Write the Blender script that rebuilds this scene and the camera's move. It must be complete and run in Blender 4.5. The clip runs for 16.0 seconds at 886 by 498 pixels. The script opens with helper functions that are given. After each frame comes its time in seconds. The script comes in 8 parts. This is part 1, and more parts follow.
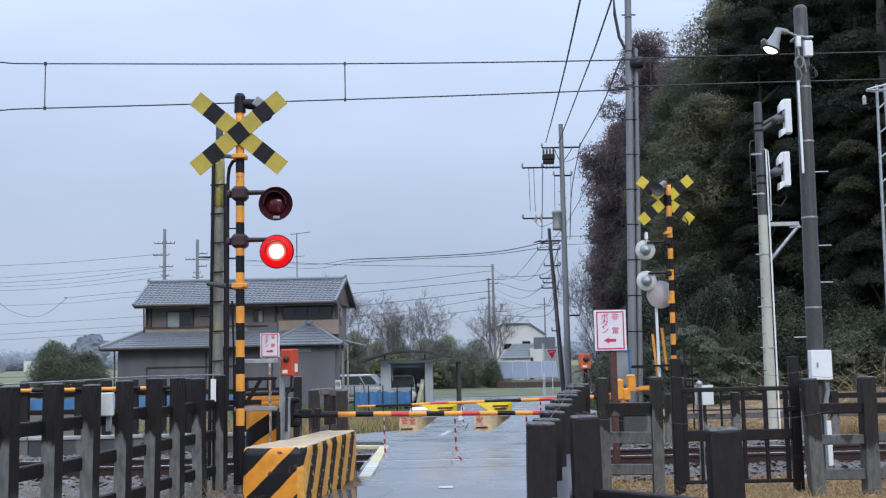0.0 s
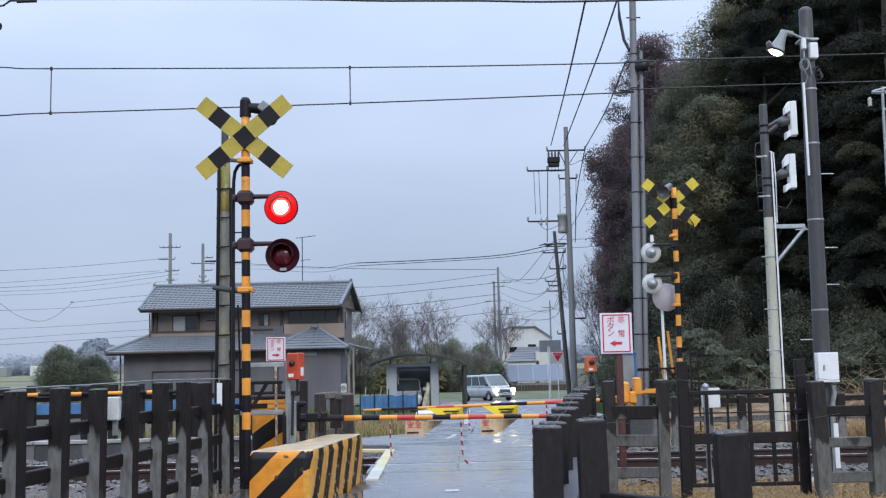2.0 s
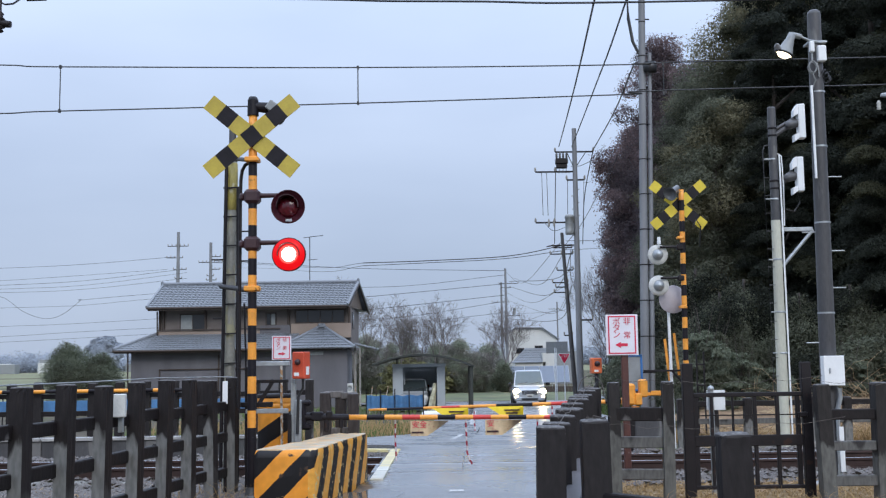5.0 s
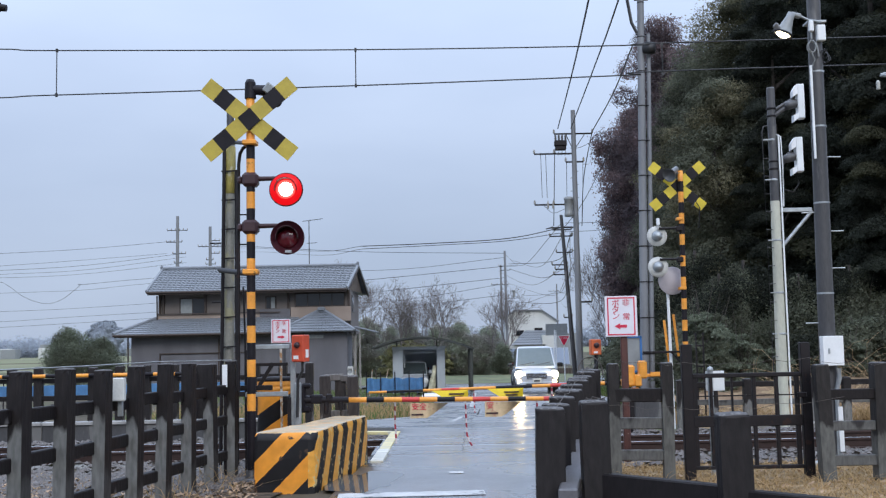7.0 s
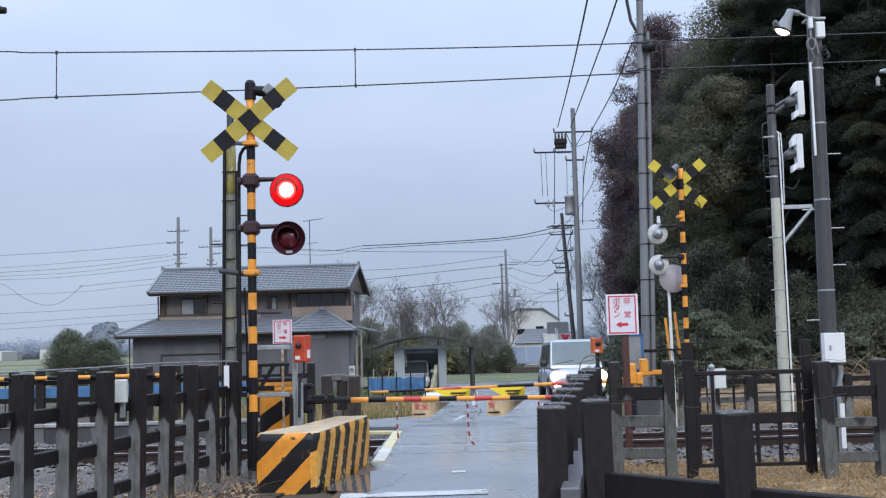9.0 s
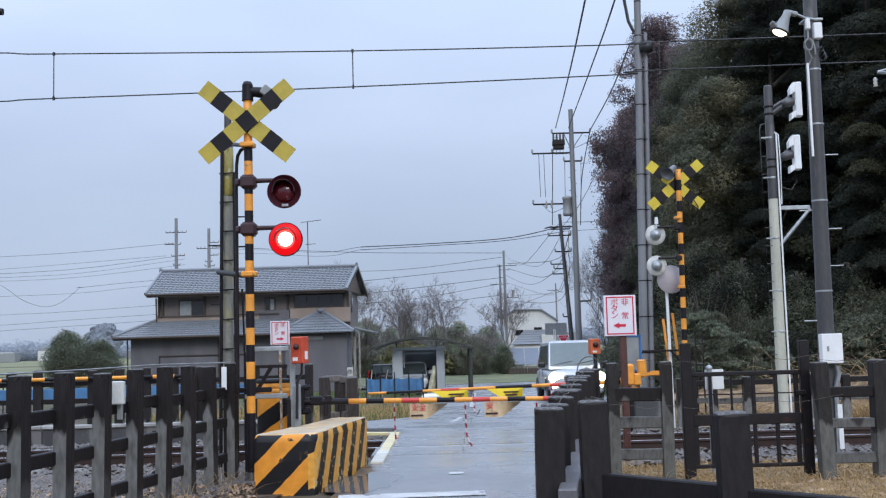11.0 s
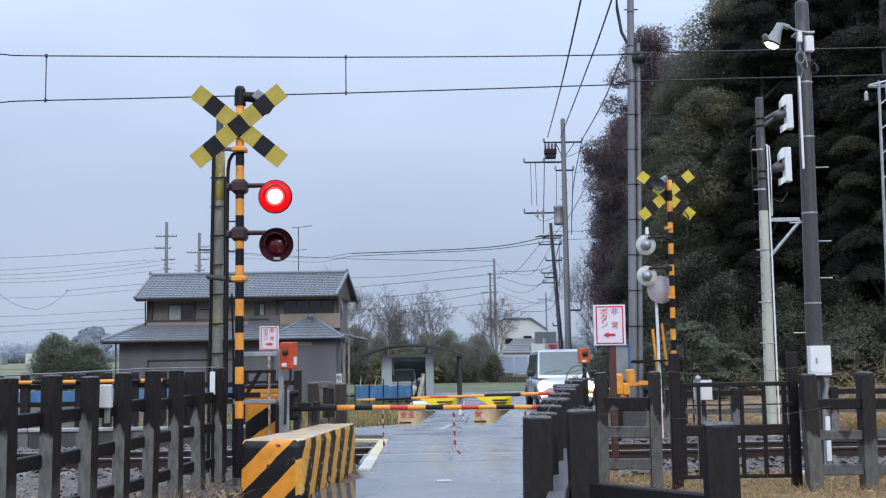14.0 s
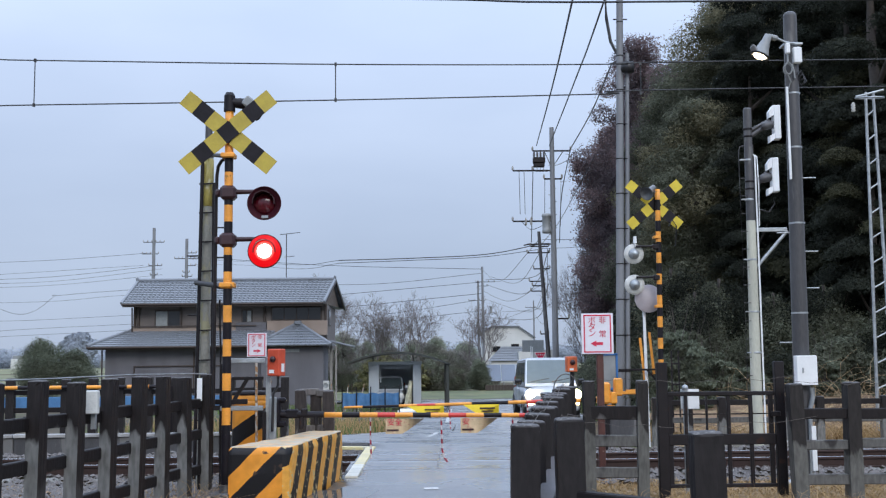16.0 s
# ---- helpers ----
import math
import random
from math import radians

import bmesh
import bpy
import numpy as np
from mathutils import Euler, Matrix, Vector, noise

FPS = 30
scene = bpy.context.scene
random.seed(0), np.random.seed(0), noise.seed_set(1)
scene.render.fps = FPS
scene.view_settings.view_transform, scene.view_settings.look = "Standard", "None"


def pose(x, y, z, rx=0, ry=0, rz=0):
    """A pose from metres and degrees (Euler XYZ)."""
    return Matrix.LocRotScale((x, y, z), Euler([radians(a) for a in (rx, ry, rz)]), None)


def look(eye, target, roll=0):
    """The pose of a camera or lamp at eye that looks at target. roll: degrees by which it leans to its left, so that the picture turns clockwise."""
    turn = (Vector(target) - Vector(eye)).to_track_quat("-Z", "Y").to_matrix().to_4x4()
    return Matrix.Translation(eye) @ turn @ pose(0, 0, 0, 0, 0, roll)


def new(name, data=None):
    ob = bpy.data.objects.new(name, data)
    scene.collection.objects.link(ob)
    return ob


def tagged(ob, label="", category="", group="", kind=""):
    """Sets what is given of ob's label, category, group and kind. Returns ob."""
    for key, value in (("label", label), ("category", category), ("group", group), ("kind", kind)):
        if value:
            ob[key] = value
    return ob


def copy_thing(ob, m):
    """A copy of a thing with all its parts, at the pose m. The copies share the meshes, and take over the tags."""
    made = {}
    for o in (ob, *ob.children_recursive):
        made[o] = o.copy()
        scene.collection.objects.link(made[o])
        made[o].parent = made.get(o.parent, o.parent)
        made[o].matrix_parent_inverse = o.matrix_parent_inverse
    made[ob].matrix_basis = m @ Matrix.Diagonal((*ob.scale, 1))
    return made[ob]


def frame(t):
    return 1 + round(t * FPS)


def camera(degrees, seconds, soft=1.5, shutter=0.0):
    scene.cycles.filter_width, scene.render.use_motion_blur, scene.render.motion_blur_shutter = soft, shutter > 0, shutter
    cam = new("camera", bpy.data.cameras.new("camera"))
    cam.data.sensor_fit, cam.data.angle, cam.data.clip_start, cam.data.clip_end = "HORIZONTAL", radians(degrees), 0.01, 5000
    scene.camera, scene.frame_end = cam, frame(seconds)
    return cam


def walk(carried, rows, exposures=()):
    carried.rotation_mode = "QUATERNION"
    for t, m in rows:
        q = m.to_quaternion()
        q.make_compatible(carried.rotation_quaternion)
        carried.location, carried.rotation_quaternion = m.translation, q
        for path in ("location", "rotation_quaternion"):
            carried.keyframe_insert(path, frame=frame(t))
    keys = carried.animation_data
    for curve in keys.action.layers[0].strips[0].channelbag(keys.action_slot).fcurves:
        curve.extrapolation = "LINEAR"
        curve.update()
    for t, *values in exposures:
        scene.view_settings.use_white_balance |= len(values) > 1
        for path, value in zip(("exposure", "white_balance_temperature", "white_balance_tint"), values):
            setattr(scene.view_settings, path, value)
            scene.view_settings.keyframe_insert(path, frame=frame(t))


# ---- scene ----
cam = camera(44.85, 16.0, soft=1.25)
walk(cam, [
    (0.0, pose(-0.000, -0.000, 1.350, 95.864, 1.156, -0.555)),
    (0.5, pose(-0.004, 0.001, 1.348, 95.954, 1.164, -0.520)),
    (1.0, pose(-0.004, 0.004, 1.350, 95.988, 1.200, -0.465)),
    (1.5, pose(-0.004, 0.002, 1.349, 96.008, 1.252, -0.373)),
    (2.0, pose(-0.003, 0.000, 1.351, 96.046, 1.298, -0.258)),
    (2.5, pose(-0.000, -0.002, 1.354, 96.139, 1.315, -0.115)),
    (3.0, pose(0.004, -0.005, 1.350, 96.297, 1.185, 0.010)),
    (3.5, pose(0.007, -0.017, 1.351, 96.420, 0.990, 0.088)),
    (4.0, pose(0.009, -0.016, 1.349, 96.403, 0.822, 0.112)),
    (6.5, pose(0.018, -0.003, 1.341, 95.341, 0.972, 0.036)),
    (7.0, pose(0.020, 0.002, 1.340, 95.173, 1.141, 0.103)),
    (7.5, pose(0.022, -0.003, 1.346, 95.063, 1.305, 0.237)),
    (8.0, pose(0.020, -0.006, 1.346, 95.056, 1.401, 0.298)),
    (8.5, pose(0.020, -0.004, 1.346, 95.102, 1.429, 0.257)),
    (9.0, pose(0.019, -0.005, 1.345, 95.121, 1.518, 0.175)),
    (11.5, pose(0.027, -0.000, 1.346, 95.228, 1.576, 0.079)),
    (12.0, pose(0.028, -0.004, 1.343, 95.340, 1.550, 0.084)),
    (12.5, pose(0.025, -0.004, 1.348, 95.377, 1.449, 0.088)),
    (13.0, pose(0.027, -0.014, 1.348, 95.404, 1.332, 0.052)),
    (13.5, pose(0.027, -0.007, 1.347, 95.469, 1.103, -0.150)),
    (14.0, pose(0.026, -0.001, 1.344, 95.565, 0.880, -0.479)),
    (14.5, pose(0.027, -0.004, 1.344, 95.680, 0.782, -0.782)),
    (15.0, pose(0.025, -0.006, 1.345, 95.779, 0.732, -0.958)),
    (15.5, pose(0.023, -0.009, 1.348, 95.876, 0.617, -1.051)),
    (16.0, pose(0.020, -0.009, 1.344, 95.964, 0.563, -1.151)),
])

# ---- world and light: overcast, wet late afternoon ----
world = bpy.data.worlds.new("overcast")
scene.world = world
world.use_nodes = True
wt = world.node_tree
wt.nodes.clear()
w_out = wt.nodes.new("ShaderNodeOutputWorld")
w_bg = wt.nodes.new("ShaderNodeBackground")
w_sky = wt.nodes.new("ShaderNodeTexSky")
w_sky.sky_type, w_sky.sun_disc = "NISHITA", False
w_sky.sun_elevation, w_sky.sun_rotation = radians(38), radians(200)
w_co = wt.nodes.new("ShaderNodeTexCoord")
w_map = wt.nodes.new("ShaderNodeMapping")
w_map.inputs["Scale"].default_value = (1.6, 1.6, 5.0)
w_noise = wt.nodes.new("ShaderNodeTexNoise")
w_noise.inputs["Scale"].default_value, w_noise.inputs["Detail"].default_value = 1.6, 5.0
w_noise.inputs["Roughness"].default_value = 0.45
w_ramp = wt.nodes.new("ShaderNodeValToRGB")
w_ramp.color_ramp.elements[0].position, w_ramp.color_ramp.elements[1].position = 0.3, 0.72
w_ramp.color_ramp.elements[0].color = (0.45, 0.55, 0.745, 1)
w_ramp.color_ramp.elements[1].color = (0.545, 0.65, 0.855, 1)
w_scale = wt.nodes.new("ShaderNodeMix")
w_scale.data_type, w_scale.blend_type = "RGBA", "MULTIPLY"
w_scale.inputs[0].default_value = 1.0
w_scale.inputs[7].default_value = (0.1, 0.1, 0.1, 1)
w_mix = wt.nodes.new("ShaderNodeMix")
w_mix.data_type = "RGBA"
w_mix.inputs[0].default_value = 0.93
# an overcast sky is about three times as bright overhead as at the horizon
w_sep = wt.nodes.new("ShaderNodeSeparateXYZ")
w_up = wt.nodes.new("ShaderNodeMath")
w_up.operation = "MAXIMUM"
w_up.inputs[1].default_value = 0.0
w_pow = wt.nodes.new("ShaderNodeMath")
w_pow.operation = "POWER"
w_pow.inputs[1].default_value = 1.5
w_gain = wt.nodes.new("ShaderNodeMath")
w_gain.operation = "MULTIPLY_ADD"
w_gain.inputs[1].default_value, w_gain.inputs[2].default_value = 2.95, 0.87
for a, b in ((w_co.outputs["Generated"], w_sep.inputs[0]), (w_sep.outputs[2], w_up.inputs[0]), (w_up.outputs[0], w_pow.inputs[0]),
             (w_pow.outputs[0], w_gain.inputs[0]), (w_gain.outputs[0], w_bg.inputs[1])):
    wt.links.new(a, b)
for a, b in ((w_co.outputs["Generated"], w_map.inputs[0]), (w_map.outputs[0], w_noise.inputs[0]),
             (w_noise.outputs[0], w_ramp.inputs[0]), (w_sky.outputs[0], w_scale.inputs[6]),
             (w_scale.outputs[2], w_mix.inputs[6]), (w_ramp.outputs[0], w_mix.inputs[7]),
             (w_mix.outputs[2], w_bg.inputs[0]), (w_bg.outputs[0], w_out.inputs[0])):
    wt.links.new(a, b)
sun = new("sun", bpy.data.lights.new("sun", "SUN"))
sun.data.energy, sun.data.angle, sun.data.color = 1.3, radians(25), (1.0, 0.97, 0.93)
sun.matrix_world = look((20, -60, 48), (0, 12, 0))


# ---- materials ----
def nodes_of(name):
    m = bpy.data.materials.new(name)
    m.use_nodes = True
    nt = m.node_tree
    return m, nt, nt.nodes["Principled BSDF"]


def mat(name, color, rough=0.6, metal=0.0, vary=0.25, scale=6.0, bump=0.15, fine=60.0, spots=None, spot_at=0.62, stretch=(1, 1, 1), island=False, glow=None, spec=0.5, thin=0.0, random_vary=0.0, coords="Object"):
    """A surface with variation at two scales, a fine relief and, where given, spots of a second colour."""
    m, nt, b = nodes_of(name)
    L = nt.links.new
    co = nt.nodes.new("ShaderNodeTexCoord")
    mp = nt.nodes.new("ShaderNodeMapping")
    mp.inputs["Scale"].default_value = stretch
    L(co.outputs[coords], mp.inputs[0])
    n1 = nt.nodes.new("ShaderNodeTexNoise")
    n1.inputs["Scale"].default_value, n1.inputs["Detail"].default_value = scale, 6
    n2 = nt.nodes.new("ShaderNodeTexNoise")
    n2.inputs["Scale"].default_value, n2.inputs["Detail"].default_value = fine, 3
    L(mp.outputs[0], n1.inputs[0]), L(mp.outputs[0], n2.inputs[0])
    add = nt.nodes.new("ShaderNodeMath")
    add.operation = "MULTIPLY_ADD"
    L(n2.outputs[0], add.inputs[0])
    add.inputs[1].default_value = 0.4
    L(n1.outputs[0], add.inputs[2])
    val = add.outputs[0]
    if island or random_vary:
        src = nt.nodes.new("ShaderNodeNewGeometry") if island else nt.nodes.new("ShaderNodeObjectInfo")
        sh = nt.nodes.new("ShaderNodeMath")
        sh.operation = "MULTIPLY_ADD"
        L(src.outputs["Random Per Island" if island else "Random"], sh.inputs[0])
        sh.inputs[1].default_value = random_vary or 0.5
        L(val, sh.inputs[2])
        val = sh.outputs[0]
    ramp = nt.nodes.new("ShaderNodeMapRange")
    ramp.inputs[1].default_value, ramp.inputs[2].default_value = 0.45, 0.95
    ramp.inputs[3].default_value, ramp.inputs[4].default_value = 1 - vary, 1 + vary
    L(val, ramp.inputs[0])
    mul = nt.nodes.new("ShaderNodeMix")
    mul.data_type, mul.blend_type = "RGBA", "MULTIPLY"
    mul.inputs[0].default_value = 1.0
    mul.inputs[6].default_value = (*color, 1)
    L(ramp.outputs[0], mul.inputs[7])
    out = mul.outputs[2]
    if spots:
        n3 = nt.nodes.new("ShaderNodeTexNoise")
        n3.inputs["Scale"].default_value, n3.inputs["Detail"].default_value = scale * 1.7, 8
        L(mp.outputs[0], n3.inputs[0])
        st = nt.nodes.new("ShaderNodeMapRange")
        st.inputs[1].default_value, st.inputs[2].default_value = spot_at, spot_at + 0.04
        L(n3.outputs[0], st.inputs[0])
        mx = nt.nodes.new("ShaderNodeMix")
        mx.data_type = "RGBA"
        L(st.outputs[0], mx.inputs[0]), L(out, mx.inputs[6])
        mx.inputs[7].default_value = (*spots, 1)
        out = mx.outputs[2]
    L(out, b.inputs["Base Color"])
    b.inputs["Roughness"].default_value, b.inputs["Metallic"].default_value = rough, metal
    b.inputs["Specular IOR Level"].default_value = spec
    if bump:
        bp = nt.nodes.new("ShaderNodeBump")
        bp.inputs["Strength"].default_value, bp.inputs["Distance"].default_value = bump, 0.02
        L(val, bp.inputs["Height"]), L(bp.outputs[0], b.inputs["Normal"])
    if thin:
        tl = nt.nodes.new("ShaderNodeBsdfTranslucent")
        L(out, tl.inputs[0])
        mix = nt.nodes.new("ShaderNodeMixShader")
        mix.inputs[0].default_value = thin
        L(b.outputs[0], mix.inputs[1]), L(tl.outputs[0], mix.inputs[2])
        L(mix.outputs[0], nt.nodes["Material Output"].inputs[0])
    if glow:
        b.inputs["Emission Color"].default_value = (*glow[:3], 1)
        b.inputs["Emission Strength"].default_value = glow[3]
    return m


def stripes(name, way, period, a, b_col, rough=0.45, duty=0.5, wear=0.64, shift=0.0, ground=(0.2, 0.19, 0.17), chips=7.0):
    """Painted stripes of two colours across the direction way, chipped down to the ground colour."""
    m, nt, b = nodes_of(name)
    L = nt.links.new
    co = nt.nodes.new("ShaderNodeTexCoord")
    dot = nt.nodes.new("ShaderNodeVectorMath")
    dot.operation = "DOT_PRODUCT"
    dot.inputs[1].default_value = [v / period for v in way]
    L(co.outputs["Object"], dot.inputs[0])
    wob = nt.nodes.new("ShaderNodeTexNoise")
    wob.inputs["Scale"].default_value = 9
    L(co.outputs["Object"], wob.inputs[0])
    ad = nt.nodes.new("ShaderNodeMath")
    ad.operation = "MULTIPLY_ADD"
    L(wob.outputs[0], ad.inputs[0])
    ad.inputs[1].default_value = 0.05
    L(dot.outputs["Value"], ad.inputs[2])
    sh = nt.nodes.new("ShaderNodeMath")
    sh.inputs[1].default_value = shift
    L(ad.outputs[0], sh.inputs[0])
    fr = nt.nodes.new("ShaderNodeMath")
    fr.operation = "FRACT"
    L(sh.outputs[0], fr.inputs[0])
    gt = nt.nodes.new("ShaderNodeMath")
    gt.operation = "GREATER_THAN"
    gt.inputs[1].default_value = duty
    L(fr.outputs[0], gt.inputs[0])
    mx = nt.nodes.new("ShaderNodeMix")
    mx.data_type = "RGBA"
    mx.inputs[6].default_value, mx.inputs[7].default_value = (*a, 1), (*b_col, 1)
    L(gt.outputs[0], mx.inputs[0])
    n = nt.nodes.new("ShaderNodeTexNoise")
    n.inputs["Scale"].default_value, n.inputs["Detail"].default_value = chips, 9
    L(co.outputs["Object"], n.inputs[0])
    st = nt.nodes.new("ShaderNodeMapRange")
    st.inputs[1].default_value, st.inputs[2].default_value = wear, wear + 0.03
    L(n.outputs[0], st.inputs[0])
    m2 = nt.nodes.new("ShaderNodeMix")
    m2.data_type = "RGBA"
    L(st.outputs[0], m2.inputs[0]), L(mx.outputs[2], m2.inputs[6])
    m2.inputs[7].default_value = (*ground, 1)
    dirt = nt.nodes.new("ShaderNodeMix")
    dirt.data_type, dirt.blend_type = "RGBA", "MULTIPLY"
    dirt.inputs[0].default_value = 0.6
    L(m2.outputs[2], dirt.inputs[6]), L(n.outputs[0], dirt.inputs[7])
    br = nt.nodes.new("ShaderNodeMix")
    br.data_type, br.blend_type = "RGBA", "MULTIPLY"
    br.inputs[0].default_value = 1
    br.inputs[7].default_value = (1.35, 1.35, 1.35, 1)
    L(dirt.outputs[2], br.inputs[6])
    L(br.outputs[2], b.inputs["Base Color"])
    bp = nt.nodes.new("ShaderNodeBump")
    bp.inputs["Strength"].default_value, bp.inputs["Distance"].default_value = 0.25, 0.01
    L(n.outputs[0], bp.inputs["Height"]), L(bp.outputs[0], b.inputs["Normal"])
    b.inputs["Roughness"].default_value, b.inputs["Specular IOR Level"].default_value = rough, 0.3
    return m


def stained_post(name, dark, light, line, spread, rough=0.55, arch=0.0, own=0.0):
    """Concrete, soaked dark down to an uneven line and pale grey below it."""
    m, nt, b = nodes_of(name)
    L = nt.links.new
    co = nt.nodes.new("ShaderNodeTexCoord")
    sep = nt.nodes.new("ShaderNodeSeparateXYZ")
    L(co.outputs["Object"], sep.inputs[0])
    info = nt.nodes.new("ShaderNodeObjectInfo")
    mp = nt.nodes.new("ShaderNodeVectorMath")
    mp.operation = "MULTIPLY_ADD"
    mp.inputs[1].default_value = (1, 1, 0.3)
    L(co.outputs["Object"], mp.inputs[0])
    cmb = nt.nodes.new("ShaderNodeCombineXYZ")
    r10 = nt.nodes.new("ShaderNodeMath")
    r10.operation = "MULTIPLY"
    r10.inputs[1].default_value = 37
    L(info.outputs["Random"], r10.inputs[0]), L(r10.outputs[0], cmb.inputs[0]), L(cmb.outputs[0], mp.inputs[2])
    n = nt.nodes.new("ShaderNodeTexNoise")
    n.inputs["Scale"].default_value, n.inputs["Detail"].default_value = 7, 4
    L(mp.outputs[0], n.inputs[0])
    n2 = nt.nodes.new("ShaderNodeTexNoise")
    n2.inputs["Scale"].default_value, n2.inputs["Detail"].default_value = 28, 6
    L(mp.outputs[0], n2.inputs[0])
    ad = nt.nodes.new("ShaderNodeMath")
    ad.operation = "MULTIPLY_ADD"
    ad.inputs[1].default_value = spread
    L(n.outputs[0], ad.inputs[0]), L(sep.outputs[2], ad.inputs[2])
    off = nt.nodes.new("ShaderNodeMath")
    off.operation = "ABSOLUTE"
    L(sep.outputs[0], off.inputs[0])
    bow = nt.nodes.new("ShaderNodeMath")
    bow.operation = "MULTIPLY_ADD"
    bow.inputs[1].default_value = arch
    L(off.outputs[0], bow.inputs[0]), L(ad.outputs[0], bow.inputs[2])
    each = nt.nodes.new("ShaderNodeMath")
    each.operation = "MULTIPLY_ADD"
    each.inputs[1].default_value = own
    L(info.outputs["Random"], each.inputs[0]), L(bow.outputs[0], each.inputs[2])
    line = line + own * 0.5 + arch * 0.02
    st = nt.nodes.new("ShaderNodeMapRange")
    st.inputs[1].default_value, st.inputs[2].default_value = line + spread * 0.5 - 0.015, line + spread * 0.5 + 0.035
    L(each.outputs[0], st.inputs[0])
    mx = nt.nodes.new("ShaderNodeMix")
    mx.data_type = "RGBA"
    mx.inputs[6].default_value, mx.inputs[7].default_value = (*light, 1), (*dark, 1)
    L(st.outputs[0], mx.inputs[0])
    rg = nt.nodes.new("ShaderNodeMapRange")
    rg.inputs[1].default_value, rg.inputs[2].default_value, rg.inputs[3].default_value, rg.inputs[4].default_value = 0.32, 0.68, 0.72, 1.28
    L(n2.outputs[0], rg.inputs[0])
    mu = nt.nodes.new("ShaderNodeMix")
    mu.data_type, mu.blend_type = "RGBA", "MULTIPLY"
    mu.inputs[0].default_value = 1
    L(mx.outputs[2], mu.inputs[6]), L(rg.outputs[0], mu.inputs[7])
    L(mu.outputs[2], b.inputs["Base Color"])
    bp = nt.nodes.new("ShaderNodeBump")
    bp.inputs["Strength"].default_value, bp.inputs["Distance"].default_value = 0.35, 0.01
    L(n2.outputs[0], bp.inputs["Height"]), L(bp.outputs[0], b.inputs["Normal"])
    b.inputs["Roughness"].default_value, b.inputs["Specular IOR Level"].default_value = rough, 0.24
    return m


def wet_asphalt(name, color, scale=0.5):
    """Asphalt under a film of rain: grainy and matt here, mirror-smooth puddles there."""
    m, nt, b = nodes_of(name)
    L = nt.links.new
    co = nt.nodes.new("ShaderNodeTexCoord")
    n1 = nt.nodes.new("ShaderNodeTexNoise")
    n1.inputs["Scale"].default_value, n1.inputs["Detail"].default_value = scale, 5
    n2 = nt.nodes.new("ShaderNodeTexNoise")
    n2.inputs["Scale"].default_value, n2.inputs["Detail"].default_value = 45, 4
    L(co.outputs["Object"], n1.inputs[0]), L(co.outputs["Object"], n2.inputs[0])
    pud = nt.nodes.new("ShaderNodeMapRange")
    pud.inputs[1].default_value, pud.inputs[2].default_value = 0.36, 0.60
    L(n1.outputs[0], pud.inputs[0])
    ro = nt.nodes.new("ShaderNodeMapRange")
    ro.inputs[3].default_value, ro.inputs[4].default_value = 0.42, 0.17
    L(pud.outputs[0], ro.inputs[0])
    L(ro.outputs[0], b.inputs["Roughness"])
    rg = nt.nodes.new("ShaderNodeMapRange")
    rg.inputs[1].default_value, rg.inputs[2].default_value, rg.inputs[3].default_value, rg.inputs[4].default_value = 0.3, 0.7, 0.6, 1.5
    L(n2.outputs[0], rg.inputs[0])
    mu = nt.nodes.new("ShaderNodeMix")
    mu.data_type, mu.blend_type = "RGBA", "MULTIPLY"
    mu.inputs[0].default_value = 1
    mu.inputs[6].default_value = (*color, 1)
    L(rg.outputs[0], mu.inputs[7])
    L(mu.outputs[2], b.inputs["Base Color"])
    bs = nt.nodes.new("ShaderNodeMapRange")
    bs.inputs[3].default_value, bs.inputs[4].default_value = 0.22, 0.02
    L(pud.outputs[0], bs.inputs[0])
    bp = nt.nodes.new("ShaderNodeBump")
    bp.inputs["Distance"].default_value = 0.01
    L(bs.outputs[0], bp.inputs["Strength"]), L(n2.outputs[0], bp.inputs["Height"]), L(bp.outputs[0], b.inputs["Normal"])
    b.inputs["IOR"].default_value = 1.5
    b.inputs["Coat Weight"].default_value, b.inputs["Coat IOR"].default_value = 0.7, 1.45
    cr = nt.nodes.new("ShaderNodeMapRange")
    cr.inputs[3].default_value, cr.inputs[4].default_value = 0.36, 0.20
    L(pud.outputs[0], cr.inputs[0]), L(cr.outputs[0], b.inputs["Coat Roughness"])
    return m


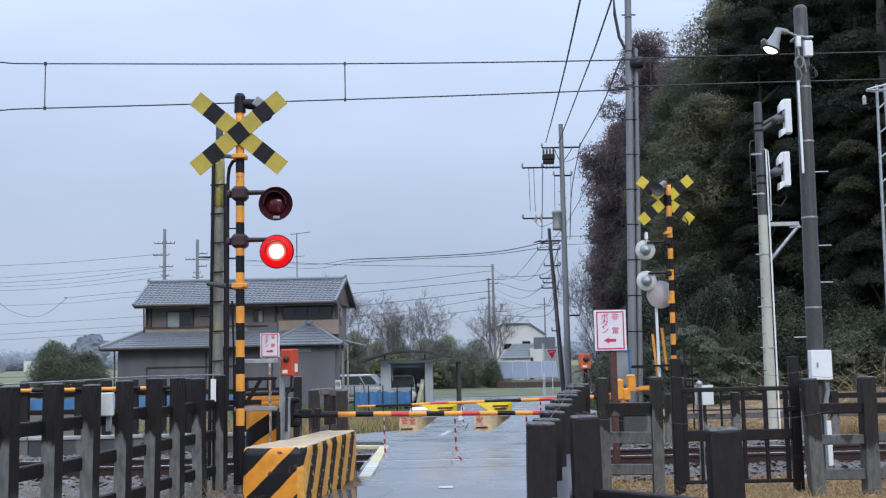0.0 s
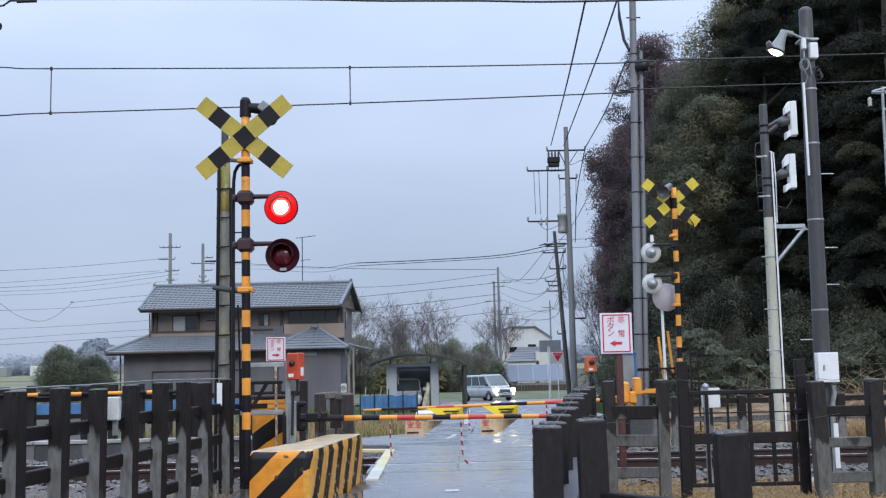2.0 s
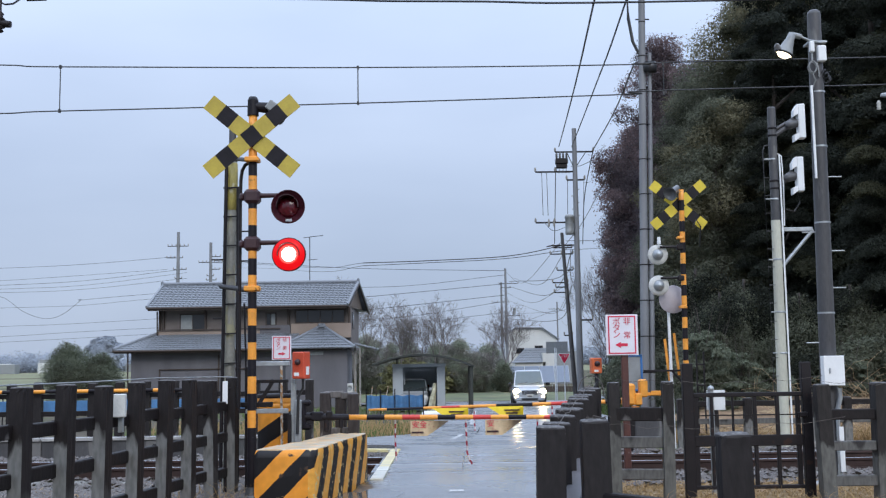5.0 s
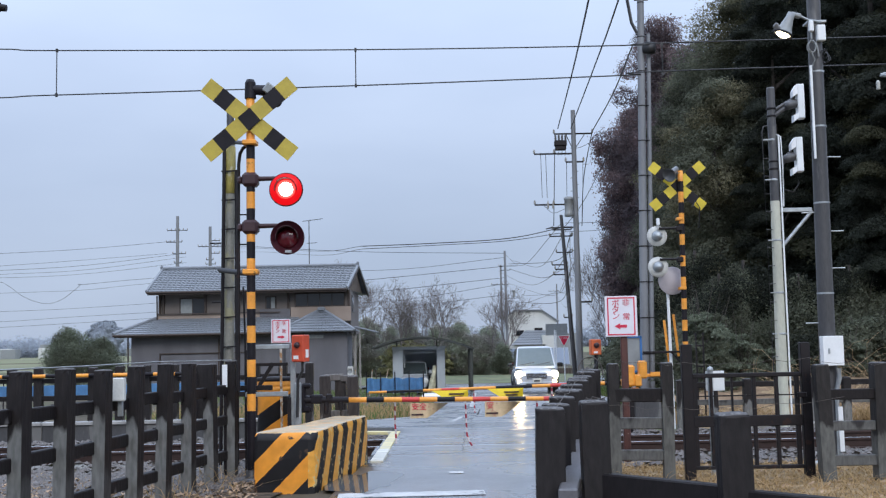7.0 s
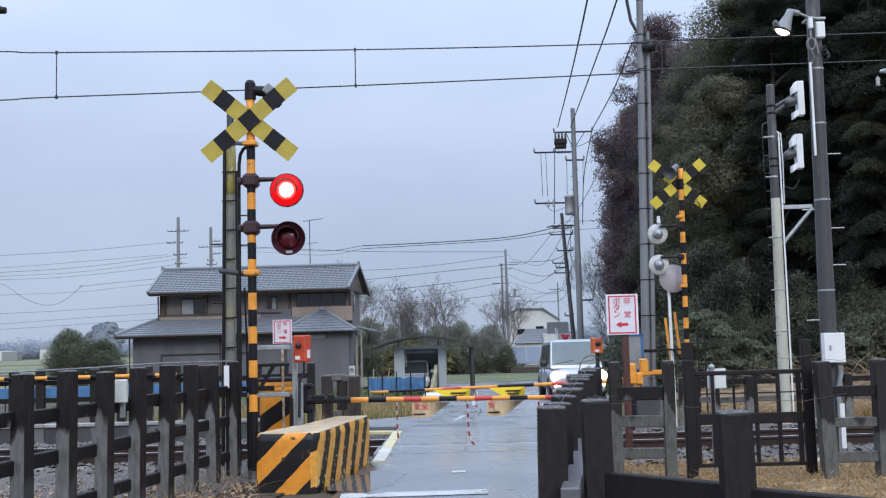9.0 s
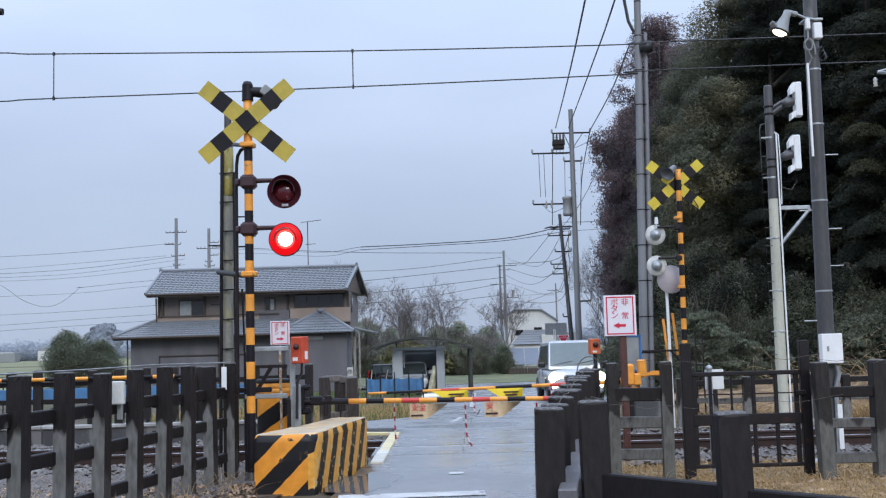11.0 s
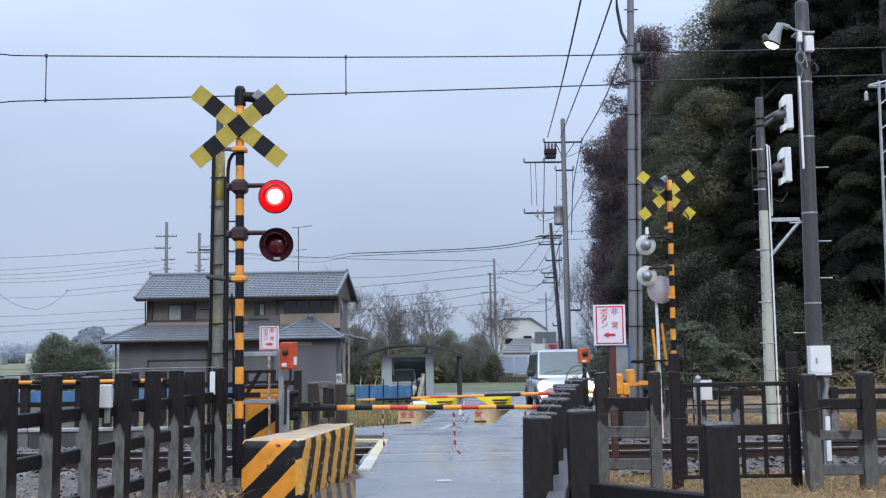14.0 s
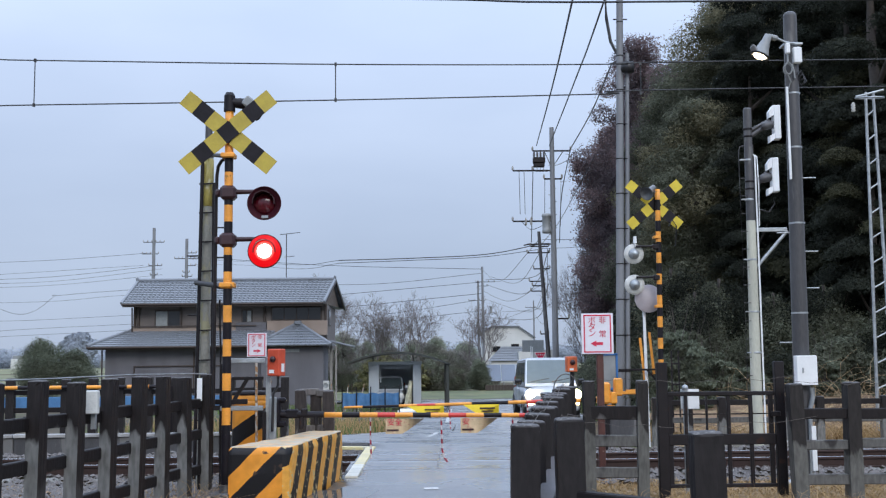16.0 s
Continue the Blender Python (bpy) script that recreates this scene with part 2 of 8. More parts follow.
YELLOW, BLACK, AMBER = (0.52, 0.36, 0.02), (0.010, 0.009, 0.010), (0.78, 0.30, 0.035)
M = dict(
    asphalt=wet_asphalt("wet_asphalt", (0.13, 0.135, 0.142)),
    patch=wet_asphalt("wet_repair_patch", (0.10, 0.105, 0.11), 1.4),
    paint_line=mat("worn_white_line", (0.50, 0.50, 0.49), 0.35, vary=0.3, scale=3, spots=(0.12, 0.12, 0.12), spot_at=0.58),
    soil=mat("damp_soil_and_grass", (0.085, 0.07, 0.048), 0.85, spec=0.2, vary=0.5, scale=0.25, fine=3, bump=0.5, spots=(0.075, 0.095, 0.03), spot_at=0.55),
    litter=mat("matted_dead_grass", (0.27, 0.195, 0.115), 0.9, vary=0.6, scale=2.5, fine=60, bump=0.25, spec=0.1, stretch=(1, 2.2, 1), spots=(0.14, 0.10, 0.06), spot_at=0.6),
    stub=stained_post("weathered_stub_concrete", (0.040, 0.033, 0.031), (0.15, 0.135, 0.125), 0.6, 1.6),
    mould=mat("dark_leaf_mould", (0.105, 0.078, 0.055), 0.85, vary=0.5, scale=5, fine=40, bump=0.7, spec=0.15, spots=(0.05, 0.04, 0.032), spot_at=0.52),
    chips=mat("leaf_and_bark_litter", (0.22, 0.155, 0.105), 0.8, spec=0.2, vary=0.9, island=True, random_vary=0.9, scale=6, bump=0),
    bank=mat("brown_earth_and_dead_leaves", (0.20, 0.135, 0.085), 0.9, vary=0.55, scale=2.0, fine=30, bump=0.5, spec=0.1, spots=(0.30, 0.22, 0.13), spot_at=0.56),
    straw=mat("dead_grass", (0.34, 0.235, 0.12), 0.85, spec=0.15, vary=0.4, island=True, scale=3, bump=0, thin=0.45),
    vine=mat("dry_vine", (0.34, 0.25, 0.15), 0.85, spec=0.15, vary=0.7, island=True, random_vary=0.6, scale=3, bump=0, thin=0.2),
    green=mat("grass_blades", (0.09, 0.13, 0.035), 0.6, vary=0.4, island=True, scale=3, bump=0, thin=0.45),
    lawn=mat("wet_grass", (0.10, 0.115, 0.045), 0.75, vary=0.5, scale=0.35, fine=6, bump=0.6, spots=(0.19, 0.165, 0.075), spot_at=0.58),
    field=mat("fallow_field", (0.16, 0.16, 0.08), 0.9, vary=0.3, scale=0.03, fine=0.6, stretch=(0.3, 1.5, 1), bump=0.2),
    ballast=mat("ballast_stone", (0.075, 0.063, 0.055), 0.30, spec=0.4, vary=0.55, island=True, scale=8, bump=0.3, random_vary=0.6),
    rail=mat("rusty_rail", (0.040, 0.021, 0.017), 0.55, 0.3, vary=0.3, scale=5),
    rail_top=mat("polished_rail_head", (0.55, 0.55, 0.56), 0.22, 1.0, vary=0.1, stretch=(0.05, 1, 1)),
    trough=mat("wet_pale_concrete", (0.34, 0.33, 0.32), 0.22, vary=0.3, scale=3),
    rust_post=mat("red_brown_rusty_post", (0.075, 0.024, 0.018), 0.5, vary=0.4, scale=8, spots=(0.25, 0.2, 0.18), spot_at=0.68),
    sleeper=mat("concrete_sleeper", (0.20, 0.19, 0.17), 0.7, vary=0.3),
    concrete=mat("grey_concrete", (0.30, 0.29, 0.27), 0.7, vary=0.3, scale=3, stretch=(1, 1, 0.25), spots=(0.16, 0.15, 0.14), spot_at=0.6),
    wet_pole=mat("rain_dark_concrete", (0.062, 0.060, 0.062), 0.45, vary=0.45, scale=2.0, stretch=(1, 1, 0.2), spots=(0.14, 0.135, 0.13), spot_at=0.6),
    pale_pole=mat("pale_concrete", (0.50, 0.49, 0.40), 0.6, vary=0.25, scale=2.5, stretch=(1, 1, 0.2), spots=(0.25, 0.24, 0.22), spot_at=0.62),
    lichen_pole=mat("lichened_concrete", (0.27, 0.26, 0.22), 0.6, vary=0.35, scale=2.2, stretch=(1, 1, 0.5), spots=(0.36, 0.33, 0.20), spot_at=0.55),
    grey_pole=mat("grey_utility_pole", (0.19, 0.195, 0.205), 0.55, vary=0.2, scale=3, stretch=(1, 1, 0.2)),
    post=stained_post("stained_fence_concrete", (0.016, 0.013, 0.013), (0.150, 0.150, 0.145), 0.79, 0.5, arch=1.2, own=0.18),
    # For the +x faces only, darker than the rest of the post.
    post_side=stained_post("darker_post_side", (0.016, 0.013, 0.013), (0.045, 0.042, 0.040), 0.35, 0.6, own=0.3),
    post_worn=stained_post("patchy_fence_concrete", (0.022, 0.019, 0.018), (0.105, 0.103, 0.094), 0.70, 1.0, own=0.3),
    post_dark=stained_post("soaked_fence_concrete", (0.018, 0.015, 0.015), (0.12, 0.115, 0.11), 0.12, 1.1, own=0.2),
    # Paler than the shafts: sky caught by wet heads is in the colour; spots are wear.
    cap_skylit_worn=mat("worn_skylit_head", (0.060, 0.055, 0.053), 0.5, vary=0.5, scale=14, spots=(0.16, 0.15, 0.14), spot_at=0.6, bump=0.4),
    edge_board=mat("weathered_cream_board", (0.60, 0.58, 0.50), 0.4, vary=0.25, scale=5, stretch=(1, 0.3, 1), spots=(0.30, 0.28, 0.24), spot_at=0.62),
    edge_yellow=mat("worn_yellow_board", (0.62, 0.53, 0.28), 0.4, vary=0.25, scale=5, stretch=(1, 0.3, 1), spots=(0.5, 0.46, 0.36), spot_at=0.58),
    rail_lilac=mat("wet_grey_concrete_rail", (0.125, 0.12, 0.125), 0.35, vary=0.3, scale=4, stretch=(0.3, 1, 1)),
    puddle=mat("rain_puddle", (0.11, 0.114, 0.12), 0.05, vary=0.3, scale=2, bump=0),
    rail_dark=stained_post("soaked_fence_rail", (0.012, 0.009, 0.009), (0.13, 0.12, 0.115), -0.12, 0.45),
    rail_pale=stained_post("pale_fence_rail", (0.03, 0.027, 0.027), (0.105, 0.102, 0.096), 0.06, 0.5),
    block=stripes("hazard_block_paint", (1.0, 0.0, -1.0), 0.45, AMBER, BLACK, wear=0.605, shift=0.35, duty=0.48, ground=(0.06, 0.035, 0.022)),
    # Pale chip colour holds worn paint and the headlight speckle on this side together.
    block_side=stripes("hazard_block_side_paint", (0.0, 0.98, -0.62), 0.42, (0.72, 0.34, 0.055), BLACK, wear=0.60, shift=0.5, ground=(0.50, 0.39, 0.19), chips=15.0),
    block_top=mat("worn_block_top", (0.60, 0.40, 0.20), 0.4, vary=0.4, scale=5, spots=(0.50, 0.44, 0.34), spot_at=0.5),
    drum=stripes("hazard_drum_paint", (0.55, 0.0, -0.83), 0.36, AMBER, BLACK, wear=0.75, shift=0.1),
    amber=mat("amber_paint", (0.78, 0.31, 0.04), 0.4, vary=0.18, scale=7, spots=(0.3, 0.14, 0.03), spot_at=0.68),
    sign_yellow=mat("crossbuck_yellow", (0.43, 0.325, 0.04), 0.5, vary=0.15, scale=7),
    sign_bright=mat("crossbuck_bright_yellow", (0.62, 0.47, 0.03), 0.5, vary=0.12, scale=7),
    black=mat("black_paint", (0.011, 0.009, 0.012), 0.5, vary=0.3, scale=8, spec=0.22),
    maroon=mat("dark_maroon_fittings", (0.035, 0.012, 0.014), 0.4, vary=0.25),
    dark_steel=mat("dark_rusty_steel", (0.012, 0.009, 0.010), 0.5, 0.1, vary=0.35, spots=(0.03, 0.014, 0.01), spot_at=0.64, spec=0.3),
    steel=mat("galvanised_steel", (0.36, 0.38, 0.39), 0.45, 0.6, vary=0.25, scale=9),
    cable=mat("black_cable", (0.02, 0.02, 0.022), 0.5, vary=0.2, bump=0),
    lamp_black=mat("lamp_maroon_black", (0.050, 0.010, 0.016), 0.4, vary=0.2, spec=0.3),
    head_glass=mat("lit_headlight_glass", (0.8, 0.8, 0.75), 0.2, vary=0.0, bump=0, glow=(1.0, 0.88, 0.66, 4.0)),
    pan=mat("pale_rust", (0.35, 0.2, 0.1), 0.6, vary=0.4, scale=14, spots=(0.5, 0.47, 0.42), spot_at=0.5),
    red_lens=mat("unlit_red_lens", (0.085, 0.006, 0.012), 0.12, vary=0.1, bump=0),
    lens_lit=mat("lit_red_lens", (0.12, 0.002, 0.002), 0.35, spec=0.15, vary=0.05, bump=0, glow=(1.0, 0.004, 0.010, 0.8)),
    bulb_lit=mat("lit_red_led_core", (1.0, 0.5, 0.45), 0.3, vary=0.0, bump=0, glow=(1.0, 0.75, 0.70, 7.0)),
    lens_hot=mat("lit_red_lens_centre", (0.3, 0.02, 0.02), 0.35, spec=0.15, vary=0.05, bump=0, glow=(1.0, 0.085, 0.07, 1.9)),
    red_box=mat("red_box_paint", (0.52, 0.07, 0.03), 0.4, vary=0.2, scale=6),
    orange_box=mat("orange_box_paint", (0.62, 0.13, 0.04), 0.4, vary=0.2, scale=6),
    white=mat("white_paint", (0.75, 0.76, 0.76), 0.4, vary=0.08, scale=4, bump=0.03),
    sign_white=mat("sign_face", (0.72, 0.70, 0.74), 0.35, vary=0.06, scale=4, bump=0),
    sign_red=mat("sign_red", (0.60, 0.02, 0.06), 0.4, vary=0.1, bump=0),
    plate_white=mat("pale_round_plate", (0.42, 0.38, 0.40), 0.5, vary=0.1, bump=0.02),
    disc_pale=mat("pale_lamp_back", (0.55, 0.55, 0.52), 0.4, vary=0.2, scale=9),
    blue_frame=mat("blue_frame", (0.03, 0.14, 0.36), 0.4, vary=0.15),
    grey_panel=mat("grey_panel", (0.24, 0.25, 0.25), 0.4, vary=0.15),
    blue_sheet=mat("blue_tarpaulin", (0.06, 0.165, 0.33), 0.45, vary=0.3, scale=3, bump=0.5),
    banner_yellow=mat("yellow_banner", (0.80, 0.58, 0.02), 0.5, vary=0.1, bump=0),
    banner_tan=mat("faded_banner", (0.52, 0.38, 0.22), 0.6, vary=0.25, scale=12, spots=(0.42, 0.22, 0.14), spot_at=0.6, bump=0.1),
    cord=stripes("red_white_cord", (0.25, 0, 1), 0.10, (0.30, 0.015, 0.035), (0.6, 0.55, 0.55), wear=0.9),
    roof=mat("grey_roof_tile", (0.135, 0.145, 0.158), 0.36, vary=0.3, scale=2, island=True, bump=0.1),
    wall_low=mat("weathered_dark_cladding", (0.125, 0.122, 0.134), 0.7, vary=0.2, scale=1.0, stretch=(1, 1, 0.3)),
    wall_up=mat("brown_render", (0.150, 0.130, 0.120), 0.8, vary=0.15, scale=1.0),
    wall_tan=mat("tan_render", (0.28, 0.22, 0.18), 0.8, vary=0.15, scale=1.0),
    timber=mat("dark_timber", (0.05, 0.035, 0.028), 0.6, vary=0.3),
    window=mat("dark_window", (0.02, 0.022, 0.025), 0.08, vary=0.1, bump=0),
    curtain=mat("pale_curtain", (0.26, 0.28, 0.28), 0.5, vary=0.15, bump=0),
    shed=mat("pale_shed_steel", (0.40, 0.44, 0.47), 0.45, vary=0.1, scale=1),
    clear_sheet=mat("light_passing_sheet", (0.55, 0.57, 0.58), 0.4, vary=0.1, scale=3, bump=0, thin=0.75),
    horn=mat("dark_grey_horn", (0.14, 0.145, 0.15), 0.35, vary=0.2, scale=8),
    carport=mat("dark_carport", (0.03, 0.035, 0.03), 0.5, vary=0.3),
    white_wall=mat("far_white_wall", (0.55, 0.55, 0.52), 0.8, vary=0.08, scale=0.5, bump=0),
    old_sleeve=mat("mottled_yellow_band", (0.40, 0.33, 0.09), 0.3, vary=0.5, scale=5, stretch=(1, 1, 0.4), spots=(0.5, 0.46, 0.3), spot_at=0.58),
    old_plastic=mat("yellowed_plastic_sheet", (0.42, 0.40, 0.27), 0.4, vary=0.4, scale=6, bump=0.3),
    solar=mat("solar_panel", (0.17, 0.20, 0.25), 0.3, vary=0.04, bump=0),
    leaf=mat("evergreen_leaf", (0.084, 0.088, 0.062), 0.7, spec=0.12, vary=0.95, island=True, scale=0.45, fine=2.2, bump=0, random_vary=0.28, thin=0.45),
    # Near-black leaf colour stands in for the shade inside the wood.
    leaf_deep=mat("wood_shade_leaf", (0.025, 0.028, 0.021), 0.7, spec=0.12, vary=0.95, island=True, scale=0.45, fine=2.2, bump=0, random_vary=0.28, thin=0.45),
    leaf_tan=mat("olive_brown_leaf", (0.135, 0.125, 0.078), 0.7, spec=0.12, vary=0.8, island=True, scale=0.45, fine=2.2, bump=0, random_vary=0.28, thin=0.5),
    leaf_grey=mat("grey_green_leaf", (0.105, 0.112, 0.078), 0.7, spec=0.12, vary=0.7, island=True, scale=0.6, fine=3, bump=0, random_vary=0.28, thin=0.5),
    leaf_bush=mat("garden_bush_leaf", (0.118, 0.132, 0.094), 0.75, spec=0.12, vary=0.7, island=True, scale=0.8, fine=4, bump=0, random_vary=0.3, thin=0.45),
    old_wire=mat("old_dull_wire", (0.10, 0.085, 0.075), 0.6, 0.3, vary=0.3, bump=0),
    leaf_warm=mat("russet_cedar_leaf", (0.140, 0.102, 0.102), 0.75, spec=0.12, vary=0.8, island=True, scale=0.45, fine=2.2, bump=0, random_vary=0.28, thin=0.45),
    leaf_plum=mat("dark_plum_cedar_leaf", (0.100, 0.082, 0.088), 0.75, spec=0.12, vary=0.8, island=True, scale=0.45, fine=2.2, bump=0, random_vary=0.28, thin=0.4),
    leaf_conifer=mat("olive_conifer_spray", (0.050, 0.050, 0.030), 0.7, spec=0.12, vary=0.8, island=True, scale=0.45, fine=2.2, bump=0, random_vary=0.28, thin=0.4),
    # Both hedge leaf colours are lifted to carry the haze in front of them.
    leaf_far=mat("haze_pale_leaf", (0.29, 0.315, 0.24), 0.8, spec=0.12, vary=0.5, island=True, scale=0.35, fine=2.2, bump=0, random_vary=0.2, thin=0.6),
    leaf_mist=mat("haze_grey_brown_leaf", (0.30, 0.29, 0.25), 0.8, spec=0.12, vary=0.5, island=True, scale=0.35, fine=2.2, bump=0, random_vary=0.2, thin=0.6),
    leaf_olive=mat("olive_leaf", (0.20, 0.195, 0.10), 0.7, spec=0.12, vary=0.75, island=True, scale=0.45, fine=2.2, bump=0, random_vary=0.28, thin=0.45),
    bark=mat("grey_bark", (0.085, 0.07, 0.06), 0.8, vary=0.3, scale=5),
    twig=mat("bare_twig", (0.16, 0.14, 0.135), 0.8, vary=0.2, bump=0),
    # Pale blue-grey: the distance haze is mixed into the tree colour.
    far_hill=mat("haze_tinted_trees", (0.47, 0.50, 0.54), 0.95, spec=0.0, vary=0.12, scale=0.05, fine=0.5, bump=0, thin=0.6),
    van=mat("silver_car_paint", (0.50, 0.53, 0.56), 0.2, 0.25, vary=0.04, bump=0),
    car_black=mat("black_car_paint", (0.012, 0.013, 0.015), 0.15, vary=0.1, bump=0),
    glass=mat("tinted_car_glass", (0.05, 0.065, 0.07), 0.06, vary=0.05, bump=0),
    screen=mat("rain_wet_windscreen", (0.12, 0.15, 0.155), 0.08, vary=0.05, bump=0),
    tyre=mat("tyre_rubber", (0.02, 0.02, 0.02), 0.7, vary=0.2),
    rim=mat("alloy_rim", (0.45, 0.45, 0.46), 0.35, 0.8, vary=0.1),
    grille=mat("chrome_grille", (0.5, 0.5, 0.5), 0.2, 0.9, vary=0.1),
    headlight=mat("lit_headlight", (1, 0.95, 0.85), 0.2, vary=0.0, bump=0, glow=(1.0, 0.76, 0.38, 130.0)),
    foglight=mat("lit_fog_light", (1, 0.8, 0.5), 0.2, vary=0.0, bump=0, glow=(1.0, 0.58, 0.20, 30.0)),
    tail_red=mat("red_tail_lamp", (0.4, 0.01, 0.01), 0.2, vary=0.05, bump=0),
    flood_glow=mat("lit_flood_lamp", (1, 0.9, 0.7), 0.3, vary=0.0, bump=0, glow=(1.0, 0.86, 0.6, 6.0)),
    plate=mat("number_plate", (0.65, 0.65, 0.6), 0.4, vary=0.05, bump=0),
)


# ---- mesh tools ----
class Shape:
    """Gathers vertices and faces of one mesh; each face names its material."""

    def __init__(self):
        self.v, self.f, self.m, self.s = [], [], [], []

    def add(self, verts, faces, m=0, smooth=False):
        o = len(self.v)
        self.v += [tuple(p) for p in verts]
        self.f += [tuple(o + i for i in f) for f in faces]
        self.m += [m] * len(faces)
        self.s += [smooth] * len(faces)
        return self

    def box(self, c, size, m=0, ch=0.0, turn=None):
        x, y, z = (s / 2 for s in size)
        if ch <= 0:
            v = [(sx * x, sy * y, sz * z) for sz in (-1, 1) for sy in (-1, 1) for sx in (-1, 1)]
            f = [(0, 2, 3, 1), (4, 5, 7, 6), (0, 1, 5, 4), (2, 6, 7, 3), (0, 4, 6, 2), (1, 3, 7, 5)]
        else:
            ch = min(ch, x * 0.9, y * 0.9, z * 0.9)
            v, ix = [], {}
            for sx in (-1, 1):
                for sy in (-1, 1):
                    for sz in (-1, 1):
                        for a, p in enumerate(((sx * x, sy * (y - ch), sz * (z - ch)), (sx * (x - ch), sy * y, sz * (z - ch)), (sx * (x - ch), sy * (y - ch), sz * z))):
                            ix[sx, sy, sz, a] = len(v)
                            v.append(p)
            f = []
            cyc = ((-1, -1), (1, -1), (1, 1), (-1, 1))
            for s in (-1, 1):
                f.append([ix[s, p, q, 0] for p, q in cyc])
                f.append([ix[p, s, q, 1] for p, q in cyc])
                f.append([ix[p, q, s, 2] for p, q in cyc])
            for p in (-1, 1):
                for q in (-1, 1):
                    f.append([ix[p, q, -1, 0], ix[p, q, 1, 0], ix[p, q, 1, 1], ix[p, q, -1, 1]])
                    f.append([ix[p, -1, q, 0], ix[p, 1, q, 0], ix[p, 1, q, 2], ix[p, -1, q, 2]])
                    f.append([ix[-1, p, q, 1], ix[1, p, q, 1], ix[1, p, q, 2], ix[-1, p, q, 2]])
                    for r in (-1, 1):
                        f.append([ix[p, q, r, 0], ix[p, q, r, 1], ix[p, q, r, 2]])
            out = []
            for face in f:
                a, b, c3 = (Vector(v[i]) for i in face[:3])
                mid = sum((Vector(v[i]) for i in face), Vector()) / len(face)
                out.append(face if (b - a).cross(c3 - a).dot(mid) > 0 else face[::-1])
            f = out
        t = (turn or Matrix()).to_3x3()
        return self.add([Vector(c) + t @ Vector(p) for p in v], f, m)

    def rod(self, a, b, r0, r1=None, n=10, m=0, caps=True, smooth=True):
        a, b = Vector(a), Vector(b)
        r1 = r0 if r1 is None else r1
        q = (b - a).to_track_quat("Z", "Y")
        ring = [Vector((math.cos(k * math.tau / n), math.sin(k * math.tau / n), 0)) for k in range(n)]
        v = [a + q @ (p * r0) for p in ring] + [b + q @ (p * r1) for p in ring]
        self.add(v, [(k, (k + 1) % n, n + (k + 1) % n, n + k) for k in range(n)], m, smooth)
        if caps:
            self.add(v[:n], [tuple(range(n))[::-1]], m)
            self.add(v[n:], [tuple(range(n))], m)
        return self

    def banded(self, a, b, r0, r1, cuts, slots, n=16):
        """One rod from a to b whose paint changes at each cut (shares of its length)."""
        a, b = Vector(a), Vector(b)
        q = (b - a).to_track_quat("Z", "Y")
        v = [a.lerp(b, k) + q @ (Vector((math.cos(j * math.tau / n), math.sin(j * math.tau / n), 0)) * (r0 + (r1 - r0) * k)) for k in cuts for j in range(n)]
        o = len(self.v)
        self.add(v, [], 0)
        for i in range(len(cuts) - 1):
            for j in range(n):
                self.f.append((o + i * n + j, o + i * n + (j + 1) % n, o + (i + 1) * n + (j + 1) % n, o + (i + 1) * n + j))
                self.m.append(slots[i % len(slots)])
                self.s.append(True)
        self.f += [tuple(o + j for j in reversed(range(n))), tuple(o + (len(cuts) - 1) * n + j for j in range(n))]
        self.m += [slots[0], slots[(len(cuts) - 2) % len(slots)]]
        self.s += [False, False]
        return self

    def tube(self, pts, r, n=6, m=0):
        pts = [Vector(p) for p in pts]
        rs = r if isinstance(r, (list, tuple)) else [r] * len(pts)
        v, f = [], []
        for i, p in enumerate(pts):
            d = (pts[min(i + 1, len(pts) - 1)] - pts[max(i - 1, 0)]).normalized()
            side = d.cross(Vector((0, 0, 1)))
            side = side.normalized() if side.length > 1e-3 else Vector((1, 0, 0))
            up = side.cross(d)
            for k in range(n):
                a = k * math.tau / n
                v.append(p + (side * math.cos(a) + up * math.sin(a)) * rs[i])
        for i in range(len(pts) - 1):
            for k in range(n):
                f.append((i * n + k, i * n + (k + 1) % n, (i + 1) * n + (k + 1) % n, (i + 1) * n + k))
        self.add(v, f, m, True)
        return self

    def lathe(self, prof, c, axis=(0, 0, 1), n=24, m=0, smooth=True):
        """prof: pairs of radius and height along axis."""
        q = Vector(axis).to_track_quat("Z", "Y")
        v, f = [], []
        for r, h in prof:
            for k in range(n):
                a = k * math.tau / n
                v.append(Vector(c) + q @ Vector((r * math.cos(a), r * math.sin(a), h)))
        for i in range(len(prof) - 1):
            for k in range(n):
                f.append((i * n + k, i * n + (k + 1) % n, (i + 1) * n + (k + 1) % n, (i + 1) * n + k))
        return self.add(v, f, m, smooth)

    def prism(self, poly, a, b, m=0):
        """poly in (u, w); extruded between the two functions-of-corner offsets a and b, each a map (u, w) -> point."""
        n = len(poly)
        v = [a(*p) for p in poly] + [b(*p) for p in poly]
        f = [tuple(range(n)), tuple(range(2 * n - 1, n - 1, -1))] + [(k, n + k, n + (k + 1) % n, (k + 1) % n) for k in range(n)]
        return self.add(v, f, m)


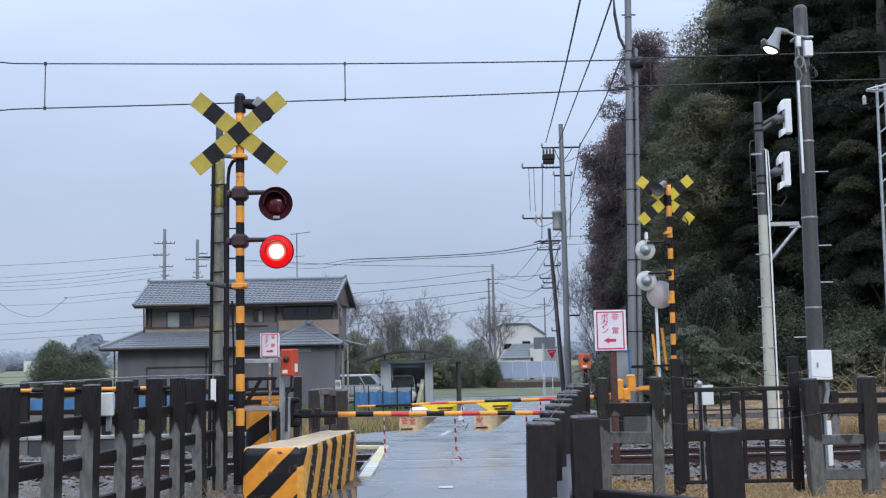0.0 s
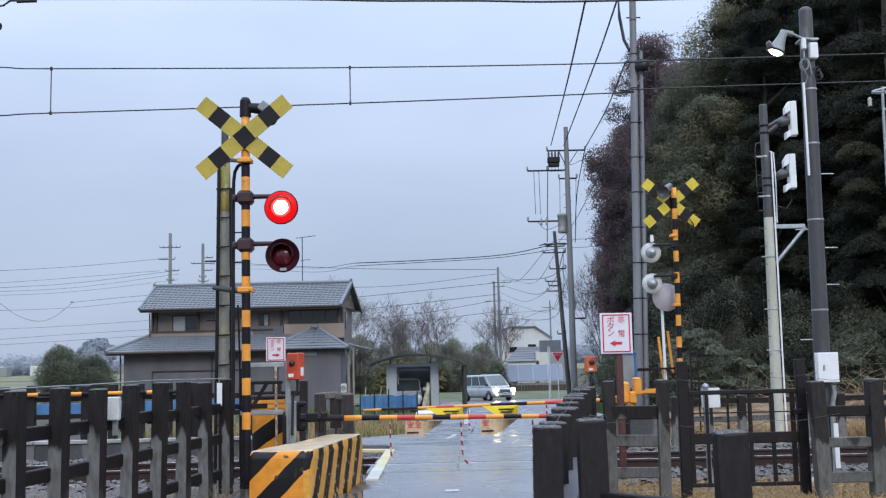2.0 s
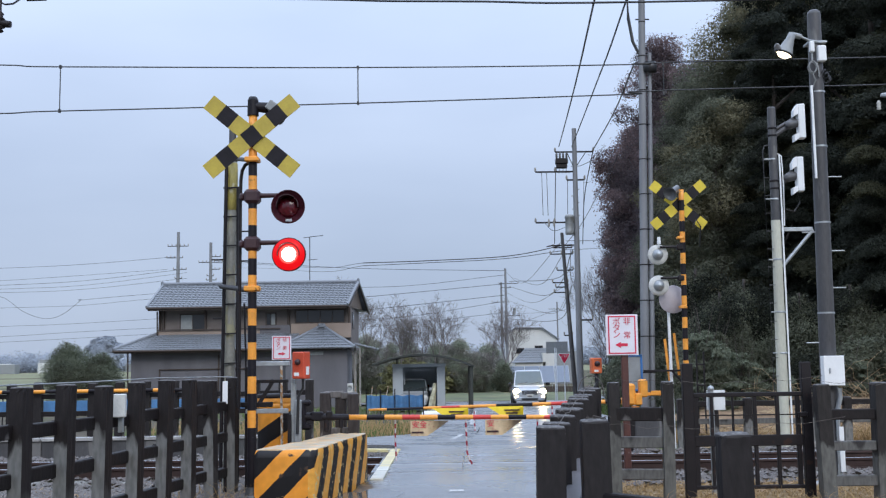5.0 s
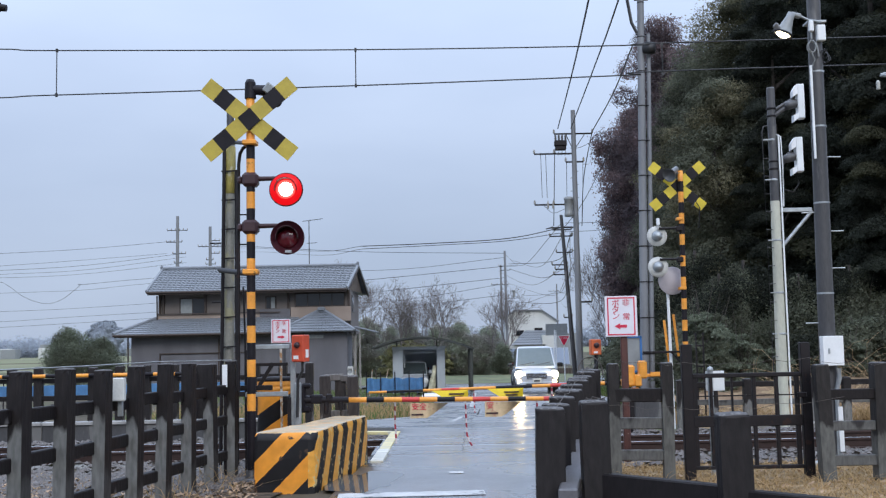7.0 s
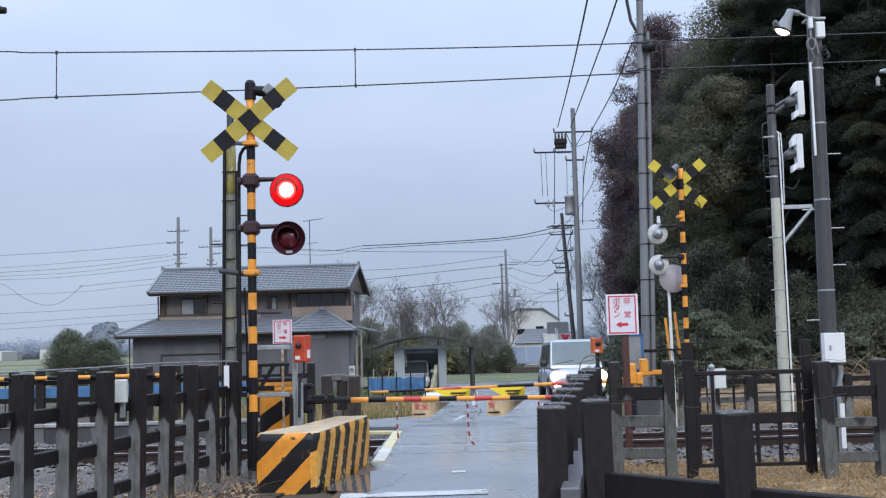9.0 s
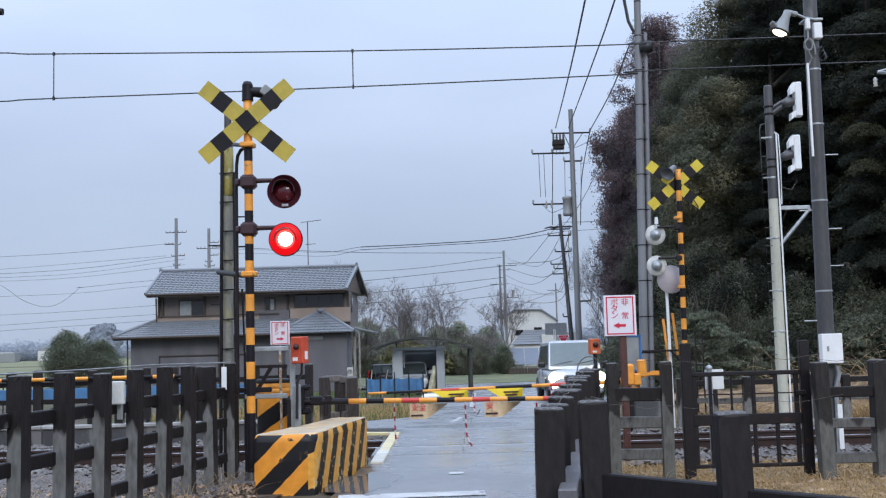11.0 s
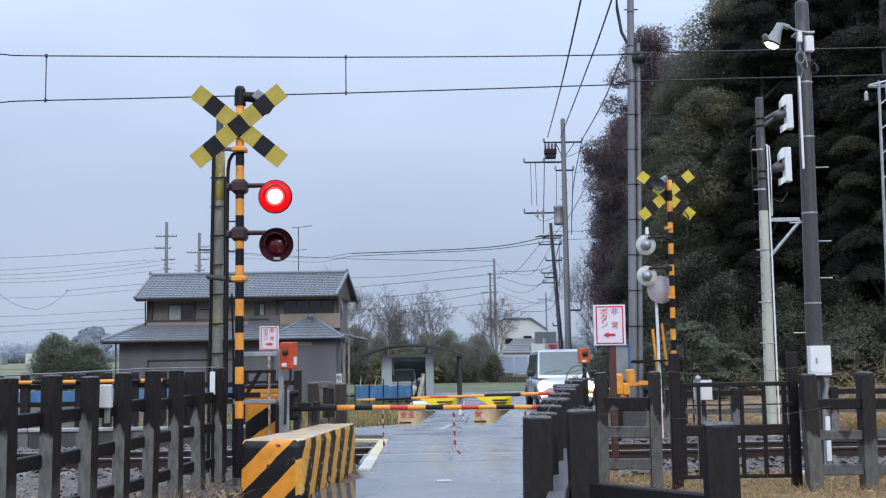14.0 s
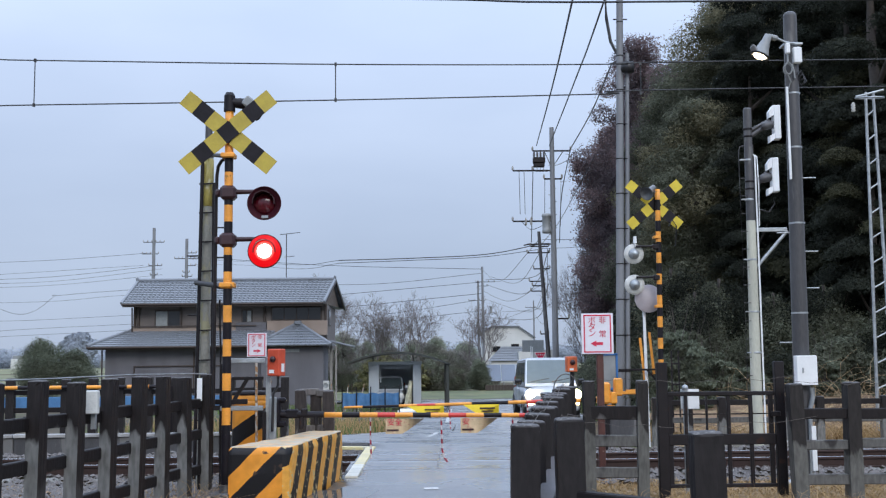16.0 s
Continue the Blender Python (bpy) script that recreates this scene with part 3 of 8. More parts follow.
def part(name, shape, material, parent=None, label=""):
    """One mesh object from a Shape, under a thing or a part."""
    me = bpy.data.meshes.new(name)
    me.from_pydata(shape.v, [], shape.f)
    for mt in (material if isinstance(material, (list, tuple)) else [material]):
        me.materials.append(M[mt])
    me.polygons.foreach_set("material_index", shape.m)
    me.polygons.foreach_set("use_smooth", shape.s)
    me.update()
    ob = new(name, me)
    if parent:
        ob.parent = parent
    if label:
        tagged(ob, label)
    return ob


def recalc(ob):
    bm = bmesh.new()
    bm.from_mesh(ob.data)
    bmesh.ops.recalc_face_normals(bm, faces=bm.faces)
    bm.to_mesh(ob.data)
    bm.free()
    return ob


def thing(name, at, label, category, group="", kind="", turn=0.0):
    e = new(name)
    e.empty_display_size = 0.2
    e.matrix_basis = pose(*at, 0, 0, turn)
    return tagged(e, label, category, group, kind)


def single(name, shape, material, at, label, category, group="", kind="", turn=0.0):
    ob = part(name, shape, material)
    ob.matrix_basis = pose(*at, 0, 0, turn)
    return tagged(ob, label, category, group, kind)


def lettering(name, body, size, m4, material, parent, spacing=1.0, align="CENTER"):
    cu = bpy.data.curves.new(name, "FONT")
    cu.body, cu.size, cu.align_x, cu.align_y, cu.extrude = body, size, align, "CENTER", 0.001
    cu.space_line = spacing
    tmp = new(name, cu)
    dg = bpy.context.evaluated_depsgraph_get()
    me = bpy.data.meshes.new_from_object(tmp.evaluated_get(dg))
    bpy.data.objects.remove(tmp)
    me.materials.clear()
    me.materials.append(M[material])
    ob = new(name, me)
    ob.parent = parent
    ob.matrix_basis = m4
    return ob


FACE = Matrix.Rotation(radians(90), 4, "X")   # text upright, facing the camera's side


def lerp(points, y):
    for (a, p), (b, q) in zip(points, points[1:]):
        if y <= b:
            return p + (q - p) * max(0.0, (y - a) / (b - a))
    return points[-1][1]


def road_z(y):
    """Height of the road along its way: the crossing is the crown."""
    return lerp(((2, -0.35), (10, -0.01), (13, 0.0), (17, 0.0), (19, -0.05), (27, -0.40), (34, -0.43), (45, -0.62), (70, -1.25), (82, -1.55), (9999, -1.55)), y)


def ground_z(y):
    return lerp(((2, -0.42), (8, -0.15), (10, -0.03), (12, -0.03), (13, -0.16), (17, -0.16), (18, -0.16), (20, -0.28), (27, -0.48), (34, -0.5), (45, -0.70), (70, -1.33), (82, -1.63), (9999, -1.63)), y)


# ---- setting: ground, road, track ----
def sheet(name, xs, ys, zf, material, label, category="ground", lift=0.0):
    s = Shape()
    nx = len(xs)
    s.v = [(x, y, zf(y) + lift) for y in ys for x in xs]
    s.f = [(j * nx + i, j * nx + i + 1, (j + 1) * nx + i + 1, (j + 1) * nx + i) for j in range(len(ys) - 1) for i in range(nx - 1)]
    s.m, s.s = [0] * len(s.f), [True] * len(s.f)
    return tagged(part(name, s, material), label, category, kind="structure")


def strip(name, edges, zf, material, label, category, lift, kind="structure", skirt=0.0):
    """A sheet between two edges: rows of y, left x and right x."""
    s = Shape()
    k = 9
    for y, a, b in edges:
        for i in range(k):
            s.v.append((a + (b - a) * i / (k - 1), y, zf(y) + lift))
    for j in range(len(edges) - 1):
        for i in range(k - 1):
            s.f.append((j * k + i, j * k + i + 1, (j + 1) * k + i + 1, (j + 1) * k + i))
    n = len(edges)
    for col in ((0, k - 1) if skirt else ()):
        o = len(s.v)
        s.v += [(x, y, z - skirt) for x, y, z in (s.v[j * k + col] for j in range(n))]
        s.f += [(j * k + col, (j + 1) * k + col, o + j + 1, o + j) for j in range(n - 1)]
    s.m, s.s = [0] * len(s.f), [True] * ((n - 1) * (k - 1)) + [False] * (len(s.f) - (n - 1) * (k - 1))
    return tagged(part(name, s, material), label, category, kind=kind)


GY = [-400, -80, -20, 0, 2, 4, 6, 8, 9, 10, 11, 12, 12.5, 13, 15, 17, 18, 19, 20, 22, 24, 27, 30, 34, 38, 45, 52, 60, 70, 90, 130, 250, 600, 1500, 4500]
sheet("ground", [-3500, -800, -200, -60, -25, -12, -6, -3, 0, 3, 6, 12, 25, 60, 200, 800, 3500], GY, ground_z, "soil", "damp ground with soil and thin grass around the crossing")

LEFT = ((-30, -1.35), (6, -1.2), (10, -1.05), (12.8, -0.93), (17.2, -0.72), (18.6, -0.9), (19.3, -2.6), (22.5, -2.6), (24.7, -1.66), (27.3, -0.62), (39, -0.17), (48, -0.6), (64, -1.0), (70, -1.0))
RIGHT = ((-30, 0.35), (6, 0.72), (10, 1.15), (12.8, 1.25), (17.2, 1.45), (19, 1.9), (24, 3.3), (33, 5.4), (45, 5.4), (60, 6.6), (70, 8.5))
strip("road", [(y, lerp(LEFT, y), lerp(RIGHT, y)) for y in (-400, -150, -60, -30, -12, -4, 0, 2, 4, 6, 8, 10, 11.5, 12.8, 13.6, 16.6, 17.2, 18.0, 18.6, 19.3, 20.5, 22.5, 24.7, 26, 27.3, 30, 33, 36, 39, 45, 48, 52, 57, 64, 70)],
      road_z, "asphalt", "wet grey asphalt lane over the level crossing", "road", 0.012, skirt=0.4)
strip("road_cross_street", [(69.9, -70, 11), (73, -70, 15), (77, -70, 20), (81, -70, 24)], road_z, "asphalt", "wet asphalt street crossing behind the car shelter", "road", 0.02)
strip("road_far", [(80, 9, 24), (95, 14, 24), (120, 22, 31), (170, 38, 48)], road_z, "asphalt", "wet road leading away towards the houses", "road", 0.016)
strip("lawn", [(81.2, -40, 9), (92, -40, 13), (105, -40, 17)], ground_z, "lawn", "strip of wet green grass beside the street", "grass", 0.10)
strip("lawn_near", [(58, 0.2, 6), (64, -0.5, 7), (69.8, -0.9, 8.3)], ground_z, "lawn", "patch of wet grass at the junction", "grass", 0.02)
for a, b, x0, x1 in ((95, 160, -260, -20), (170, 330, -400, -20), (360, 900, -900, 200)):
    strip("field", [(a, x0, x1), ((a + b) / 2, x0, x1), (b, x0, x1)], ground_z, "field", "flat fallow field in pale straw and green", "field", 0.05)

strip("dead_grass_mat", [(8.4, 1.35, 9), (10, 1.5, 9), (11.4, 1.6, 9), (12.3, 1.7, 9)], ground_z, "litter", "matted beige dead grass beside the track", "grass", 0.02)
strip("dead_grass_mat", [(19.0, 4.6, 18), (20.5, 4.6, 18), (23, 5.2, 18), (26.5, 6.2, 18)], ground_z, "litter", "matted beige dead grass below the wood", "grass", 0.03)
strip("dead_grass_mat", [(8.0, -7, -1.7), (10, -7, -1.6), (12.0, -7, -1.3)], ground_z, "mould", "matted brown litter along the fence", "grass", 0.02)

# markings on the road
def marking(x0, y0, x1, y1, w, material, label):
    d = Vector((x1 - x0, y1 - y0)).normalized()
    n = Vector((-d.y, d.x)) * w / 2
    s = Shape()
    k = max(2, int((Vector((x1 - x0, y1 - y0)).length) / 0.8) + 1)
    for i in range(k):
        p = Vector((x0, y0)).lerp(Vector((x1, y1)), i / (k - 1))
        for sg in (1, -1):
            q = p + n * sg
            s.v.append((q.x, q.y, road_z(q.y) + 0.018))
    s.f = [(2 * i, 2 * i + 1, 2 * i + 3, 2 * i + 2) for i in range(k - 1)]
    s.m, s.s = [0] * len(s.f), [False] * len(s.f)
    tagged(part("road_marking", s, material), label, "road marking", kind="structure")


marking(-0.98, 9.92, 0.36, 9.97, 0.24, "paint_line", "worn white stop line on the wet asphalt")
marking(0.04, 11.5, 0.19, 11.5, 0.17, "paint_line", "short worn white dash on the asphalt")
marking(0.12, 21.0, 0.45, 26.5, 0.10, "paint_line", "thin white centre line beyond the crossing")
marking(0.75, 31, 1.2, 44, 0.12, "paint_line", "thin white centre line towards the junction")


def edge_board(a, b, w, material, label):
    a, b = Vector(a), Vector(b)
    d = b - a
    o = single("edge_board", Shape().box((0, 0, 0), (d.length, w, 0.05), 0, 0.006), material, (0, 0, 0), label, "board", "deck edge boards")
    z0, z1 = road_z(a.y), road_z(b.y)
    o.matrix_basis = pose((a.x + b.x) / 2, (a.y + b.y) / 2, (z0 + z1) / 2 + 0.012, 0, -math.degrees(math.atan2(z1 - z0, d.length)), math.degrees(math.atan2(d.y, d.x)))


edge_board((-0.80, 12.62), (-0.79, 14.05), 0.15, "edge_board", "cream painted board along the crossing deck edge")
edge_board((-0.79, 14.07), (-0.775, 16.75), 0.14, "edge_yellow", "worn yellow board along the crossing deck edge")
edge_board((-1.3, 17.05), (-0.72, 16.86), 0.14, "edge_yellow", "short worn yellow board across the deck corner")
for i in range(5):
    for j in range(2):
        single("deck_bolt", Shape().lathe([(0.014, 0.0), (0.014, 0.004), (0.009, 0.007), (0.0, 0.007)], (0, 0, 0), n=10), "dark_steel", (0.36 + 0.10 * j + 0.004 * i, 14.75 + 0.2 * i, road_z(14.75 + 0.2 * i) + 0.012), "dark bolt head in the crossing deck", "bolt", "deck bolts")


def puddle(cx, cy, rx, ry, seed):
    g = random.Random(seed)
    ph = [g.uniform(0, 6.28) for _ in range(4)]
    ring = []
    for k in range(72):
        a = k * math.tau / 72
        f = 1 + 0.16 * math.sin(2 * a + ph[0]) + 0.13 * math.sin(3 * a + ph[1]) + 0.08 * math.sin(7 * a + ph[2]) + 0.04 * math.sin(13 * a + ph[3])
        y = cy + ry * f * math.sin(a)
        ring.append((cx + rx * f * math.cos(a), y, road_z(y) + 0.0135))
    s = Shape().add(ring + [(cx, cy, road_z(cy) + 0.0135)], [(k, (k + 1) % 72, 72) for k in range(72)])
    tagged(part("puddle", s, "puddle"), "shallow rain puddle on the asphalt", "puddle", kind="structure")


s = Shape().add([(x, y, road_z(y) + 0.0145) for x, y in ((-0.44, 21.0), (0.46, 20.8), (0.71, 25.5), (0.98, 30.2), (0.05, 30.6), (-0.2, 25.7))], [(0, 1, 2, 5), (5, 2, 3, 4)])
tagged(part("road_patch", s, "patch"), "smooth rectangular repair patch in the wet lane", "road patch", kind="structure")
puddle(-0.86, 10.95, 0.36, 0.85, 1)

# ballast shoulders, rails, sleepers, deck
rng = random.Random(3)
stones = Shape()
def stone(x, y, z, r):
    v = [Vector((rng.uniform(-1, 1), rng.uniform(-1, 1), rng.uniform(-0.6, 0.8))).normalized() * r * rng.uniform(0.7, 1.2) for _ in range(4)]
    top, bot = Vector((x, y, z + r * 0.7)), Vector((x, y, z - r * 0.4))
    ring = [Vector((x + r * rng.uniform(0.6, 1.2) * math.cos(a), y + r * rng.uniform(0.6, 1.2) * math.sin(a), z + rng.uniform(-0.2, 0.4) * r)) for a in (0.3, 1.6, 2.8, 4.1, 5.2)]
    stones.add(ring + [top, bot], [(i, (i + 1) % 5, 5) for i in range(5)] + [((i + 1) % 5, i, 6) for i in range(5)])
for _ in range(16000):
    x = rng.uniform(-10, 10)
    y = rng.uniform(11.9, 18.1)
    if -0.98 < x < 1.5:
        continue
    stone(x, y, ground_z(y) + 0.05 * rng.random(), rng.uniform(0.025, 0.065))
for _ in range(5200):
    y = 9.9 + 2.2 * math.sqrt(rng.random())
    x = rng.uniform(-8, -2.1)
    stone(x, y, ground_z(y) + 0.03, rng.uniform(0.02, 0.05))
part("ballast", stones, "ballast")
tagged(bpy.data.objects["ballast"], "wet brown and grey ballast stones between the rails", "ballast", kind="stuff")

slp = Shape()
slp.box((0, 0, 0), (0.22, 2.0, 0.14), 0, 0.02)
first = single("sleeper", slp, "sleeper", (-9, 15.1, -0.20), "weathered concrete sleeper bedded in ballast", "sleeper", "sleepers under the rails")
for i in range(1, 31):
    x = -9 + i * 0.6
    if not -1.2 < x < 1.6:
        copy_thing(first, pose(x, 15.1, -0.20))
for y in (14.57, 15.64):
    e = thing("rail", (0, y, 0.017), "rusty steel rail with a polished running surface", "rail", "rails of the track", "structure")
    s = Shape()
    s.box((0, 0, -0.135), (44, 0.11, 0.02), 0, 0.004).box((0, 0, -0.08), (44, 0.018, 0.09)).box((0, 0, -0.022), (44, 0.062, 0.036), 0, 0.008)
    part("rail_web", s, "rail", e)
    part("rail_head", Shape().box((0, 0, -0.001), (44, 0.05, 0.006), 0, 0.002), "rail_top", e, "polished running surface")
for y0, y1 in ((13.50, 14.53), (14.66, 15.55), (15.68, 16.75)):
    for x0, x1 in ((-0.93, 0.22), (0.225, 1.36)):
        s = Shape().box((0, 0, 0), (x1 - x0, y1 - y0, 0.06), 0, 0.008)
        single("deck_panel", s, "asphalt", ((x0 + x1) / 2 + 0.03 * (y0 - 13.5), (y0 + y1) / 2, -0.011), "wet grey crossing deck panel between the rails", "crossing deck", "deck panels", "structure")


# Dark strips laid in the gaps: the grooves' shade as a colour.
for y in (14.63, 15.58):
    single("flangeway", Shape().box((0, 0, 0), (2.42, 0.052, 0.02), 0, 0.002), "tyre", (0.27, y, 0.008), "dark strip coloured like the shade in the rail groove", "groove", "rail grooves", "structure")


# ---- near crossing signal ----
def bands(shape, base, z0, z1, r, first_slot, step=0.36):
    """A post in bands of two paints."""
    n = round((z1 - z0) / (step / 2))
    return shape.banded((base[0], base[1], z0), (base[0], base[1], z1), r, r, [i / n for i in range(n + 1)], [first_slot, 1 - first_slot])


def crossbuck(parent, c, length, width, angle, y_off, paints, thick=0.012):
    """Two crossed boards, each of seven painted fields."""
    for sg in (1, -1):
        s = Shape()
        q = Matrix.Rotation(radians(-sg * angle), 4, "Y")
        o = Vector((c[0], c[1] + y_off - sg * 0.008, c[2]))
        for i in range(8):
            u = -length / 2 + i * length / 7
            s.v += [tuple(o + q @ Vector((u, y, z))) for y, z in ((-thick / 2, -width / 2), (-thick / 2, width / 2), (thick / 2, width / 2), (thick / 2, -width / 2))]
        for i in range(7):
            for k in range(4):
                s.f.append((4 * i + k, 4 * i + (k + 1) % 4, 4 * i + 4 + (k + 1) % 4, 4 * i + 4 + k))
                s.m.append(i % 2)
        s.f += [(3, 2, 1, 0), (28, 29, 30, 31)]
        s.m += [0, 0]
        s.s = [False] * len(s.f)
        recalc(part("crossbuck_board", s, paints, parent, "yellow and black crossing board"))


def lamp_unit(parent, z, side, reach, r, y=-0.15):
    s = Shape()
    s.box((0, 0, z), (0.17, 0.15, 0.15), 0, 0.03).box((-0.11, 0, z), (0.06, 0.09, 0.08), 0, 0.02)
    s.rod((0, 0, z + 0.01), (side * reach, -0.02, z + 0.01), 0.028, 0.022, 12)
    part("lamp_bracket", s, "maroon", parent)
    lz = z - 0.135
    s = Shape()
    s.lathe([(0.0, 0.13), (0.07, 0.13), (0.12, 0.09), (0.135, 0.02), (r, 0.0), (r, -0.02), (r * 0.97, -0.022), (r * 0.95, 0.0), (0.115, 0.005), (0.11, 0.03)], (side * reach, y, lz), (0, 1, 0), 36)
    hood = Shape()
    n = 20
    for k in range(n):
        a0, a1 = (radians(-8 + 196 * j / n) for j in (k, k + 1))
        p = [(side * reach + math.cos(a) * (r * 0.62), y + d, lz + math.sin(a) * (r * 0.62)) for a in (a0, a1) for d in (0.0, -0.13 if 0.25 * n < k < 0.75 * n else -0.09)]
        q = [(side * reach + math.cos(a) * (r * 0.62 + 0.006), y + d, lz + math.sin(a) * (r * 0.62 + 0.006)) for a in (a0, a1) for d in (0.0, -0.13 if 0.25 * n < k < 0.75 * n else -0.09)]
        hood.add(p + q, [(0, 2, 3, 1), (4, 5, 7, 6), (1, 3, 7, 5)], 0)
    unit = part("lamp_backplate", s, "lamp_black", parent, "round black lamp backplate with hood")
    part("hood", hood, "maroon", unit)
    part("lens", Shape().lathe([(0.0, -0.03), (0.06, -0.026), (0.108, -0.005), (0.112, 0.01)], (side * reach, y, lz), (0, 1, 0), 32), "red_lens", unit, "dark unlit red lens")
    # Small steel plate added as a rain glint on the lower rim.
    part("rain_glint_plate", Shape().box((side * reach + 0.01, y - 0.028, lz - r * 0.82), (0.07, 0.008, 0.03), 0, 0.003), "steel", unit)
    return (side * reach, y, lz)


def near_signal():
    e = thing("crossing_signal", (-2.01, 11.3, 0.0), "yellow and black striped level crossing signal with red lamps", "crossing signal", "crossing signals")
    part("post", bands(Shape(), (0, 0), 0.0, 4.071, 0.046, 0, 0.354), ["amber", "black"], e, "post with amber and black bands")
    part("foot_sleeve", Shape().rod((0, 0, 0.0), (0, 0, 0.61), 0.0485, n=18), "black", e, "black painted foot of the post")
    part("cap", Shape().rod((0, 0, 4.02), (0, 0, 4.19), 0.062, 0.058, 16).lathe([(0.058, 4.19), (0.04, 4.225), (0.0, 4.235)], (0, 0, 0), n=16), "black", e)
    part("base", Shape().box((0, 0, -0.02), (0.3, 0.3, 0.08), 0, 0.02).rod((0, 0, 0.02), (0, 0, 0.1), 0.07, 0.06, 14), "wet_pole", e)
    crossbuck(e, (0.0, 0, 3.78), 1.2, 0.18, 39.7, -0.075, ["sign_yellow", "black"])
    part("board_clamp", Shape().box((0, -0.02, 3.535), (0.15, 0.16, 0.05), 0, 0.01), "amber", e)
    part("stay", Shape().rod((0, 0, 3.535), (-0.535, 1.55, 3.86), 0.026, n=6), "dark_steel", e)
    horn = Shape().rod((0.02, 0.0, 4.12), (0.16, 0.03, 4.11), 0.05, 0.06, 14)
    horn.lathe([(0.055, 0.0), (0.07, 0.06), (0.105, 0.15), (0.11, 0.155), (0.085, 0.13), (0.0, 0.10)], (0.17, 0.02, 4.07), (0.75, 0.62, -0.1), 20)
    part("loudspeaker", horn, "black", e)
    part("speaker_hood", Shape().box((0.205, 0.02, 4.115), (0.11, 0.14, 0.11), 0, 0.012, Matrix.Rotation(radians(38), 4, "Y")), "grey_panel", e)
    up = lamp_unit(e, 3.14, 1, 0.40, 0.178)
    lo = lamp_unit(e, 2.635, 1, 0.41, 0.178)
    part("pole_clamp", Shape().box((0, 0, 2.16), (0.16, 0.14, 0.055), 0, 0.01), "amber", e)
    part("pole_tie", Shape().rod((0, 0, 2.14), (-0.64, 1.5, 2.30), 0.032, n=6), "dark_steel", e)
    part("cable_bend", Shape().tube([(0.0, 0.05, 3.525), (-0.05, 0.07, 3.525), (-0.095, 0.08, 3.50), (-0.13, 0.09, 3.44), (-0.145, 0.1, 3.34), (-0.15, 0.1, 3.1), (-0.155, 0.1, 0.9)], 0.019, 10), "dark_steel", e)
    light = Shape()
    light.lathe([(0.0, -0.014), (0.074, -0.012), (0.076, 0.0)], (0, 0, 0), (0, 1, 0), 32, 1)
    light.lathe([(0.076, -0.008), (0.099, -0.007)], (0, 0, 0), (0, 1, 0), 40, 2)
    light.lathe([(0.099, -0.007), (0.165, -0.004), (0.168, 0.004)], (0, 0, 0), (0, 1, 0), 40, 0)
    fl = part("flashing_light", light, ["lens_lit", "bulb_lit", "lens_hot"], e, "glowing red warning light")
    return fl, (up[0], up[1] - 0.034, up[2]), (lo[0], lo[1] - 0.034, lo[2])


FLASH, UP, LO = near_signal()


def ladder_pole():
    e = thing("concrete_pole", (-2.545, 12.9, -0.1), "lichen-stained concrete pole with dark cable ladder beside the signal", "pole")
    part("shaft", Shape().rod((-0.03, 0, 0), (0.0, 0, 3.94), 0.064, 0.058, 18), "lichen_pole", e)
    part("upper_shaft", Shape().rod((0.0, 0, 3.94), (0.003, 0, 4.43), 0.046, 0.044, 16).lathe([(0.062, 3.925), (0.062, 3.955), (0.046, 3.965)], (0, 0, 0), n=16), "wet_pole", e, "dark rain-soaked top")
    # Thin tube that colours the pole mottled yellow below its dark top.
    part("sleeve", Shape().lathe([(0.061, 3.33), (0.067, 3.34), (0.066, 3.62), (0.067, 3.66), (0.066, 3.90), (0.06, 3.91)], (0, 0, 0), n=20), "old_sleeve", e, "mottled yellow band round the upper pole")
    for x0, x1, top in ((-0.105, -0.055, 3.86), (0.095, 0.088, 3.60)):
        part("side_rail", Shape().tube([(x0, -0.08, 0.1), ((x0 + x1) / 2, -0.08, top / 2), (x1, -0.08, top)], 0.022, 8), "dark_steel", e)
    for i in range(9):
        part("band", Shape().box((0.005, -0.085, 0.78 + i * 0.352), (0.19, 0.02, 0.016), 0, 0, Matrix.Rotation(radians(-2), 4, "Y")), "dark_steel", e)
    for x0, x1, z in ((-0.24, -0.07, 2.73), (0.07, 0.24, 2.71), (-0.22, -0.07, 2.02), (0.07, 0.22, 3.07)):
        part("step_bolt", Shape().rod((x0, -0.02, z), (x1, -0.02, z), 0.009), "dark_steel", e)
    part("guard_pipe", Shape().tube([(0.17, 0.02, 0.3), (0.17, 0.02, 1.6), (0.15, 0.02, 2.2)], 0.012, 8), "dark_steel", e)


ladder_pole()


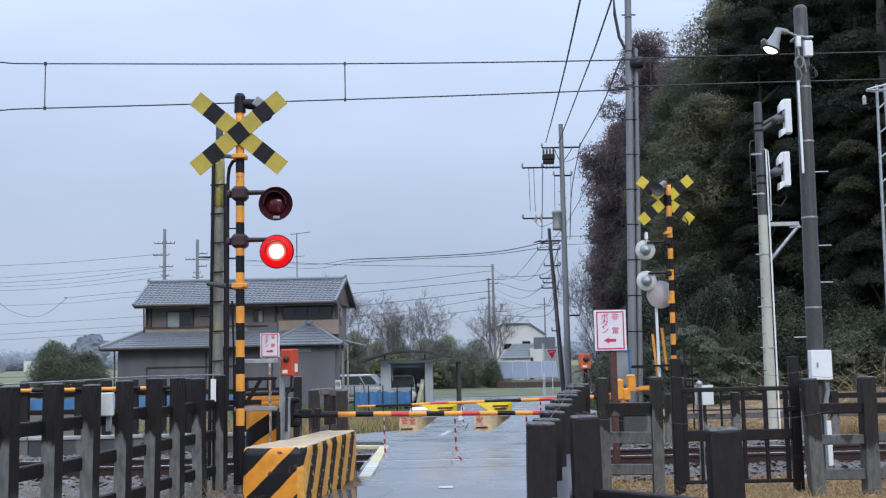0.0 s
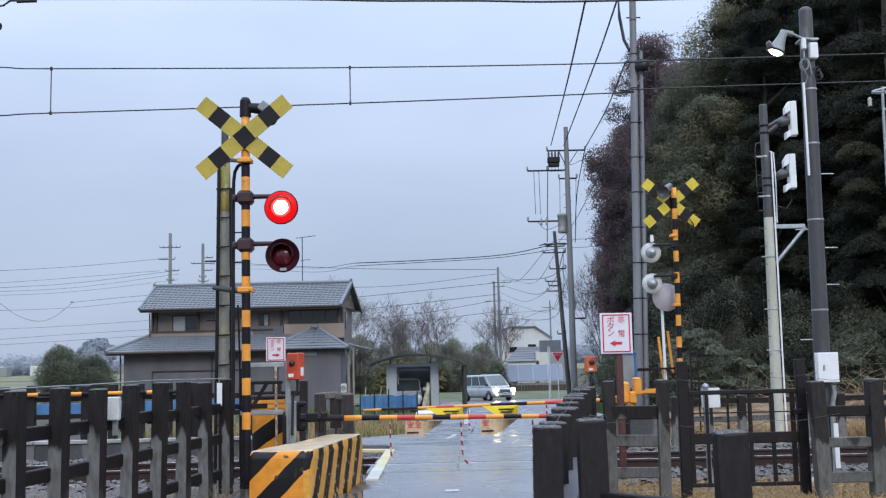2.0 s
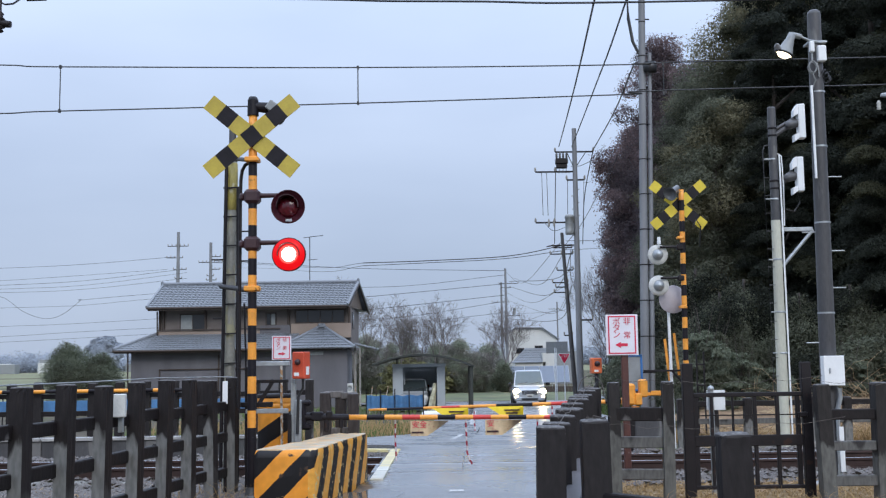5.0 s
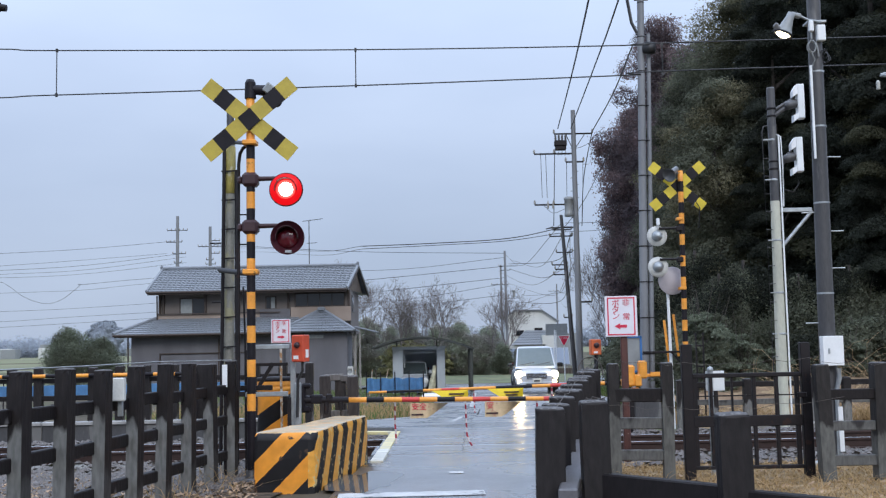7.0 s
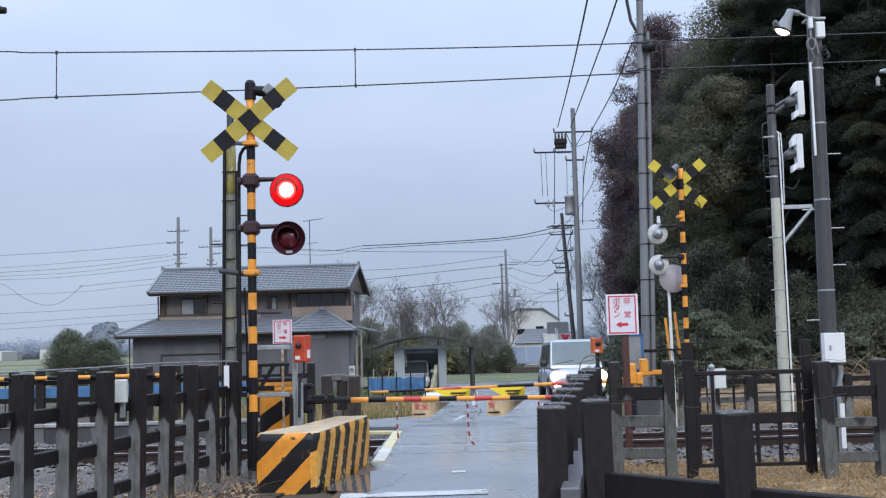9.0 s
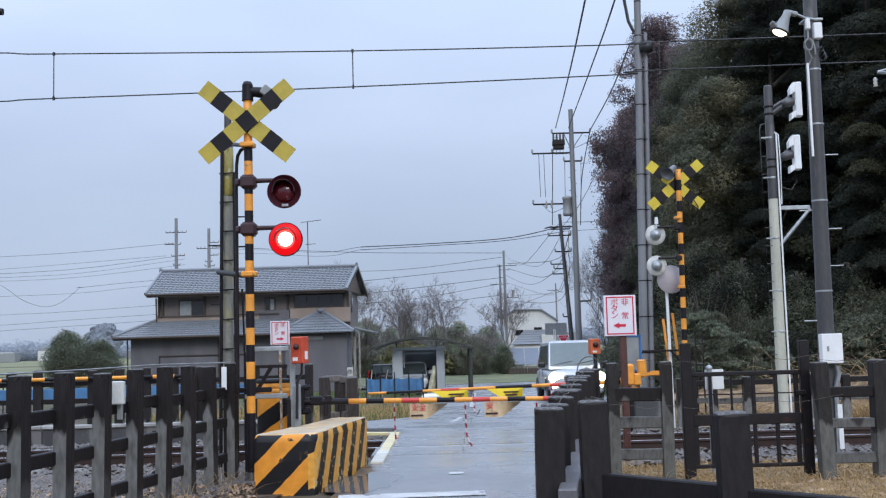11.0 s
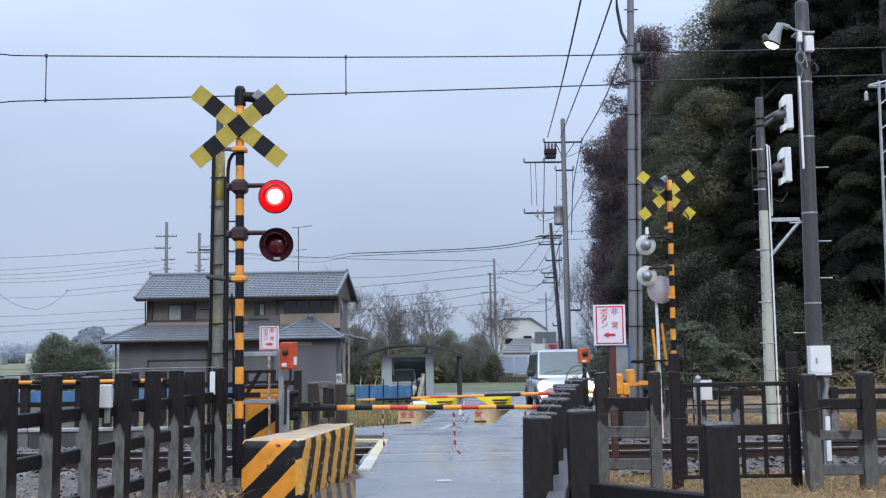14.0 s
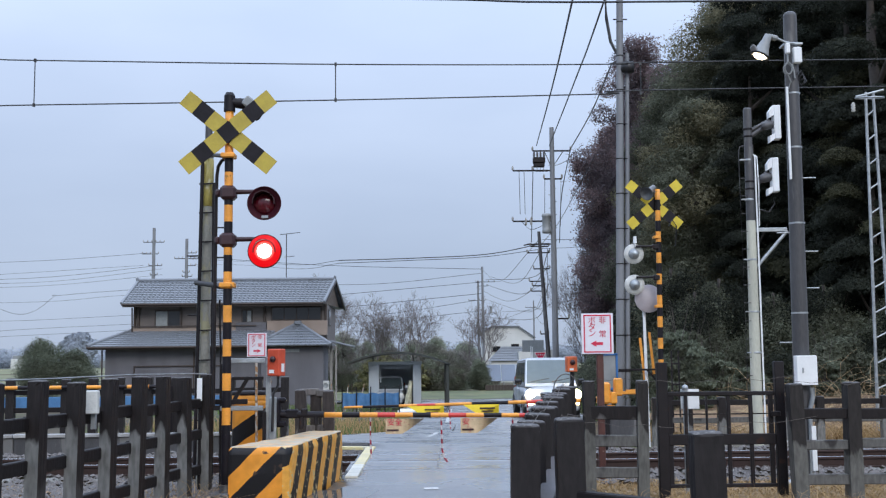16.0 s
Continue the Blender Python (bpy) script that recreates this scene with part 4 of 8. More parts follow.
# ---- hazard block, gate machine and barrier arm ----
def hazard_block():
    e = thing("hazard_block", (-1.47, 10.35, 0.0), "chipped concrete block painted in yellow and black stripes", "concrete block")
    g = random.Random(14)
    # plan corners: front left, front right, back right, back left
    P = [Vector(p) for p in ((-0.36, 0.02), (0.24, 0.0), (0.57, 2.35), (0.2, 2.4))]
    mid = sum(P, Vector((0, 0))) / 4
    plan = []
    for i, b in enumerate(P):
        a, d = P[i - 1], P[(i + 1) % 4]
        cut = 0.075 if i == 1 else 0.04
        p0, p1 = b + (a - b).normalized() * cut, b + (d - b).normalized() * cut
        # each corner is rounded, each side broken into short runs
        plan += [(p0, i), (p0.lerp(b, 0.55).lerp(p1.lerp(b, 0.55), 0.5), i), (p1, i)]
        runs = 3 if i % 2 == 0 else 12
        nxt = d + (b - d).normalized() * (0.075 if (i + 1) % 4 == 1 else 0.04)
        plan += [(p1.lerp(nxt, k / runs), i) for k in range(1, runs)]
    n = len(plan)
    s = Shape()
    for z, inset in ((-0.1, -0.01), (0.06, 0.0), (0.30, 0.0), (0.475, 0.0), (0.515, 0.008), (0.545, 0.03), (0.553, 0.06)):
        for q, i in plan:
            worn = (g.random() ** 3) * 0.016 if z > 0.4 else g.uniform(-0.002, 0.002)
            w = q + (mid - q).normalized() * (inset + worn)
            s.v.append((w.x, w.y, z - (worn * 0.5 if z > 0.5 else 0)))
    for j in range(6):
        for k in range(n):
            side = plan[k][1]
            s.f.append((j * n + k, j * n + (k + 1) % n, (j + 1) * n + (k + 1) % n, (j + 1) * n + k))
            s.m.append(2 if j == 5 else (0 if side == 0 else 1))
            s.s.append(j > 2)
    s.f.append(tuple(range(6 * n, 7 * n)))
    s.m.append(2)
    s.s.append(False)
    part("painted_body", s, ["block", "block_side", "block_top"], e)


hazard_block()


def gate_machine():
    e = thing("barrier_machine", (-1.98, 12.6, 0.0), "barrier drive housing with yellow and black hazard stripes", "barrier machine", "barrier machines")
    s = Shape()
    s.lathe([(0.185, 0.30), (0.19, 0.32), (0.19, 0.94)], (0, 0, 0), n=28)
    part("cap", Shape().lathe([(0.195, 0.93), (0.198, 0.99), (0.192, 1.0), (0.0, 1.005)], (0, 0, 0), n=28), "amber", e)
    part("housing", s, "drum", e)
    part("collar", Shape().lathe([(0.195, 0.86), (0.2, 0.87), (0.2, 0.9), (0.195, 0.91)], (0, 0, 0), n=28), "amber", e)
    part("lid_ring", Shape().lathe([(0.199, 0.975), (0.203, 0.98), (0.203, 1.01), (0.19, 1.022), (0.0, 1.03)], (0, 0, 0), n=28), "dark_steel", e)
    part("rusty_foot", Shape().lathe([(0.15, 0.24), (0.17, 0.27), (0.186, 0.302)], (0, 0, 0), n=28), "pan", e)
    part("plinth", Shape().box((0, 0, 0.14), (0.5, 0.5, 0.34), 0, 0.02), "concrete", e)
    part("drive_arm", Shape().box((0.30, -0.35, 0.78), (0.34, 0.06, 0.07), 0, 0.01), "dark_steel", e)


gate_machine()


def arm_colours(shape, x0, x1, z0, z1, r0, r1, seg, order, y=0.0):
    n = max(1, round(abs(x1 - x0) / seg))
    return shape.banded((x0, y, z0), (x1, y, z1), r0, r1, [i / n for i in range(n + 1)], order, 12)


M["arm_red"] = mat("arm_red_tape", (0.55, 0.04, 0.03), 0.4, vary=0.15)


def near_barrier():
    e = thing("crossing_barrier", (0, 12.05, 0), "lowered striped barrier arm in black, yellow and red", "crossing barrier", "crossing barriers")
    part("arm", arm_colours(Shape(), -1.06, 1.30, 0.765, 0.735, 0.030, 0.024, 0.197, [0, 1, 0, 2]), ["amber", "black", "arm_red"], e)
    part("arm_root", Shape().rod((-1.56, 0, 0.775), (-1.06, 0, 0.765), 0.042, 0.036, 14), "black", e)
    piv = Shape().box((-1.57, 0, 0.80), (0.06, 0.1, 0.30), 0, 0.02).box((-1.53, 0, 0.93), (0.1, 0.1, 0.06), 0, 0.02).box((-1.54, 0, 0.67), (0.12, 0.1, 0.07), 0, 0.02).box((-1.42, 0.02, 0.78), (0.14, 0.12, 0.10), 0, 0.015)
    part("pivot_plate", piv, "black", e)
    for c0, c1 in (((-1.28, 0, 0.80), (0.07, 0.08, 0.07)), ((-1.15, 0, 0.70), (0.05, 0.06, 0.1)), ((-1.31, 0, 0.68), (0.05, 0.06, 0.14))):
        part("clamp", Shape().box(c0, c1, 0, 0.01), "dark_steel", e)
    part("hanging_cord", Shape().tube([(-0.55, 0, 0.74), (-0.55, 0, 0.5), (-0.54, 0, 0.28)], 0.0105, 7), "cord", e, "red and white striped cord")
    part("hanging_cord", Shape().tube([(0.235, 0, 0.73), (0.24, 0, 0.5), (0.245, 0, 0.36), (0.265, 0, 0.29), (0.30, 0, 0.235)], 0.0105, 7), "cord", e, "red and white striped cord")
    part("hanging_cord", Shape().tube([(1.03, 0, 0.73), (1.03, 0, 0.5), (1.03, 0, 0.3)], 0.0105, 7), "cord", e, "red and white striped cord")
    for x, tw in ((-0.38, 0.19), (0.45, 0.16)):
        s = Shape()
        # a sheet that twists away towards its loose end
        cols = 8
        for i in range(cols):
            u = i / (cols - 1)
            px = x + u * 0.43
            d = 0.10 * max(0.0, u - 0.45)
            drop = 0.165 * (1 - max(0.0, (u - 0.45) / 0.55) * 0.95)
            for q in (0.0, 0.004):
                s.v.append((px, -0.01 - d + q, 0.715))
                s.v.append((px, -0.03 + 3 * d + q, 0.715 - drop))
        for i in range(cols - 1):
            o = i * 4
            s.f += [(o, o + 1, o + 5, o + 4), (o + 2, o + 6, o + 7, o + 3)]
        s.m, s.s = [0] * len(s.f), [True] * len(s.f)
        b = part("banner", s, "banner_tan", e, "faded tan vinyl banner with red letters")
        lettering("lettering", "安全" if tw == 0.19 else "安", 0.085, Matrix.Translation((x + (0.10 if tw == 0.19 else 0.06), -0.026, 0.672)) @ FACE, "sign_red", b)
        part("small_print", Shape().box((x + 0.08, -0.035, 0.59), (0.13, 0.002, 0.018)), "maroon", b)
    e["label"] = "lowered striped barrier arm with red-white cords and faded banners"


near_barrier()


# ---- emergency button, its sign and steel frame ----
def emergency_sign(name, at, w, h, arrow, post):
    e = thing(name, at, "white emergency button sign with red frame and arrow", "sign", "emergency button signs")
    part("panel", Shape().box((0, 0, h / 2), (w, 0.012, h), 0, 0.003), "sign_white", e)
    t = 0.014 * w / 0.37
    s = Shape()
    y = -0.008
    for z in (0.05 * h, 0.95 * h):
        s.box((0, y, z), (w * 0.86, 0.003, t))
    for x in (-w * 0.43 + t / 2, w * 0.43 - t / 2):
        s.box((x, y - 0.0005, h / 2), (t, 0.003, h * 0.9))
    part("red_frame", s, "sign_red", e)
    z = h * 0.255
    s = Shape().box((arrow * -0.06 * w, y, z), (0.22 * w, 0.003, 0.07 * h))
    s.prism([(arrow * 0.04 * w, z + 0.075 * h), (arrow * 0.04 * w, z - 0.075 * h), (arrow * 0.22 * w, z)], lambda u, v: (u, y - 0.0025, v), lambda u, v: (u, y + 0.001, v))
    recalc(part("arrow", s, "sign_red", e))
    k = 0.16 * h / 0.48 * 0.72
    for i, ch in enumerate("ボタン"):
        lettering("lettering", ch, k * 0.86, Matrix.Translation((-0.17 * w, y - 0.001, h * (0.81 - 0.155 * i))) @ FACE, "sign_red", e)
    for i, ch in enumerate("非常"):
        lettering("lettering", ch, k * 0.80, Matrix.Translation((0.16 * w, y - 0.001, h * (0.82 - 0.34 * i))) @ FACE, "sign_red", e)
    return e


sL = emergency_sign("emergency_sign", (-1.805, 12.0, 1.41), 0.215, 0.265, 1, None)
part("sign_post", Shape().rod((0.0, 0.06, -1.4), (-0.01, 0.04, 0.02), 0.014), "pan", sL)
sR = emergency_sign("emergency_sign", (2.09, 12.6, 1.41), 0.375, 0.475, -1, None)
part("sign_post", Shape().box((0.03, 0.05, -0.70), (0.08, 0.06, 1.5), 0, 0.008).box((0, 0.02, 0.02), (0.30, 0.03, 0.05), 0, 0.006), "rust_post", sR, "rusty red-brown post")


def button_box(at, w, h, d, material, label, turn=0.0):
    e = thing("emergency_button_box", at, label, "emergency button", "emergency buttons", turn=turn)
    part("box", Shape().box((0, 0, h / 2), (w, d, h), 0, 0.008), material, e)
    part("box_lid", Shape().box((0, -d / 2 - 0.006, h / 2), (w * 0.94, 0.014, h * 0.95), 0, 0.005), material, e)
    part("push_button", Shape().lathe([(0.0, 0.035), (0.02, 0.033), (0.032, 0.02), (0.034, 0.0)], (0, -d / 2 - 0.012, h * 0.62), (0, -1, 0), 16), "maroon", e)
    part("notice_plate", Shape().box((-w * 0.1, -d / 2 - 0.016, h * 0.17), (w * 0.4, 0.004, h * 0.13)), "white", e)
    part("cable_pipe", Shape().tube([(0.02, 0, 0.0), (0.02, 0, -0.1), (-0.04, 0, -0.2), (-0.05, 0, -0.6)], 0.016, 8), "cable", e)
    return e


bx = button_box((-1.565, 11.85, 1.20), 0.15, 0.295, 0.13, "red_box", "red emergency button box on a grey steel post", turn=-22)
part("side_label", Shape().box((0.078, 0.0, 0.09), (0.004, 0.06, 0.09)), "white", bx)
bo = button_box((1.815, 12.9, 1.20), 0.125, 0.185, 0.1, "orange_box", "orange emergency button box on a slim bracket", turn=8)
part("post", Shape().box((0.03, 0.08, -0.55), (0.04, 0.04, 1.35), 0, 0.004), "dark_steel", bo)
e = thing("button_post", (-1.665, 11.95, 0.0), "grey galvanised steel post carrying the emergency button", "post")
part("channel", Shape().box((0, 0, 0.70), (0.055, 0.05, 1.42), 0, 0.006), "steel", e)
part("cable_trunking", Shape().box((0.055, -0.03, 0.66), (0.075, 0.06, 0.62), 0, 0.01), "steel", e)
e = thing("steel_bracing", (-1.92, 11.75, 0.0), "grey and black steel bracing between signal and button post", "bracing")
part("grey_plate", Shape().box((0.02, 0.0, 1.37), (0.45, 0.05, 0.05), 0, 0.005), "steel", e)
part("black_bar", Shape().box((0.0, -0.02, 1.18), (0.46, 0.04, 0.035), 0, 0.005), "dark_steel", e)
part("black_bar", Shape().box((-0.12, -0.02, 0.93), (0.36, 0.05, 0.055), 0, 0.005), "dark_steel", e)
part("brace", Shape().box((-0.02, -0.02, 1.05), (0.04, 0.03, 0.34), 0, 0.004, Matrix.Rotation(radians(32), 4, "Y")), "dark_steel", e)
part("steel_rail", Shape().box((0.0, -0.02, 0.86), (0.46, 0.05, 0.05), 0, 0.005), "steel", e)
part("upright", Shape().box((-0.22, 0.0, 0.66), (0.04, 0.04, 1.36), 0, 0.004).box((0.24, 0.0, 0.4), (0.04, 0.04, 0.84), 0, 0.004), "dark_steel", e)


# ---- sleeper-concrete fences ----
def post_mesh(w, d, h, cap=0.02):
    """A cast post with slightly uneven arrises and a worn, rounded head."""
    g = random.Random(round(w * 1000))
    s = Shape()
    n, power = 20, 60.0
    levels = [(-0.4, 0), (h * 0.3, 0), (h * 0.6, 0), (h * 0.85, 0), (h - cap * 2.5, 0), (h - cap * 0.95, 0), (h - cap * 0.45, cap * 0.16), (h - cap * 0.12, cap * 0.5), (h, cap)]
    for j, (z, inset) in enumerate(levels):
        for k in range(n):
            a = (k + 0.5) * math.tau / n
            c, t = math.cos(a), math.sin(a)
            f = (abs(c) ** power + abs(t) ** power) ** (-1 / power)
            e = g.uniform(-0.0008, 0.0008) - (g.random() ** 5) * 0.007 * (j > 3)
            s.v.append(((w / 2 - inset + e) * c * f, (d / 2 - inset + e) * t * f, z + g.uniform(-0.003, 0.002) * (j > 4)))
    m = len(levels)
    for j in range(m - 1):
        for k in range(n):
            s.f.append((j * n + k, j * n + (k + 1) % n, (j + 1) * n + (k + 1) % n, (j + 1) * n + k))
    s.v.append((0, 0, h + 0.003))
    s.f += [((m - 1) * n + k, (m - 1) * n + (k + 1) % n, m * n) for k in range(n)]
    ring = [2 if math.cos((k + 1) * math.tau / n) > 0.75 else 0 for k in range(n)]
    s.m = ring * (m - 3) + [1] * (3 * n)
    s.s = [False] * ((m - 4) * n) + [True] * (4 * n)
    return s


def fence(name, label, group, posts, w, d, top, rails, mat_post, mat_rail, ground, ch=0.02, side=0.0, turn=0.0, mat_side=None):
    """posts: places (x, y); rails: (height, thickness, material) run from post to post on the far side."""
    e = thing(name, (0, 0, 0), label, "fence", group)
    me = None
    tops = []
    for i, (x, y) in enumerate(posts):
        t = lerp(top, y) if isinstance(top, tuple) else top
        jig = rng.uniform(-0.015, 0.015)
        if me is None:
            o = part("post", post_mesh(w, d, 1.25, ch), [mat_post, "cap_skylit_worn", mat_side or mat_post], e)
            me = o.data
        else:
            o = new("post", me)
            o.parent = e
        o.matrix_basis = pose(x, y, t - 1.25 + jig, rng.uniform(-0.9, 0.9), rng.uniform(-1.1, 1.1), turn + rng.uniform(-3, 3))
    for z, th, mr in rails:
        for (xa, ya), (xb, yb) in zip(posts, posts[1:]):
            a, b = Vector((xa, ya)), Vector((xb, yb))
            dd = (b - a).normalized()
            nrm = Vector((-dd.y, dd.x))
            c = (a + b) / 2
            off = d * 0.0
            s = Shape().box((0, 0, 0), ((b - a).length + 0.05, 0.075, th), 0, 0.008)
            o = part("rail", s, mr, e)
            o.matrix_basis = pose(c.x + nrm.x * side, c.y + nrm.y * side, z + rng.uniform(-0.01, 0.01), 0, rng.uniform(-0.6, 0.6), math.degrees(math.atan2(dd.y, dd.x)))
    return e


NEAR_L = [(-2.98 + 0.088 * i, 6.8 + 0.6 * i) for i in range(9)]
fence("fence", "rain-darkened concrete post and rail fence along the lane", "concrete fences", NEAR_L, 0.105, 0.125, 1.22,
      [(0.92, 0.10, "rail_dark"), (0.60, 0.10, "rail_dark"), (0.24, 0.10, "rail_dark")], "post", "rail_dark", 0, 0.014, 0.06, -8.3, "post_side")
part("wire", Shape().tube([(-3.2, 6.6, 1.235), (-2.8, 8.5, 1.24), (-2.6, 9.8, 1.25), (-2.2, 11.2, 1.24)], 0.006, 5), "steel", bpy.data.objects["fence"])
e = thing("cable_box", (-2.655, 8.85, -0.03), "small pale grey cable box fixed to the fence", "cable box")
part("casing", Shape().box((0, 0, 1.07), (0.105, 0.06, 0.19), 0, 0.008), "disc_pale", e)
part("back_strap", Shape().box((0.0, 0.05, 1.0), (0.04, 0.04, 0.3), 0, 0.004), "steel", e)

ROW_R = [(0.608 + 0.084 * i, 6.35 + 0.45 * i) for i in range(12)]
fence("fence", "row of soaked black concrete posts guarding the lane", "concrete fences", ROW_R, 0.17, 0.13, ((6, 0.965), (11.5, 1.085)),
      [(0.28, 0.09, "rail_dark")], "post_dark", "rail_dark", 0, 0.019, -0.11)
o = part("plank", Shape().box((0, 0, 0), (3.5, 0.11, 0.07), 0, 0.008), "rail_lilac", bpy.data.objects["fence.001"], "wet grey plank behind the posts")
o.matrix_basis = pose(1.01, 7.8, 0.65, 0, -5.0, 79.4)


def tangled_wire(name, path, radius, turns, r, label, seed):
    """Old wire wound loosely along a line."""
    g = random.Random(seed)
    v = [Vector(k) for k in path]
    pts = []
    n = turns * 7
    for i in range(n):
        u = i / (n - 1) * (len(v) - 1)
        k = min(int(u), len(v) - 2)
        c = v[k].lerp(v[k + 1], u - k)
        a = i / 7 * math.tau + g.uniform(-0.5, 0.5)
        rr = radius * g.uniform(0.5, 1.25)
        pts.append(c + Vector((rr * math.cos(a), g.uniform(-0.03, 0.03), abs(rr * math.sin(a)) * 0.75)))
    return single(name, Shape().tube(pts, r, 4), "old_wire", (0, 0, 0), label, "wire", "fence wires")


tangled_wire("fence_wire", [(x, y, lerp(((6, 0.965), (11.5, 1.085)), y) + 0.004) for x, y in ROW_R[1:]], 0.03, 9, 0.0017, "rusty wire wound loosely over the post heads", 5)
tangled_wire("fence_wire", [(0.83, 6.27, 1.004), (0.95, 6.27, 1.006)], 0.03, 4, 0.0022, "rusty wire wound loosely over the post heads", 6)
NEAR_R = [(0.89, 6.3), (1.51, 5.6), (2.25, 4.8)]
fence("fence", "low dark concrete fence beside the lane", "concrete fences", NEAR_R, 0.160, 0.14, ((5.6, 0.965), (6.3, 1.005)),
      [(0.50, 0.18, "rail_dark")], "post_dark", "rail_dark", 0, 0.025)
MID_R = [(1.64, 10.5), (2.145, 10.45)]
fence("fence", "short concrete fence panel with dark top board", "concrete fences", MID_R, 0.105, 0.11, 1.14,
      [(0.83, 0.13, "rail_dark"), (0.56, 0.11, "rail_pale"), (0.25, 0.10, "rail_pale")], "post_worn", "rail_pale", 0, 0.012)
RIGHT_R = [(3.635, 10.35), (4.15, 10.35), (4.78, 10.3), (5.4, 10.3)]
fence("fence", "stained concrete post and rail fence beside the track", "concrete fences", RIGHT_R, 0.13, 0.14, 1.10,
      [(0.80, 0.10, "rail_dark"), (0.52, 0.09, "rail_pale"), (0.19, 0.10, "rail_pale")], "post_worn", "rail_pale", 0)
FAR_L = [(-9.6 + 0.505 * i, 20.2) for i in range(15)]
fence("fence", "far dark concrete fence beyond the rails", "concrete fences", FAR_L, 0.15, 0.14, 1.09,
      [(0.84, 0.09, "rail_dark"), (0.52, 0.09, "rail_dark")], "post_dark", "rail_dark", 0)
FAR_R = [(4.45 + 0.62 * i, 20.4) for i in range(10)]
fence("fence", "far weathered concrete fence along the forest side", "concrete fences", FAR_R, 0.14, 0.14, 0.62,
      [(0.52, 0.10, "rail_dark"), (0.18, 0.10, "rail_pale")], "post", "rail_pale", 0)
e = thing("hazard_pipe", (0, 20.05, 0), "yellow and black pipe along the far fence", "pipe")
part("pipe", arm_colours(Shape(), -8.6, -4.6, 0.93, 0.93, 0.035, 0.035, 0.42, [0, 1]), ["amber", "black"], e)
for x in (-8.6, -4.6):
    part("end_post", Shape().rod((x, 0, -0.3), (x, 0, 0.93), 0.03), "dark_steel", e)
# dark stub fence behind the gate machine
STUB = [(-1.41, 12.95), (-1.25, 13.1), (-1.08, 12.95)]
fence("fence", "short dark concrete stub fence beside the rails", "concrete fences", STUB, 0.13, 0.14, 1.02,
      [(0.985, 0.08, "stub"), (0.55, 0.09, "stub")], "stub", "stub", 0)


wire_at = Shape()
for zz, xa, xb, sag in ((1.17, 1.64, 3.6, 0.05), (1.12, 3.6, 5.6, 0.03), (0.78, 1.3, 3.8, 0.08)):
    wire_at.tube([(xa + (xb - xa) * k / 12, 10.28 + 0.03 * math.sin(2.1 * k), zz - sag * 4 * (k / 12) * (1 - k / 12) + 0.02 * math.sin(3.7 * k)) for k in range(13)], 0.002, 5)
single("fence_wire", wire_at, "old_wire", (0, 0, 0), "loose strands of old fence wire", "wire", kind="stuff")
loop = Shape().tube([(1.52 + 0.13 * math.cos(a), 11.2, 1.03 + 0.17 * math.sin(a)) for a in [radians(190 - 20 * k) for k in range(11)]], 0.006, 6)
loop.tube([(0.66, 6.3, 0.97), (0.78, 6.9, 1.02), (0.86, 7.4, 1.0), (1.0, 8.2, 1.05), (1.15, 9.0, 1.04), (1.3, 10, 1.09), (1.5, 11.1, 1.1)], 0.0025, 5)
single("fence_wire", loop, "old_wire", (0, 0, 0), "old wire looped over the fence posts", "wire", kind="stuff")
e = thing("drain_pipe", (0, 11.7, 0.0), "pale plastic pipe lying along the track", "pipe")
part("pipe", Shape().tube([(3.85, 0, -0.04), (4.1, 0, 0.02), (4.5, 0.05, 0.03), (7.5, 0.1, 0.03)], 0.042, 10), "steel", e)
e = thing("post_plate", (-2.33, 11.5, 0.0), "small white plate on the last fence post", "sign plate")
part("plate", Shape().box((0, 0, 1.07), (0.055, 0.01, 0.24), 0, 0.003), "white", e)
part("strap", Shape().box((0, 0.02, 1.12), (0.09, 0.03, 0.02)).box((0, 0.03, 0.5), (0.03, 0.03, 1.0)), "dark_steel", e)
for i in range(8):
    single("cable_trough", Shape().box((0, 0, 0), (0.99, 0.34, 0.22), 0, 0.015), "sleeper", (5.1 + i, 18.75, -0.20), "pale wet concrete cable trough beside the rails", "cable trough", "cable troughs")
for i in range(8):
    e = thing("low_wall", (-10.5 + i, 18.9, -0.3), "low dark retaining wall with a wet pale coping", "wall", "low walls beside the track")
    part("wall", Shape().box((0, 0, 0.19), (0.99, 0.16, 0.42), 0, 0.01), "wet_pole", e)
    part("coping", Shape().box((0, -0.01, 0.43), (0.985, 0.22, 0.06), 0, 0.008), "trough", e, "wet pale coping stone")


